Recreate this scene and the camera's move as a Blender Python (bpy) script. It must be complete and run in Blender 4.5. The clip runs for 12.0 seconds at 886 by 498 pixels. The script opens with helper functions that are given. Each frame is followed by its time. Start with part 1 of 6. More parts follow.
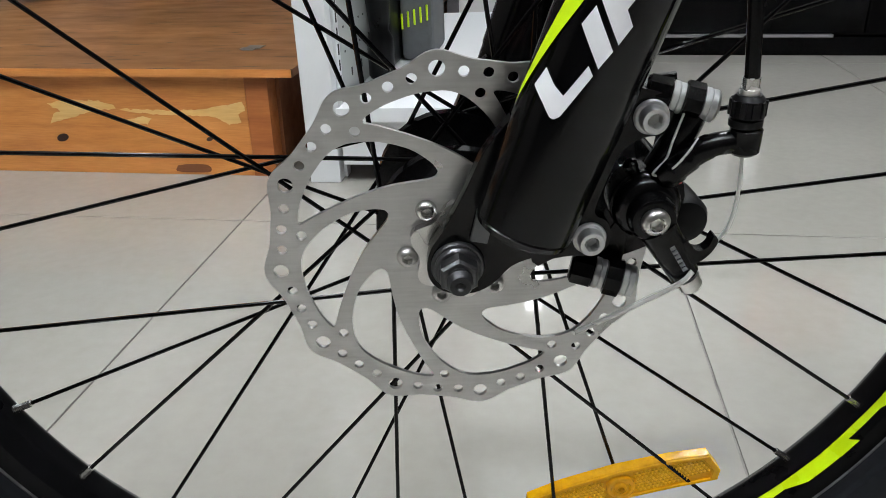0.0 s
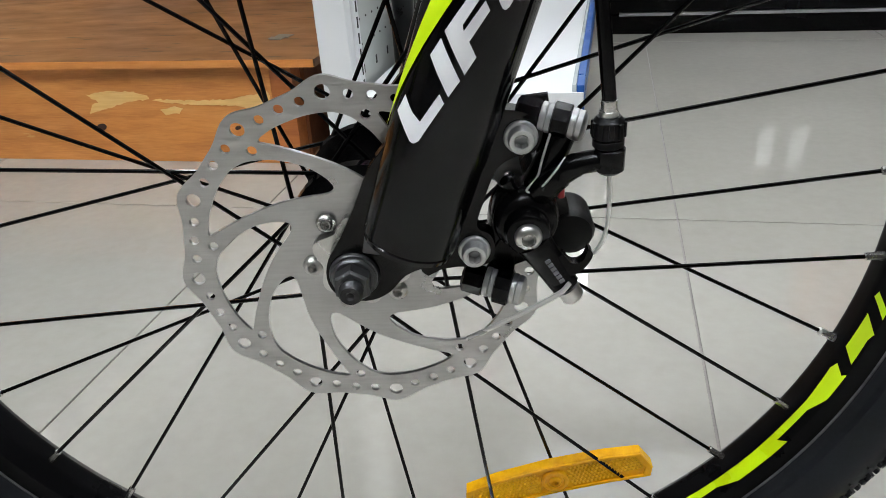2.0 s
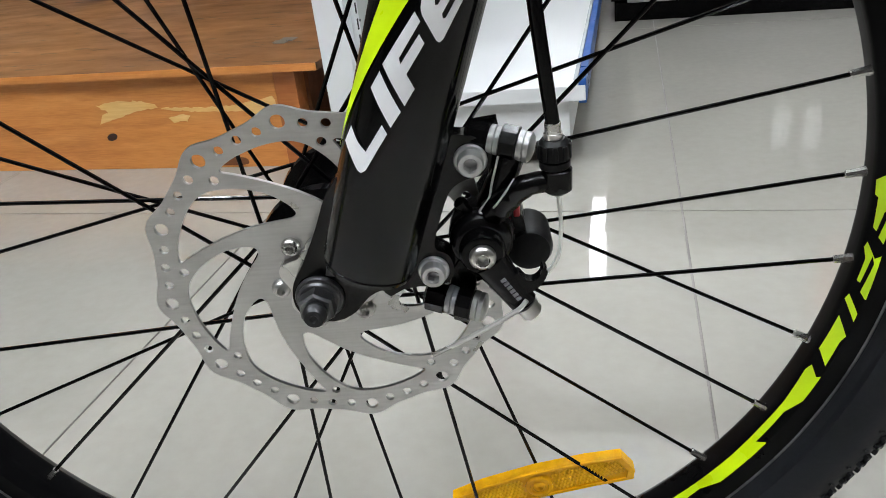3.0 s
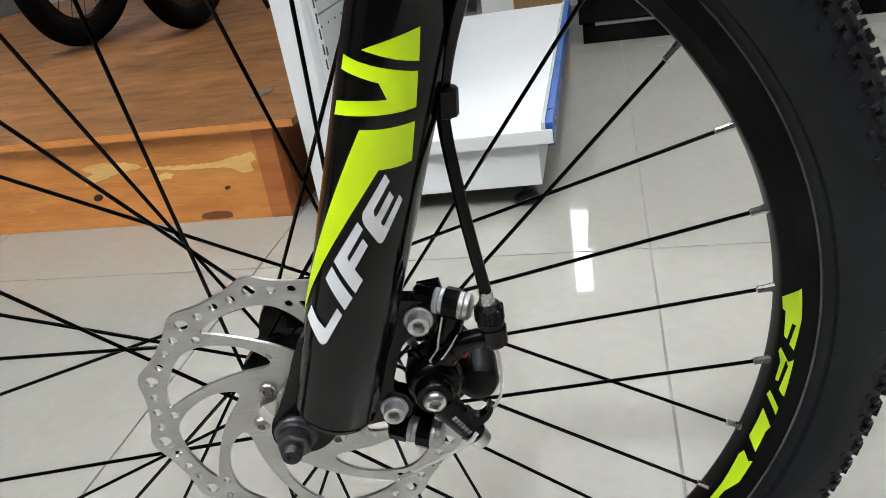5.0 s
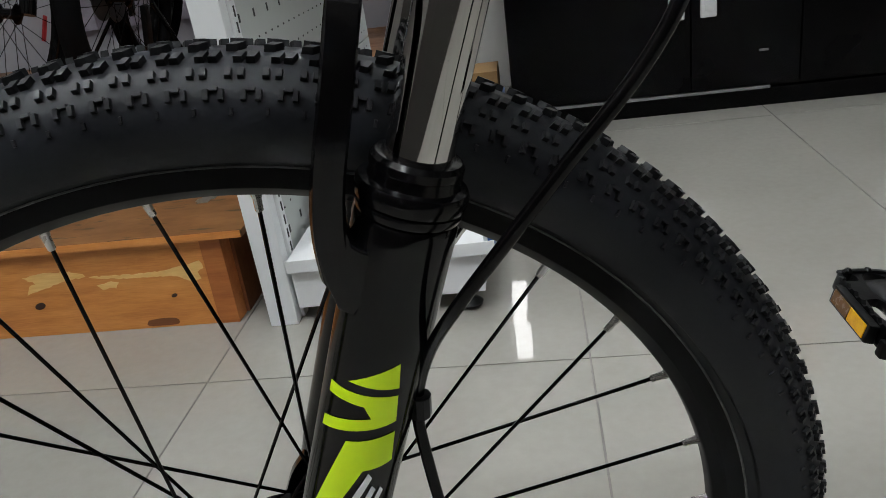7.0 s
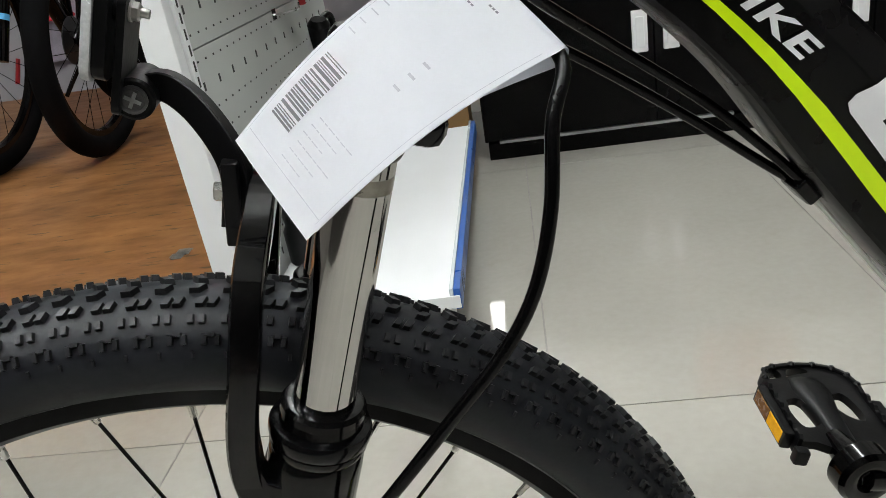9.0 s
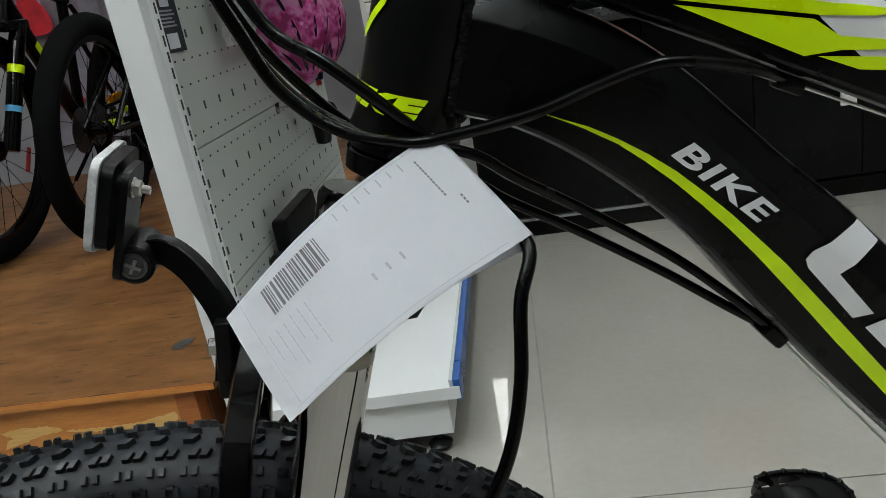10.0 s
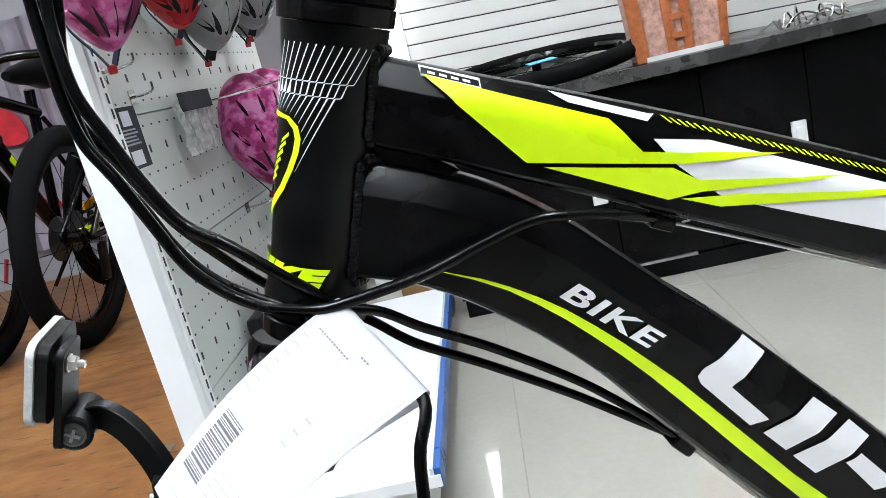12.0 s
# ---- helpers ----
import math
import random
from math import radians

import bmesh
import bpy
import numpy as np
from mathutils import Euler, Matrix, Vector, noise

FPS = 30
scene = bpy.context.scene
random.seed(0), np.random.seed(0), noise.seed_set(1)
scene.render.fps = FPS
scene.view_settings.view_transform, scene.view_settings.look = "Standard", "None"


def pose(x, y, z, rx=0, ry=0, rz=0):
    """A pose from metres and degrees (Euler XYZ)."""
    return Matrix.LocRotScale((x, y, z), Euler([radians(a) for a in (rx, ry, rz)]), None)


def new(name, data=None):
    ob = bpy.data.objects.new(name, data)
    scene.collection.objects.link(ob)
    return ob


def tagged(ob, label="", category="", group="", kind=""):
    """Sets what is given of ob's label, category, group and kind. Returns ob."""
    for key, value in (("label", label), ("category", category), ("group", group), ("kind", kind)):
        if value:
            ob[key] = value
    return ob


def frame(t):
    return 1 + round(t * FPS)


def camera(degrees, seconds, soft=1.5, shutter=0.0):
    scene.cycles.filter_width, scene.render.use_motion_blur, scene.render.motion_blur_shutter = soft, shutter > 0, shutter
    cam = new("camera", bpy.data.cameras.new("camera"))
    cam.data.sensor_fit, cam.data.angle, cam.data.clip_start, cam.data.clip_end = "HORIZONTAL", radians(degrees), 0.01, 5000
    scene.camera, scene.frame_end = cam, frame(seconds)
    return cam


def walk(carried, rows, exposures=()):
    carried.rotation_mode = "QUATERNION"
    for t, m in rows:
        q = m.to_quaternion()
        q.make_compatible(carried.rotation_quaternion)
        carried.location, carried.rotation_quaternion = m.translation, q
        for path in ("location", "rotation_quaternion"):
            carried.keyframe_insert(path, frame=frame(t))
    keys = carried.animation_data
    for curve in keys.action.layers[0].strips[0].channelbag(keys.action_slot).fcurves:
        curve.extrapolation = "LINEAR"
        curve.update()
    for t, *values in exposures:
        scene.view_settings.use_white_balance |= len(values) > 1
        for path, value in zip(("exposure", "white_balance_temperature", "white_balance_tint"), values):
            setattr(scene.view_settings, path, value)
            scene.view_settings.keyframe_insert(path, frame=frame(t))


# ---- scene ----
# ---------------------------------------------------------------- camera and walk
cam = camera(58.5, 12.0, soft=0.35)
ROWS = [
    (0.0, -0.0187, -0.3260, 0.4273, 65.94, 1.14, -2.94),
    (0.5, -0.0098, -0.3323, 0.4314, 65.45, 1.38, -2.16),
    (1.0, 0.0099, -0.3376, 0.4341, 65.15, 1.65, -1.19),
    (1.5, 0.0308, -0.3393, 0.4386, 65.11, 2.19, 0.20),
    (2.0, 0.0488, -0.3374, 0.4444, 64.46, 2.95, 1.10),
    (2.5, 0.0630, -0.3366, 0.4484, 64.03, 4.21, 1.61),
    (4.5, 0.1011, -0.3435, 0.5047, 63.37, 7.90, 0.70),
    (5.0, 0.1021, -0.3485, 0.5286, 63.91, 8.18, -0.22),
    (5.5, 0.1000, -0.3531, 0.5621, 65.35, 7.68, -1.48),
    (6.0, 0.0995, -0.3522, 0.5849, 66.19, 7.43, -3.02),
    (6.5, 0.0983, -0.3490, 0.6089, 66.78, 7.23, -3.94),
    (7.0, 0.1033, -0.3443, 0.6366, 66.75, 7.34, -4.80),
    (9.0, 0.1515, -0.3473, 0.7315, 66.55, 8.50, -6.32),
    (9.5, 0.1568, -0.3493, 0.7540, 69.40, 8.83, -6.45),
    (10.0, 0.1672, -0.3532, 0.7711, 71.56, 9.15, -6.22),
    (10.5, 0.1783, -0.3583, 0.7853, 74.04, 9.52, -6.24),
    (11.0, 0.1875, -0.3644, 0.8007, 75.79, 10.23, -6.89),
    (11.5, 0.1992, -0.3726, 0.8124, 76.26, 11.87, -7.97),
    (12.0, 0.2074, -0.3774, 0.8066, 76.07, 13.11, -8.30),
]
EXPOSURES = [(0.0, 0.28, 6450, 11), (1.5, 0.32, 6450, 11), (2.5, 0.31, 6450, 11), (4.5, 0.68, 6500, 10), (5.0, 0.42, 6550, 10), (5.5, 0.0, 6550, 10), (6.0, -0.35, 6550, 10), (6.5, -0.44, 6550, 10), (7.0, -0.30, 6550, 10),
             (9.0, 0.25, 6800, 9), (9.5, -0.12, 6750, 8), (10.0, -0.38, 6600, 5), (10.5, -0.5, 6600, 0), (11.0, 0.22, 6550, 7), (11.5, 1.22, 5950, 14), (12.0, 0.84, 6300, 10)]
walk(cam, [(t, pose(x, y, z, rx, ry, rz)) for t, x, y, z, rx, ry, rz in ROWS], EXPOSURES)

# ---------------------------------------------------------------- frames of reference
AXLE = 0.2998                                  # height of the front axle
BIKE = pose(0.0010, 0, AXLE, 4.22, 0, 0)            # the bicycle leans on its stand
SHOP = pose(0.327, 0.658, 0, 0, 0, -9.8)       # the shop's grid, at a joint of the floor tiles
STEER = Vector((0.325, 0.0, 0.946)).normalized()
REARWARD = Vector((STEER.z, 0.0, -STEER.x))

# ---------------------------------------------------------------- light
world = bpy.data.worlds.new("world")
scene.world = world
world.use_nodes = True
world.node_tree.nodes["Background"].inputs["Color"].default_value = (0.80, 0.88, 1.0, 1)
world.node_tree.nodes["Background"].inputs["Strength"].default_value = 0.10


# ---------------------------------------------------------------- materials
MATS = {}


def node_mat(name):
    m = bpy.data.materials.new(name)
    m.use_nodes = True
    nt = m.node_tree
    return m, nt, nt.nodes["Principled BSDF"]


def noise_tex(nt, scale, detail=4.0, stretch=(1, 1, 1), rough=0.55):
    tc, mp, nz = nt.nodes.new("ShaderNodeTexCoord"), nt.nodes.new("ShaderNodeMapping"), nt.nodes.new("ShaderNodeTexNoise")
    mp.inputs["Scale"].default_value = stretch
    nz.inputs["Scale"].default_value, nz.inputs["Detail"].default_value, nz.inputs["Roughness"].default_value = scale, detail, rough
    nt.links.new(tc.outputs["Object"], mp.inputs["Vector"])
    nt.links.new(mp.outputs["Vector"], nz.inputs["Vector"])
    return nz.outputs["Fac"]


def ramp(nt, fac, stops):
    r = nt.nodes.new("ShaderNodeValToRGB")
    els = r.color_ramp.elements
    while len(els) < len(stops):
        els.new(0.5)
    for e, (p, c) in zip(els, stops):
        e.position, e.color = p, (*c, 1) if len(c) == 3 else c
    nt.links.new(fac, r.inputs["Fac"])
    return r.outputs["Color"]


def mix(nt, fac, a, b, blend="MIX"):
    n = nt.nodes.new("ShaderNodeMix")
    n.data_type, n.blend_type = "RGBA", blend
    for sock, v in ((n.inputs[0], fac), (n.inputs[6], a), (n.inputs[7], b)):
        if isinstance(v, (int, float)):
            sock.default_value = v
        elif isinstance(v, tuple):
            sock.default_value = (*v, 1)
        else:
            nt.links.new(v, sock)
    return n.outputs[2]


def surface(name, base, rough=0.5, metal=0.0, vary=0.12, scale=14.0, grain=400.0, bump=0.05, coat=0.0, stretch=(1, 1, 1), rvary=0.12, spec=0.5):
    """A worn surface: slow stains and fine grain in colour, gloss and relief."""
    if name in MATS:
        return MATS[name]
    m, nt, p = node_mat(name)
    slow, fine = noise_tex(nt, scale, 5.0), noise_tex(nt, grain, 3.0, stretch)
    dark = tuple(c * (1 - vary) for c in base)
    light = tuple(min(1.0, c * (1 + vary)) for c in base)
    col = ramp(nt, slow, [(0.3, dark), (0.7, light)])
    col = mix(nt, 0.35, col, ramp(nt, fine, [(0.25, dark), (0.75, light)]))
    nt.links.new(col, p.inputs["Base Color"])
    rr = ramp(nt, slow, [(0.25, (max(0.02, rough - rvary),) * 3), (0.75, (min(1.0, rough + rvary),) * 3)])
    nt.links.new(rr, p.inputs["Roughness"])
    p.inputs["Metallic"].default_value = metal
    p.inputs["Specular IOR Level"].default_value = spec
    p.inputs["Coat Weight"].default_value = coat
    if bump:
        b = nt.nodes.new("ShaderNodeBump")
        b.inputs["Strength"].default_value, b.inputs["Distance"].default_value = bump, 0.0006
        nt.links.new(noise_tex(nt, min(grain, 300.0), 1.0, stretch), b.inputs["Height"])
        nt.links.new(b.outputs["Normal"], p.inputs["Normal"])
    MATS[name] = m
    return m


def wood(name, dark, mid, light, rough, patches=0.0, grainy=0.35, blotch=0.4, along=(1.2, 9.0, 9.0), smears=0.0):
    """Pine boards: long streaks, knots, and pale patches where the stain is rubbed off."""
    m, nt, p = node_mat(name)
    streak = noise_tex(nt, 5.0, 6.0, along, 0.6)
    fine = noise_tex(nt, 60.0, 4.0, (0.5, 7.0, 7.0), 0.6)
    broad = noise_tex(nt, 2.3, 4.0, (1.0, 2.0, 2.0))
    col = ramp(nt, streak, [(0.3, dark), (0.5, mid), (0.72, light)])
    col = mix(nt, grainy, col, ramp(nt, fine, [(0.3, dark), (0.7, light)]))
    col = mix(nt, blotch, col, ramp(nt, broad, [(0.3, tuple(c * 0.55 for c in dark)), (0.65, light)]), "SOFT_LIGHT")
    if patches:
        spots = noise_tex(nt, 3.6, 5.0, (1.0, 3.0, 4.2), 0.65)
        col = mix(nt, ramp(nt, spots, [(patches, (0, 0, 0)), (patches + 0.035, (1, 1, 1))]), col, (0.72, 0.47, 0.17))
    if smears:
        dents = noise_tex(nt, 7.0, 3.0, (1.6, 8.0, 8.0), 0.6)
        col = mix(nt, ramp(nt, dents, [(smears, (0, 0, 0)), (smears + 0.05, (0.85, 0.85, 0.85))]), col, tuple(c * 0.22 for c in dark))
    nt.links.new(col, p.inputs["Base Color"])
    nt.links.new(ramp(nt, streak, [(0.2, (rough + 0.1,) * 3), (0.8, (rough - 0.08,) * 3)]), p.inputs["Roughness"])
    b = nt.nodes.new("ShaderNodeBump")
    b.inputs["Strength"].default_value, b.inputs["Distance"].default_value = 0.10, 0.0006
    nt.links.new(streak, b.inputs["Height"])
    nt.links.new(b.outputs["Normal"], p.inputs["Normal"])
    return m


def camouflage(name, shades, scale, rough):
    """Hard-edged patches in a few shades."""
    m, nt, p = node_mat(name)
    r = nt.nodes.new("ShaderNodeValToRGB")
    r.color_ramp.interpolation = "CONSTANT"
    els = r.color_ramp.elements
    while len(els) < len(shades):
        els.new(0.5)
    for k, (e, c) in enumerate(zip(els, shades)):
        e.position, e.color = (0.0, 0.44, 0.50, 0.57)[k], (*c, 1)
    nt.links.new(noise_tex(nt, scale, 2.0), r.inputs["Fac"])
    nt.links.new(r.outputs["Color"], p.inputs["Base Color"])
    p.inputs["Roughness"].default_value = rough
    return m


def glow(name, colour, strength):
    m, nt, p = node_mat(name)
    p.inputs["Base Color"].default_value = (*colour, 1)
    p.inputs["Emission Color"].default_value = (*colour, 1)
    p.inputs["Emission Strength"].default_value = strength
    return m


BLACK_PAINT = surface("black_satin_paint", (0.0012, 0.0012, 0.0014), 0.13, vary=0.25, grain=900, bump=0.03, spec=0.28)
FRAME_PAINT = surface("black_satin_frame", (0.0013, 0.0013, 0.0016), 0.28, vary=0.25, grain=900, bump=0.03, spec=0.19)
BLACK_GLOSS = surface("black_gloss_paint", (0.0012, 0.0012, 0.0014), 0.12, vary=0.25, grain=900, bump=0.02, spec=0.18)
BLACK_ANODISED = surface("black_anodised", (0.0014, 0.0014, 0.0016), 0.2, 0.0, vary=0.3, grain=1200, bump=0.06, spec=0.22)
AXLE_STEEL = surface("oiled_axle_steel", (0.035, 0.035, 0.037), 0.45, 0.7, vary=0.3, grain=1500, bump=0.2)
BLACK_STEEL = surface("black_zinc_steel", (0.11, 0.11, 0.115), 0.38, 0.9, vary=0.3, grain=1500, bump=0.2)
RUBBER = surface("tyre_rubber", (0.0085, 0.0094, 0.0118), 0.5, vary=0.3, scale=30, grain=500, bump=0.15, spec=0.20)
SMOOTH_RUBBER = surface("smooth_tyre_rubber", (0.0036, 0.0036, 0.004), 0.9, vary=0.3, scale=30, grain=500, bump=0.15, spec=0.06)
# tread blocks, lighter grey than the rest of the tyre
RUBBER_TREAD = surface("tread_rubber", (0.014, 0.0145, 0.016), 0.40, vary=0.5, scale=60, grain=700, bump=0.2, spec=0.22)
CABLE_BLACK = surface("cable_sheath", (0.0013, 0.0013, 0.0015), 0.24, vary=0.2, grain=900, bump=0.04, spec=0.2)
PLASTIC_BLACK = surface("black_plastic", (0.0026, 0.0026, 0.003), 0.36, vary=0.25, grain=1500, bump=0.15, spec=0.2)
STEEL = surface("brushed_steel", (0.52, 0.515, 0.51), 0.34, 1.0, vary=0.22, scale=30, grain=300, bump=0.3, stretch=(0.12, 1.0, 2.2))
ALLOY = surface("matt_alloy_washer", (0.60, 0.60, 0.60), 0.42, 0.75, vary=0.12, grain=1500, bump=0.1)
MAKER_PRINT = surface("grey_maker_print", (0.17, 0.17, 0.18), 0.5, vary=0.2, grain=3000, bump=0.0)
BOLT = surface("zinc_bolt", (0.66, 0.65, 0.63), 0.26, 1.0, vary=0.2, grain=1500, bump=0.15)
NIPPLE = surface("nickel_nipple", (0.72, 0.71, 0.69), 0.25, 1.0, vary=0.15, grain=2000, bump=0.1)
CHROME = surface("chrome", (0.56, 0.55, 0.54), 0.05, 1.0, vary=0.04, grain=300, bump=0.0, rvary=0.03)
WIRE = surface("bare_wire", (0.74, 0.73, 0.71), 0.35, 0.6, vary=0.2, grain=3000, bump=0.3)
LIME = surface("lime_decal", (0.70, 0.97, 0.004), 0.33, vary=0.03, grain=600, bump=0.0)
WHITE_DECAL = surface("white_decal", (0.90, 0.90, 0.92), 0.33, vary=0.03, grain=600, bump=0.0)
PAPER = surface("paper", (0.85, 0.86, 0.90), 0.75, vary=0.03, scale=25, grain=900, bump=0.0)
PRINT = surface("grey_print", (0.11, 0.11, 0.13), 0.8, vary=0.3, grain=4000, bump=0.0)
PRINT_MID = surface("mid_print", (0.26, 0.26, 0.30), 0.8, vary=0.2, grain=4000, bump=0.0)
PRINT_FAINT = surface("faint_print", (0.58, 0.58, 0.64), 0.8, vary=0.1, grain=4000, bump=0.0)
AMBER = surface("amber_reflector", (1.0, 0.44, 0.004), 0.12, vary=0.2, scale=180, grain=520, bump=0.3, spec=0.45)
# dimmer amber for the lens half that throws back no light
AMBER_DULL = surface("amber_unlit_half", (0.16, 0.065, 0.012), 0.25, vary=0.3, scale=200, grain=700, bump=0.6)
CLEAR_LENS = surface("clear_reflector", (0.66, 0.67, 0.68), 0.2, 0.2, vary=0.25, scale=250, grain=900, bump=0.7)
WHITE_METAL = surface("white_powder_coat", (0.78, 0.79, 0.80), 0.42, vary=0.05, scale=6, grain=900, bump=0.06)
GREY_METAL = surface("pegboard_enamel", (0.52, 0.54, 0.52), 0.42, vary=0.07, scale=5, grain=900, bump=0.06)
# near-black colour that stands in for the shade inside slots, holes and grooves
SLOT_SHADE = surface("slot_shade", (0.03, 0.03, 0.03), 0.7)
BLUE_STRIP = surface("blue_price_rail", (0.012, 0.09, 0.34), 0.35, vary=0.12)
CLEAR_STRIP = surface("grey_price_rail", (0.60, 0.64, 0.66), 0.2, vary=0.1)
CABINET = surface("black_laminate", (0.0016, 0.0016, 0.0018), 0.2, vary=0.3, scale=4, grain=500, bump=0.02, spec=0.12)
CABINET_EDGE = surface("grey_edge_trim", (0.30, 0.30, 0.31), 0.35, 0.3, vary=0.2)
PULL = surface("white_pull", (0.82, 0.82, 0.82), 0.3, vary=0.03)
WALL_DIM = surface("brown_grey_wall", (0.12, 0.11, 0.10), 0.7, vary=0.2, scale=2, grain=200, bump=0.05)
WALL_WHITE = surface("white_wall_paint", (0.74, 0.73, 0.71), 0.6, vary=0.05, scale=3, grain=200, bump=0.05)
SLATWALL = surface("slatwall_white", (0.74, 0.73, 0.70), 0.4, vary=0.05, scale=3, grain=300, bump=0.03)
GROUT = surface("tile_grout", (0.23, 0.21, 0.20), 0.8, vary=0.3, scale=10)
CEILING = surface("ceiling_paint", (0.8, 0.8, 0.79), 0.8, vary=0.03, scale=2)
WOOD_FRONT = wood("pine_front", (0.42, 0.165, 0.042), (0.60, 0.265, 0.072), (0.72, 0.36, 0.12), 0.45, 0.66)
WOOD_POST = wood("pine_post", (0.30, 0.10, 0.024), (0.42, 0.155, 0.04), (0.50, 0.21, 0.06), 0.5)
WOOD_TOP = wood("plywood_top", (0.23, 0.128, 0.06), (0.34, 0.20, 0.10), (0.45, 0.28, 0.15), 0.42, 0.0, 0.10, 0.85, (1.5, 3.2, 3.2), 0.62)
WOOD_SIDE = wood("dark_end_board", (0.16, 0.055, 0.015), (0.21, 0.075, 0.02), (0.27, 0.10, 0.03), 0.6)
KNOT = surface("wood_knot", (0.035, 0.012, 0.006), 0.6, vary=0.4, scale=200)
CLIP_GREY = surface("galvanised_plate", (0.30, 0.31, 0.32), 0.45, 0.8, vary=0.4, scale=90)
RED = surface("red_plastic", (0.42, 0.015, 0.02), 0.35)

PINK = camouflage("pink_camouflage", [(0.40, 0.028, 0.17), (0.66, 0.08, 0.34), (0.78, 0.16, 0.48), (0.84, 0.32, 0.62)], 36.0, 0.3)
GREY_SHELL = surface("grey_helmet_shell", (0.50, 0.50, 0.50), 0.3, vary=0.1)
RED_SHELL = surface("red_helmet_shell", (0.62, 0.02, 0.03), 0.25, vary=0.15)
NAVY_STRAP = surface("navy_strap", (0.012, 0.014, 0.05), 0.7, vary=0.3)
COPPER = surface("copper_lattice", (0.42, 0.13, 0.045), 0.35, 0.2, vary=0.35, scale=60)
ALU_EDGE = surface("counter_edge_aluminium", (0.16, 0.16, 0.16), 0.25, 0.8, vary=0.2)
BAG_FILM = surface("clear_bag_film", (0.66, 0.67, 0.66), 0.12, vary=0.45, scale=60, grain=120, bump=0.6)
LEAFLET = surface("dark_leaflet", (0.045, 0.046, 0.052), 0.7, vary=0.2, spec=0.02)
BLUE_LABEL = surface("blue_label", (0.10, 0.42, 0.75), 0.4)


def tile_material():
    """Polished beige porcelain: faint clouds, each tile a shade of its own."""
    m, nt, p = node_mat("beige_porcelain")
    clouds, specks = noise_tex(nt, 3.0, 6.0), noise_tex(nt, 60.0, 3.0)
    col = ramp(nt, clouds, [(0.3, (0.335, 0.316, 0.284)), (0.7, (0.383, 0.363, 0.327))])
    col = mix(nt, 0.25, col, ramp(nt, specks, [(0.3, (0.312, 0.294, 0.264)), (0.7, (0.398, 0.378, 0.340))]))
    smudge = noise_tex(nt, 7.0, 5.0, (1, 1, 1), 0.65)
    col = mix(nt, ramp(nt, smudge, [(0.62, (0, 0, 0)), (0.80, (0.5, 0.5, 0.5))]), col, (0.30, 0.275, 0.24))
    info = nt.nodes.new("ShaderNodeObjectInfo")
    shade = ramp(nt, info.outputs["Random"], [(0.0, (0.95, 0.95, 0.95)), (1.0, (1.0, 1.0, 1.0))])
    col = mix(nt, 1.0, col, shade, "MULTIPLY")
    nt.links.new(col, p.inputs["Base Color"])
    nt.links.new(ramp(nt, clouds, [(0.2, (0.022,) * 3), (0.8, (0.05,) * 3)]), p.inputs["Roughness"])
    p.inputs["Specular IOR Level"].default_value = 0.85
    return m


TILE = tile_material()

# ---------------------------------------------------------------- mesh helpers


def finish(bm, smooth=35):
    bmesh.ops.recalc_face_normals(bm, faces=bm.faces)
    lim = radians(smooth)
    for f in bm.faces:
        f.smooth = True
    for e in bm.edges:
        if len(e.link_faces) == 2 and e.calc_face_angle(0) > lim:
            e.smooth = False
    return bm


def even_normals(bm, smooth):
    """Corner normals weighted by face area, so that flat faces stay flat beside their rounded edges."""
    lim = math.cos(radians(smooth))
    out = []
    bm.normal_update()
    areas = [f.calc_area() for f in bm.faces]
    bm.faces.index_update()
    for f in bm.faces:
        n0 = f.normal
        for v in f.verts:
            n = Vector((0, 0, 0))
            for g in v.link_faces:
                if g is f or g.normal.dot(n0) > lim:
                    n += g.normal * areas[g.index]
            out.append(n.normalized() if n.length > 1e-14 else n0.copy())
    return out


def part(name, bm, material, parent, label="", smooth=35):
    """One mesh object under a thing or a part."""
    finish(bm, smooth)
    normals = even_normals(bm, smooth) if len(bm.faces) < 6000 else None
    me = bpy.data.meshes.new(name)
    bm.to_mesh(me)
    bm.free()
    if normals:
        me.normals_split_custom_set(normals)
    me.materials.append(material)
    ob = new(name, me)
    ob.parent = parent
    if label:
        tagged(ob, label)
    return ob


def shared(name, source, parent, m=None):
    """Another part on the same mesh."""
    ob = new(name, source.data)
    ob.parent = parent
    if m is not None:
        ob.matrix_basis = m
    return ob


def thing(name, m, label, category, group="", kind=""):
    ob = new(name)
    ob.matrix_world = m
    ob.empty_display_size = 0.05
    return tagged(ob, label, category, group, kind)


def solid(name, bm, material, m, label, category="", group="", kind="", smooth=35):
    ob = part(name, bm, material, None, "", smooth)
    ob.matrix_world = m
    return tagged(ob, label, category, group, kind)


def box(bm, x0, x1, y0, y1, z0, z1, bevel=0.0, m=None):
    g = bmesh.ops.create_cube(bm, size=1.0)
    vs = g["verts"]
    bmesh.ops.scale(bm, verts=vs, vec=(abs(x1 - x0), abs(y1 - y0), abs(z1 - z0)))
    bmesh.ops.translate(bm, verts=vs, vec=((x0 + x1) / 2, (y0 + y1) / 2, (z0 + z1) / 2))
    if m is not None:
        bmesh.ops.transform(bm, matrix=m, verts=vs)
    if bevel:
        es = list({e for v in vs for e in v.link_edges})
        bmesh.ops.bevel(bm, geom=es, offset=bevel, segments=2, profile=0.5, affect="EDGES")
    return bm


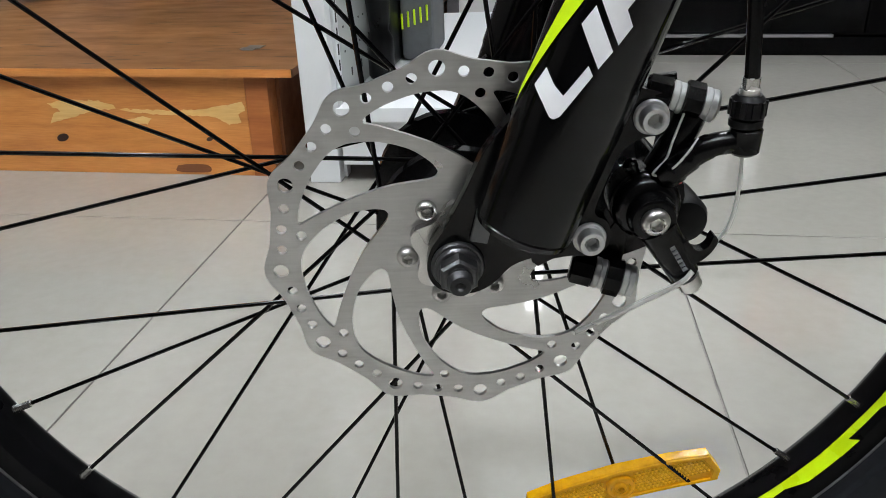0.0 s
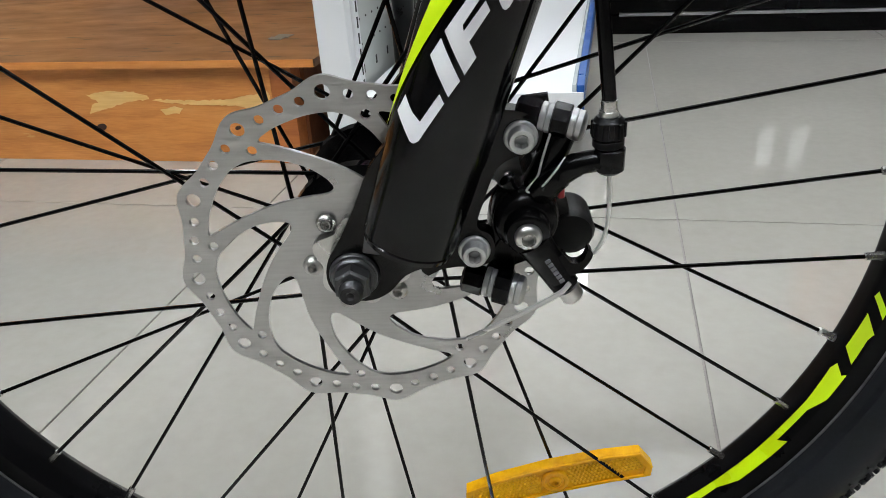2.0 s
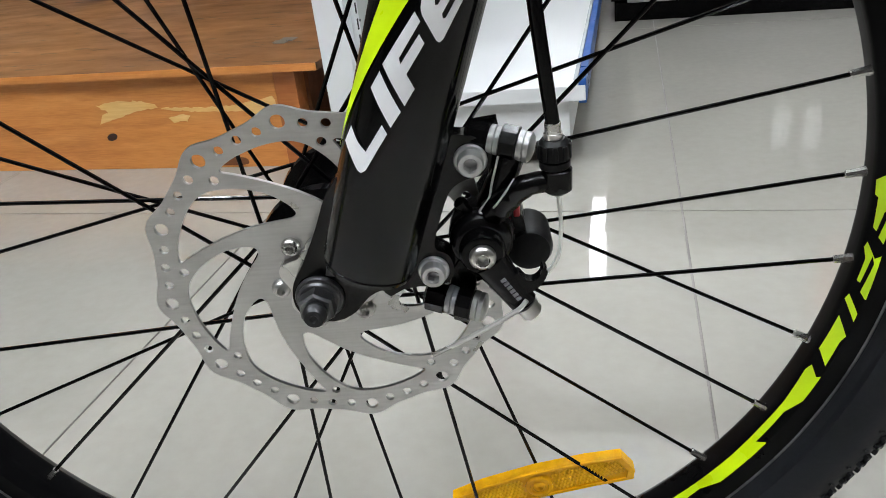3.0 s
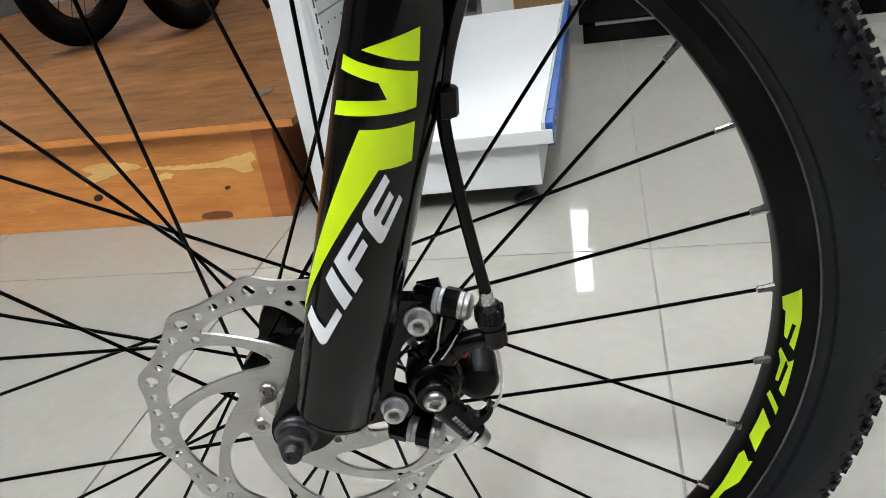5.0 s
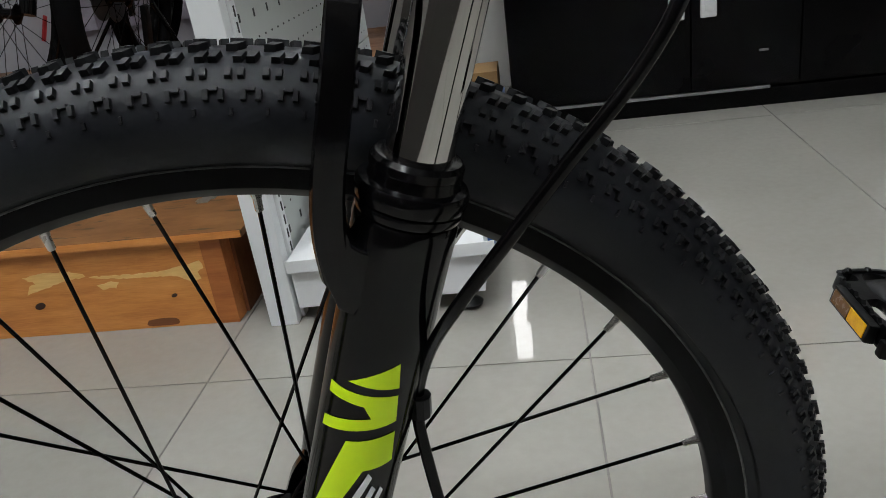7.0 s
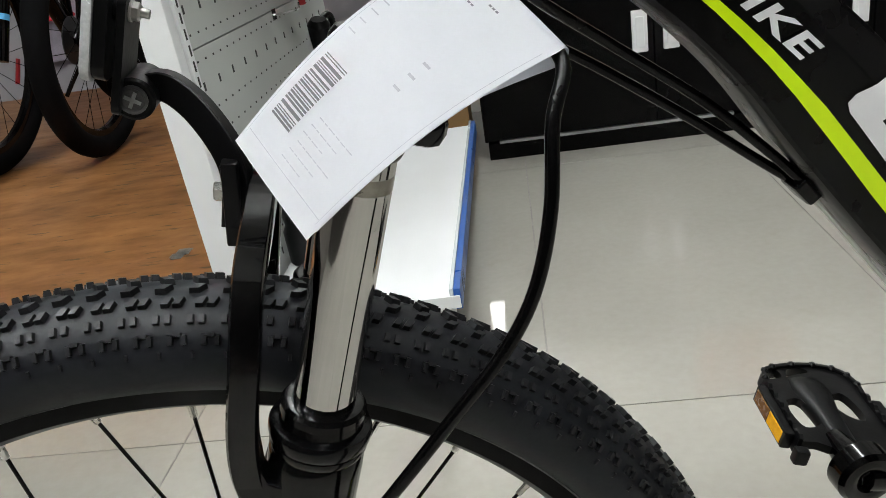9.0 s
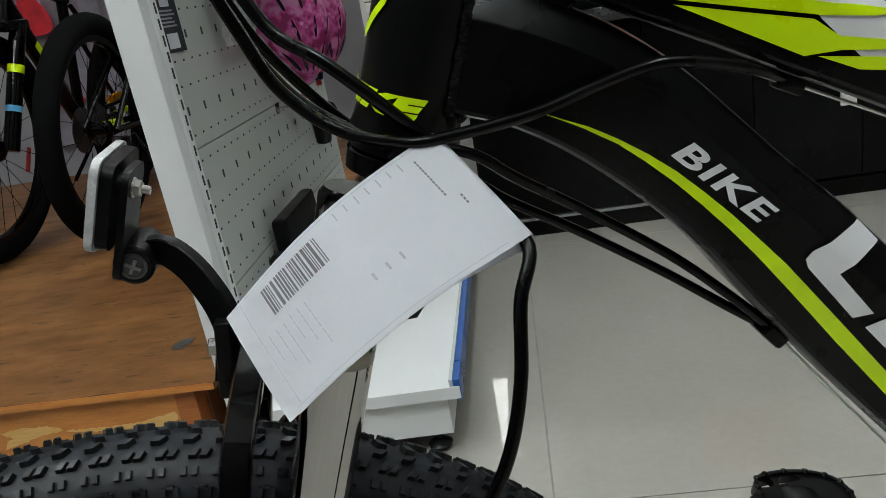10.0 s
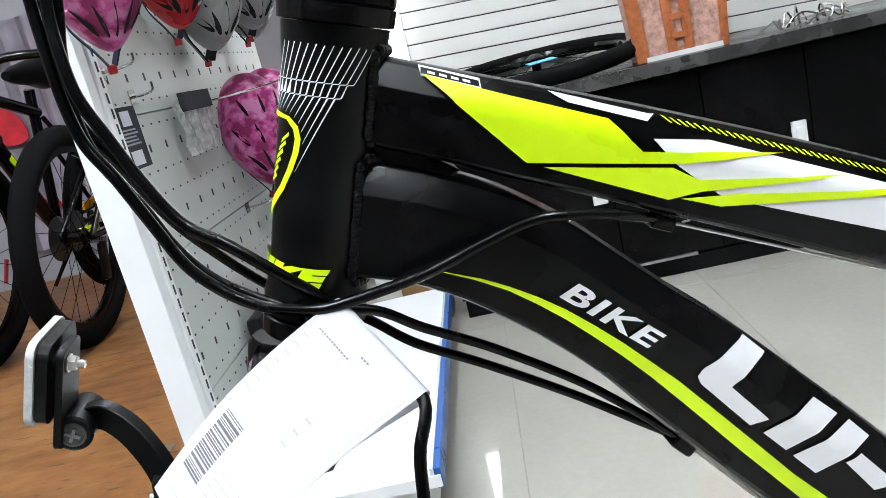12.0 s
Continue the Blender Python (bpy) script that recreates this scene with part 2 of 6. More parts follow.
def frame_along(d):
    """Two unit vectors across the direction d."""
    d = Vector(d).normalized()
    a = Vector((0, 1, 0)) if abs(d.y) < 0.9 else Vector((1, 0, 0))
    u = d.cross(a).normalized()
    return u, d.cross(u).normalized()


def lathe(bm, base, axis, profile, segs=32, cap=True, m=None):
    """Turn (height, radius) pairs about an axis."""
    base, axis = Vector(base), Vector(axis).normalized()
    u, v = frame_along(axis)
    rings = []
    for h, r in profile:
        ring = []
        for i in range(segs):
            a = 2 * math.pi * i / segs
            p = base + axis * h + (u * math.cos(a) + v * math.sin(a)) * r
            ring.append(bm.verts.new(m @ p if m else p))
        rings.append(ring)
    for r0, r1 in zip(rings, rings[1:]):
        for i in range(segs):
            j = (i + 1) % segs
            bm.faces.new((r0[i], r0[j], r1[j], r1[i]))
    if cap:
        bm.faces.new(rings[0])
        bm.faces.new(rings[-1])
    return bm


def smooth_path(points, per=8):
    """Catmull-Rom through the points."""
    pts = [Vector(p) for p in points]
    pts = [2 * pts[0] - pts[1]] + pts + [2 * pts[-1] - pts[-2]]
    out = []
    for i in range(1, len(pts) - 2):
        p0, p1, p2, p3 = pts[i - 1:i + 3]
        for k in range(per):
            t = k / per
            out.append(0.5 * (2 * p1 + (p2 - p0) * t + (2 * p0 - 5 * p1 + 4 * p2 - p3) * t * t + (3 * p1 - p0 - 3 * p2 + p3) * t ** 3))
    out.append(pts[-2])
    return out


def sweep(bm, path, radius, segs=12, cap=True, section=None):
    """A tube along a path; radius a number or one per point; section: points across, scaled by the radius."""
    path = [Vector(p) for p in path]
    n = len(path)
    rad = radius if isinstance(radius, (list, tuple)) else [radius] * n
    sec = section or [(math.cos(2 * math.pi * i / segs), math.sin(2 * math.pi * i / segs)) for i in range(segs)]
    d = (path[1] - path[0]).normalized()
    u, v = frame_along(d)
    rings = []
    for i, p in enumerate(path):
        nd = (path[min(i + 1, n - 1)] - path[max(i - 1, 0)]).normalized()
        q = d.rotation_difference(nd)
        u, v, d = q @ u, q @ v, nd
        rings.append([bm.verts.new(p + (u * a + v * b) * rad[i]) for a, b in sec])
    k = len(sec)
    for r0, r1 in zip(rings, rings[1:]):
        for i in range(k):
            j = (i + 1) % k
            bm.faces.new((r0[i], r0[j], r1[j], r1[i]))
    if cap:
        bm.faces.new(rings[0])
        bm.faces.new(rings[-1])
    return bm


def outline_mesh(polys, depth=0.0):
    """Fill closed outlines, with holes where they lie in one another. Lies in x and y."""
    cu = bpy.data.curves.new("outline", "CURVE")
    cu.dimensions, cu.fill_mode, cu.extrude = "2D", "BOTH", depth / 2
    for pts in polys:
        sp = cu.splines.new("POLY")
        sp.points.add(len(pts) - 1)
        for p, (x, y) in zip(sp.points, pts):
            p.co = (x, y, 0, 1)
        sp.use_cyclic_u = True
    ob = bpy.data.objects.new("outline", cu)
    scene.collection.objects.link(ob)
    deps = bpy.context.evaluated_depsgraph_get()
    me = bpy.data.meshes.new_from_object(ob.evaluated_get(deps))
    bpy.data.objects.remove(ob)
    bpy.data.curves.remove(cu)
    bm = bmesh.new()
    bm.from_mesh(me)
    bpy.data.meshes.remove(me)
    bmesh.ops.remove_doubles(bm, verts=bm.verts, dist=1e-6)
    return bm


def plate(polys, y0, y1, bevel=0.0):
    """A flat plate in the wheel's plane, from depth y0 to y1."""
    bm = outline_mesh(polys, abs(y1 - y0))
    for v in bm.verts:
        x, z, y = v.co
        v.co = (x, (y0 + y1) / 2 + y, z)
    if bevel:
        bmesh.ops.recalc_face_normals(bm, faces=bm.faces)
        rims = [e for e in bm.edges if len(e.link_faces) == 2 and 1.2 < e.calc_face_angle(0) < 1.9 and abs(e.verts[0].co.y - e.verts[1].co.y) < 1e-6]
        bmesh.ops.bevel(bm, geom=rims, offset=bevel, segments=3, profile=0.5, affect="EDGES", clamp_overlap=True)
    return bm


def join_plate(bm, polys, y0, y1, bevel=0.0):
    """Add a plate to a mesh."""
    piece = plate(polys, y0, y1, bevel)
    me = bpy.data.meshes.new("piece")
    piece.to_mesh(me)
    piece.free()
    bm.from_mesh(me)
    bpy.data.meshes.remove(me)
    return bm


def rounded(points, per=3):
    """A closed outline drawn smoothly through the points."""
    return [(p.x, p.y) for p in smooth_path([(x, z, 0) for x, z in list(points) + list(points[:1])], per)[:-1]]


def circle(cx, cy, r, n=16):
    return [(cx + r * math.cos(2 * math.pi * i / n), cy + r * math.sin(2 * math.pi * i / n)) for i in range(n)]


def cut_up(bm, step, axes=(0, 1)):
    """Cut a flat mesh into strips, so that it can be bent."""
    for ax in axes:
        lo, hi = min(v.co[ax] for v in bm.verts), max(v.co[ax] for v in bm.verts)
        k = math.ceil(lo / step)
        while k * step < hi:
            co, no = [0, 0, 0], [0, 0, 0]
            co[ax], no[ax] = k * step, 1
            bmesh.ops.bisect_plane(bm, geom=bm.verts[:] + bm.edges[:] + bm.faces[:], plane_co=co, plane_no=no, dist=1e-7)
            k += 1
    return bm


def wrapped(polys, base, r, proud=0.00035):
    """A decal on a round leg: outlines in metres along it and degrees round it, 0 facing the bicycle's left side."""
    bm = cut_up(outline_mesh([[(s, radians(a) * r) for s, a in p] for p in polys]), 0.0018, (1,))
    for v in bm.verts:
        s, arc = v.co.x, v.co.y
        a = arc / r
        v.co = Vector(base) + STEER * s + (REARWARD * math.sin(a) + Vector((0, -1, 0)) * math.cos(a)) * (r + proud)
    return bm


def projected(polys, tree, proud=0.0005, step=0.004, bm=None):
    """A decal laid from the left side onto a tube: outlines in x and z."""
    bm = cut_up(bm or outline_mesh(polys), step)
    for v in bm.verts:
        x, z = v.co.x, v.co.y
        hit = tree.ray_cast(Vector((x, -0.5, z)), Vector((0, 1, 0)))
        if hit[0] is None or hit[1].y > -0.12:
            hit = tree.find_nearest(Vector((x, -0.012, z)))
        v.co = hit[0] + hit[1] * proud
    return bm


def text_mesh(words, p0, across, upward, bold=0.026):
    """Bold lettering fitted to a slanted box."""
    cu = bpy.data.curves.new("letters", "FONT")
    cu.body, cu.offset, cu.space_character = words, bold, 1.08
    ob = bpy.data.objects.new("letters", cu)
    scene.collection.objects.link(ob)
    me = bpy.data.meshes.new_from_object(ob.evaluated_get(bpy.context.evaluated_depsgraph_get()))
    bpy.data.objects.remove(ob)
    bpy.data.curves.remove(cu)
    bm = bmesh.new()
    bm.from_mesh(me)
    bpy.data.meshes.remove(me)
    x0, x1 = min(v.co.x for v in bm.verts), max(v.co.x for v in bm.verts)
    y0, y1 = min(v.co.y for v in bm.verts), max(v.co.y for v in bm.verts)
    for v in bm.verts:
        a, b = (v.co.x - x0) / (x1 - x0), (v.co.y - y0) / (y1 - y0)
        v.co = (p0[0] + a * across[0] + b * upward[0], p0[1] + a * across[1] + b * upward[1], 0)
    return bm


def hexagon(bm, base, axis, h, r, chamfer=0.0):
    prof = [(0, r), (h - chamfer, r), (h, r - chamfer)] if chamfer else [(0, r), (h, r)]
    return lathe(bm, base, axis, prof, 6)


def domed_bolt(bm, base, axis, r, h):
    """A button head with a hexagonal socket."""
    lathe(bm, base, axis, [(0, r), (h * 0.40, r), (h * 0.72, r * 0.90), (h * 0.94, r * 0.68), (h, r * 0.52)], 24, cap=False)
    lathe(bm, base, axis, [(h, r * 0.52), (h * 0.96, r * 0.46), (h * 0.15, r * 0.44), (h * 0.10, 0.0001)], 6, cap=False)
    return bm


def slanted(polys, p0, across, upward):
    return [[(p0[0] + a * across[0] + b * upward[0], p0[1] + a * across[1] + b * upward[1]) for a, b in p] for p in polys]

# ---------------------------------------------------------------- the shop: floor, walls, ceiling
def shop_box(name, material, u0, u1, v0, v1, z0, z1, label, category="", kind="", bevel=0.0):
    return solid(name, box(bmesh.new(), u0, u1, v0, v1, z0, z1, bevel), material, SHOP, label, category, "", kind)


# for the unseen front wall: dark, so the bicycle's black paint reflects less light
WALL_DARK = surface("dark_unseen_wall", (0.032, 0.028, 0.025), 0.7, vary=0.2, scale=2, grain=200, bump=0.03)
WALL_LILAC = surface("lilac_grey_paint", (0.42, 0.40, 0.43), 0.6, vary=0.08, scale=3, grain=200, bump=0.03)
TILE_SIZE, TILE_LONG = 0.6, 1.2
U0, U1, V0, V1 = -3.0, 3.6, -2.4, 3.0
shop_floor = shop_box("floor", GROUT, U0, U1, V0, V1, -0.10, -0.0022, "beige polished tile floor with thin grey joints", "floor", "structure")
shop_box("wall_left", WALL_DIM, U0 - 0.15, U0, V0, V1, 0, 3.0, "plain grey-brown painted wall", "wall", "structure")
shop_box("wall_right", WALL_DIM, U1, U1 + 0.15, V0, V1, 0, 3.0, "plain grey-brown painted wall", "wall", "structure")
shop_box("wall_back", WALL_LILAC, U0, U1, V1, V1 + 0.15, 0, 3.0, "plain grey-brown back wall of the shop", "wall", "structure")
shop_box("wall_partition", WALL_WHITE, -0.48, 2.6, 1.95, 2.05, 0, 3.0, "white partition wall behind the counter", "wall", "structure")
shop_box("wall_front", WALL_DARK, U0 - 0.15, U1 + 0.15, V0 - 0.15, V0, 0, 3.0, "plain unseen front wall, darkened so the black frame mirrors less light", "wall", "structure")
shop_box("ceiling", CEILING, U0 - 0.15, U1 + 0.15, V0 - 0.15, V1 + 0.15, 3.0, 3.12, "plain white shop ceiling", "ceiling", "structure")


def ceiling_light(u, v):
    """A twin-tube batten under the ceiling."""
    lamp = thing("ceiling_light", SHOP @ pose(u, v, 2.97), "white fluorescent batten under the ceiling, lit", "ceiling light", "ceiling lights")
    part("housing", box(bmesh.new(), -0.09, 0.09, -0.62, 0.62, -0.03, 0.028, 0.006), WHITE_METAL, lamp)
    for du in (-0.05, 0.05):
        part("tube", lathe(bmesh.new(), (du, -0.6, -0.05), (0, 1, 0), [(0, 0.013), (1.2, 0.013)], 12), TUBE_GLOW, lamp, "glowing fluorescent tube")
    return lamp


TUBE_GLOW = glow("fluorescent_tube", (0.915, 0.97, 1.0), 116.0)
for lu, lv in ((-1.5, -1.75), (-0.3, -1.75), (1.25, -1.5), (-1.20, -0.6), (0.10, 1.10)):
    ceiling_light(lu, lv)


# ---------------------------------------------------------------- the slatwall behind the counter
slat_wall = thing("slatwall", SHOP @ pose(0, 1.94, 0.0), "white grooved slatwall panels behind the counter", "slatwall", "", "structure")
board = None
for k in range(20):
    z = 0.60 + 0.0575 * k
    m = pose(0.6, 0, z, 0, 2.4, 0)
    if board is None:
        bm = box(bmesh.new(), -1.06, 1.7, -0.018, 0.0, 0.0, 0.0535, 0.002)
        board = part("slat", bm, SLATWALL, slat_wall)
        board.matrix_basis = m
    else:
        shared("slat", board, slat_wall, m)
# dark sheet whose colour gives the grooves between slats their shade
part("backing", box(bmesh.new(), -0.46, 2.3, 0.001, 0.008, 0.45, 2.0), SLOT_SHADE, slat_wall)

# ---------------------------------------------------------------- black counter with doors
CAB_V = 1.31
counter = thing("counter", SHOP @ pose(0, CAB_V, 0), "low black laminate counter with white door pulls", "counter")
part("body", box(bmesh.new(), -0.115, 2.4, 0.018, 0.55, 0.052, 0.60, 0.002), CABINET, counter)
part("plinth", box(bmesh.new(), -0.105, 2.4, 0.004, 0.50, 0.0, 0.050), CABINET, counter)
part("plinth_trim", box(bmesh.new(), -0.07, 0.62, -0.001, 0.016, 0.050, 0.058), CABINET_EDGE, counter, "worn grey edge trim")
part("top", box(bmesh.new(), -0.13, 2.42, -0.03, 0.56, 0.602, 0.640, 0.003), CABINET, counter, "black counter top")
part("edge_trim", box(bmesh.new(), -0.135, 2.42, -0.036, -0.0302, 0.606, 0.644, 0.001), ALU_EDGE, counter, "scuffed aluminium edge")
doors = [(-0.112, 0.398), (0.402, 0.698), (0.702, 0.998), (1.002, 1.298), (1.302, 1.60)]
for (u0, u1), side in zip(doors, (1, -1, 1, 1, -1)):
    d = part("door", box(bmesh.new(), u0, u1, 0.0, 0.017, 0.062, 0.596, 0.0015), CABINET, counter)
    hu = u1 - 0.038 if side > 0 else u0 + 0.045
    pl = bmesh.new()
    box(pl, hu - 0.022, hu + 0.022, -0.008, 0.002, 0.268, 0.386, 0.003)
    box(pl, hu - 0.012, hu + 0.012, -0.012, -0.006, 0.285, 0.369, 0.003)
    part("pull", pl, PULL, d, "white plastic door pull")
    if u0 == 0.402:
        part("latch", box(bmesh.new(), 0.586, 0.612, -0.004, 0.0005, 0.158, 0.164, 0.001), CABINET_EDGE, d, "small grey metal latch")

# unseen slot lamp by the back wall, added for the streak mirrored in the floor
lamp = thing("streak_lamp", SHOP @ pose(-0.178, 1.915, 0.79), "slim upright unseen lamp, added to mirror a bright streak in the floor", "wall lamp")
part("housing", box(bmesh.new(), -0.038, 0.038, -0.004, 0.004, 0.0, 0.38, 0.002), WHITE_METAL, lamp)
part("diffuser", box(bmesh.new(), -0.033, 0.033, -0.014, -0.0045, 0.008, 0.372, 0.003), glow("lamp_diffuser", (1, 1, 1), 6.0), lamp)

# ---------------------------------------------------------------- wooden display platform
platform = thing("display_platform", SHOP @ pose(0, 0, 0), "low orange pine box platform with a worn plywood top", "platform")
PR, PF, PB, PL_ = -0.606, 0.200, 2.65, -2.7
part("front_board", box(bmesh.new(), PL_, PR - 0.045, PF, PF + 0.018, 0.0, 0.169, 0.001), WOOD_FRONT, platform, "knotty orange pine board with pale rubbed patches")
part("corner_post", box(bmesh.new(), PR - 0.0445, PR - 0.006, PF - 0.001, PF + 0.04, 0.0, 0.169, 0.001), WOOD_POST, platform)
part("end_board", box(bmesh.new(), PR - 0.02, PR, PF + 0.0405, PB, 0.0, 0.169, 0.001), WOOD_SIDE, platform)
part("top", box(bmesh.new(), PL_, PR + 0.042, PF - 0.014, PB, 0.1695, 0.183, 0.0015), WOOD_TOP, platform, "brown plywood top, scratched")
part("edge_strip", box(bmesh.new(), PL_, PR + 0.040, PF - 0.0165, PF - 0.0142, 0.170, 0.1825), WOOD_FRONT, platform)
for ku, kz, kr in ((-0.985, 0.062, 0.0115), (-0.722, 0.063, 0.0062), (-1.32, 0.10, 0.008)):
    bm = lathe(bmesh.new(), (ku, PF + 0.0005, kz), (0, -1, 0), [(0, kr), (0.0012, kr * 0.9), (0.0016, kr * 0.5)], 14)
    for v in bm.verts:
        v.co.z = kz + (v.co.z - kz) * 0.62 + 0.2 * (v.co.x - ku)
    part("knot", bm, KNOT, platform)
bm = bmesh.new()
for du, dv, w_, h_ in ((0, 0, 0.022, 0.05), (0.012, 0.004, 0.012, 0.02), (-0.012, -0.006, 0.012, 0.018), (0.004, 0.018, 0.03, 0.010)):
    box(bm, -0.695 + du - w_ / 2, -0.695 + du + w_ / 2, 0.372 + dv - h_ / 2, 0.372 + dv + h_ / 2, 0.1832, 0.1845 + 0.0004 * du / 0.012)
PALE_PINE = wood("rubbed_pine", (0.60, 0.36, 0.13), (0.74, 0.48, 0.20), (0.84, 0.60, 0.30), 0.55)
rngp = random.Random(12)
SMEARS = [
    [(-1.000, 0.121), (-0.962, 0.127), (-0.915, 0.127), (-0.882, 0.121), (-0.878, 0.114), (-0.925, 0.108), (-0.955, 0.098), (-0.985, 0.091), (-1.000, 0.087), (-0.992, 0.102), (-0.978, 0.108)],
    [(-0.872, 0.113), (-0.802, 0.111), (-0.736, 0.112), (-0.696, 0.119), (-0.657, 0.127), (-0.6535, 0.112), (-0.665, 0.107), (-0.664, 0.092), (-0.684, 0.089), (-0.705, 0.101), (-0.764, 0.103), (-0.850, 0.107)],
    [(-0.862, 0.095), (-0.835, 0.101), (-0.820, 0.096), (-0.826, 0.088), (-0.851, 0.086)],
]
for outline in SMEARS:
    ragged = []
    for (x0, z0), (x1, z1) in zip(outline, outline[1:] + outline[:1]):
        n = max(2, int(math.hypot(x1 - x0, z1 - z0) / 0.006))
        ragged += [(x0 + (x1 - x0) * q / n + rngp.uniform(-0.0022, 0.0022), z0 + (z1 - z0) * q / n + rngp.uniform(-0.0016, 0.0016)) for q in range(n)]
    part("rubbed_patch", plate([ragged], PF - 0.0010, PF - 0.0002), PALE_PINE, platform, "pale patch where the stain is rubbed off")
part("dark_scuff", plate([rounded([(-0.785, 0.016), (-0.760, 0.019), (-0.731, 0.017), (-0.728, 0.006), (-0.757, 0.004), (-0.788, 0.006)])], PF - 0.0008, PF - 0.0002), WOOD_SIDE, platform, "dark scuff near the floor")
part("metal_plate", bm, CLIP_GREY, platform, "scuffed grey metal plate")

# ---------------------------------------------------------------- gondola shelf with pegboard
GON = SHOP @ pose(0, 0, 0) @ pose(-0.5, 0, 0, 0, -1.1, 0) @ pose(0.5, 0, 0)
gondola = thing("gondola_shelf", GON, "white metal shelf with grey pegboard and a blue rail", "shelf")
GV0, GV1, PEG_U = 0.172, 1.27, -0.492
part("upright", box(bmesh.new(), -0.546, -0.4945, GV0, GV0 + 0.03, 0.0, 1.55, 0.003), WHITE_METAL, gondola)
part("back_panel", box(bmesh.new(), -0.546, -0.520, GV0 + 0.0305, GV1, 0.03, 1.55), WHITE_METAL, gondola)
slotted = bmesh.new()
box(slotted, -0.5195, -0.490, GV0 + 0.031, GV0 + 0.055, 0.0, 1.55, 0.002)
part("slotted_post", slotted, WHITE_METAL, gondola)
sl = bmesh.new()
# dark boxes on the solid post paint the shade of its slots
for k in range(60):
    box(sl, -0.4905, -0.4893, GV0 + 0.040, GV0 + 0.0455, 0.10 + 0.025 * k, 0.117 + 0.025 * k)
tagged(part("post_slot", sl, SLOT_SHADE, gondola), kind="stuff")
PEG_TOPS = [(0.088, 0.332), (0.334, 0.578), (0.580, 0.824), (0.826, 1.07), (1.072, 1.316)]
for z0, z1 in PEG_TOPS:
    pnl = part("pegboard", box(bmesh.new(), -0.519, -0.500, GV0 + 0.056, GV1, z0, z1, 0.0015), GREY_METAL, gondola, "grey perforated steel panel")
    # the panel is solid: opaque dark boxes paint the shade in its holes
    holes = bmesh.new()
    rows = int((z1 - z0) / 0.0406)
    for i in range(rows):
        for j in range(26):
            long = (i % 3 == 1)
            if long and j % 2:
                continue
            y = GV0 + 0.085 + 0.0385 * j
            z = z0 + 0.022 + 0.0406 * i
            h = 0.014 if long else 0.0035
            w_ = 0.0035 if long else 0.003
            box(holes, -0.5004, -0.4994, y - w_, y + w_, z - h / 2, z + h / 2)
    tagged(part("slot", holes, SLOT_SHADE, pnl), kind="stuff")
part("base_end", box(bmesh.new(), -0.488, -0.158, GV0 + 0.003, GV0 + 0.02, 0.030, 0.108, 0.002), WHITE_METAL, gondola)
part("base_front", box(bmesh.new(), -0.172, -0.158, GV0 + 0.0205, GV1, 0.030, 0.108, 0.002), WHITE_METAL, gondola)
deck = bmesh.new()
box(deck, -0.489, -0.150, GV0 - 0.008, GV1, 0.110, 0.124, 0.0015)
box(deck, -0.489, -0.132, GV0 - 0.012, GV0 - 0.0085, 0.104, 0.127, 0.001)
part("deck", deck, WHITE_METAL, gondola)
part("bracket", box(bmesh.new(), -0.4893, -0.455, GV0 + 0.018, GV0 + 0.024, 0.078, 0.088, 0.001), WHITE_METAL, gondola)
part("price_rail", box(bmesh.new(), -0.1495, -0.143, GV0 - 0.006, GV1, 0.100, 0.138, 0.001), CLEAR_STRIP, gondola, "clear plastic price rail")
part("rail_insert", box(bmesh.new(), -0.1427, -0.131, GV0 - 0.004, GV1, 0.098, 0.136, 0.001), BLUE_STRIP, gondola, "blue price rail")
for fv in (GV0 + 0.022, GV1 - 0.06):
    ft = lathe(bmesh.new(), (-0.188, fv, 0.0), (0, 0, 1), [(0, 0.021), (0.004, 0.022), (0.009, 0.016), (0.013, 0.006), (0.032, 0.006)], 20)
    part("levelling_foot", ft, PLASTIC_BLACK, gondola, "black levelling foot")

# ---------------------------------------------------------------- the bicycle
bicycle = thing("bicycle", BIKE, "black and lime children's mountain bicycle on its stand", "bicycle")
LEFT = Vector((0, -1, 0))

# ---- wheel
TYRE_R, SEC_A, SEC_B, SEC_C = 0.3018, 0.0272, 0.0253, 0.2765   # outer radius, half width, half height, centre of the section


def flatten(bm):
    """Press the tyre flat where it stands on the floor."""
    inv = BIKE.inverted()
    for v in bm.verts:
        w_ = BIKE @ v.co
        if w_.z < 0.0008:
            w_.z = 0.0008
            v.co = inv @ w_


def ring_mesh(profile, segs=160, closed=False):
    """Turn (radius, depth) pairs about the axle."""
    bm = bmesh.new()
    rings = []
    for i in range(segs):
        a = 2 * math.pi * i / segs
        rings.append([bm.verts.new((r * math.cos(a), y, r * math.sin(a))) for r, y in profile])
    n = len(profile)
    for i in range(segs):
        r0, r1 = rings[i], rings[(i + 1) % segs]
        for k in range(n if closed else n - 1):
            q = (k + 1) % n
            bm.faces.new((r0[k], r1[k], r1[q], r0[q]))
    return bm


def tyre_point(a, sec, h=0.0):
    """A point of the tyre at angle a round the wheel and sec across its section, h above the surface."""
    r = SEC_C + (SEC_B + h) * math.cos(sec)
    return Vector((r * math.cos(a), (SEC_A + h) * math.sin(sec), r * math.sin(a)))


prof = [(0.2565, -0.0128), (0.2585, -0.0150), (0.2605, -0.0178), (0.2612, -0.0182), (0.2618, -0.0190)]
prof += [(SEC_C + SEC_B * math.cos(s), SEC_A * math.sin(s)) for s in [radians(-125 + 250 * k / 40) for k in range(41)]]
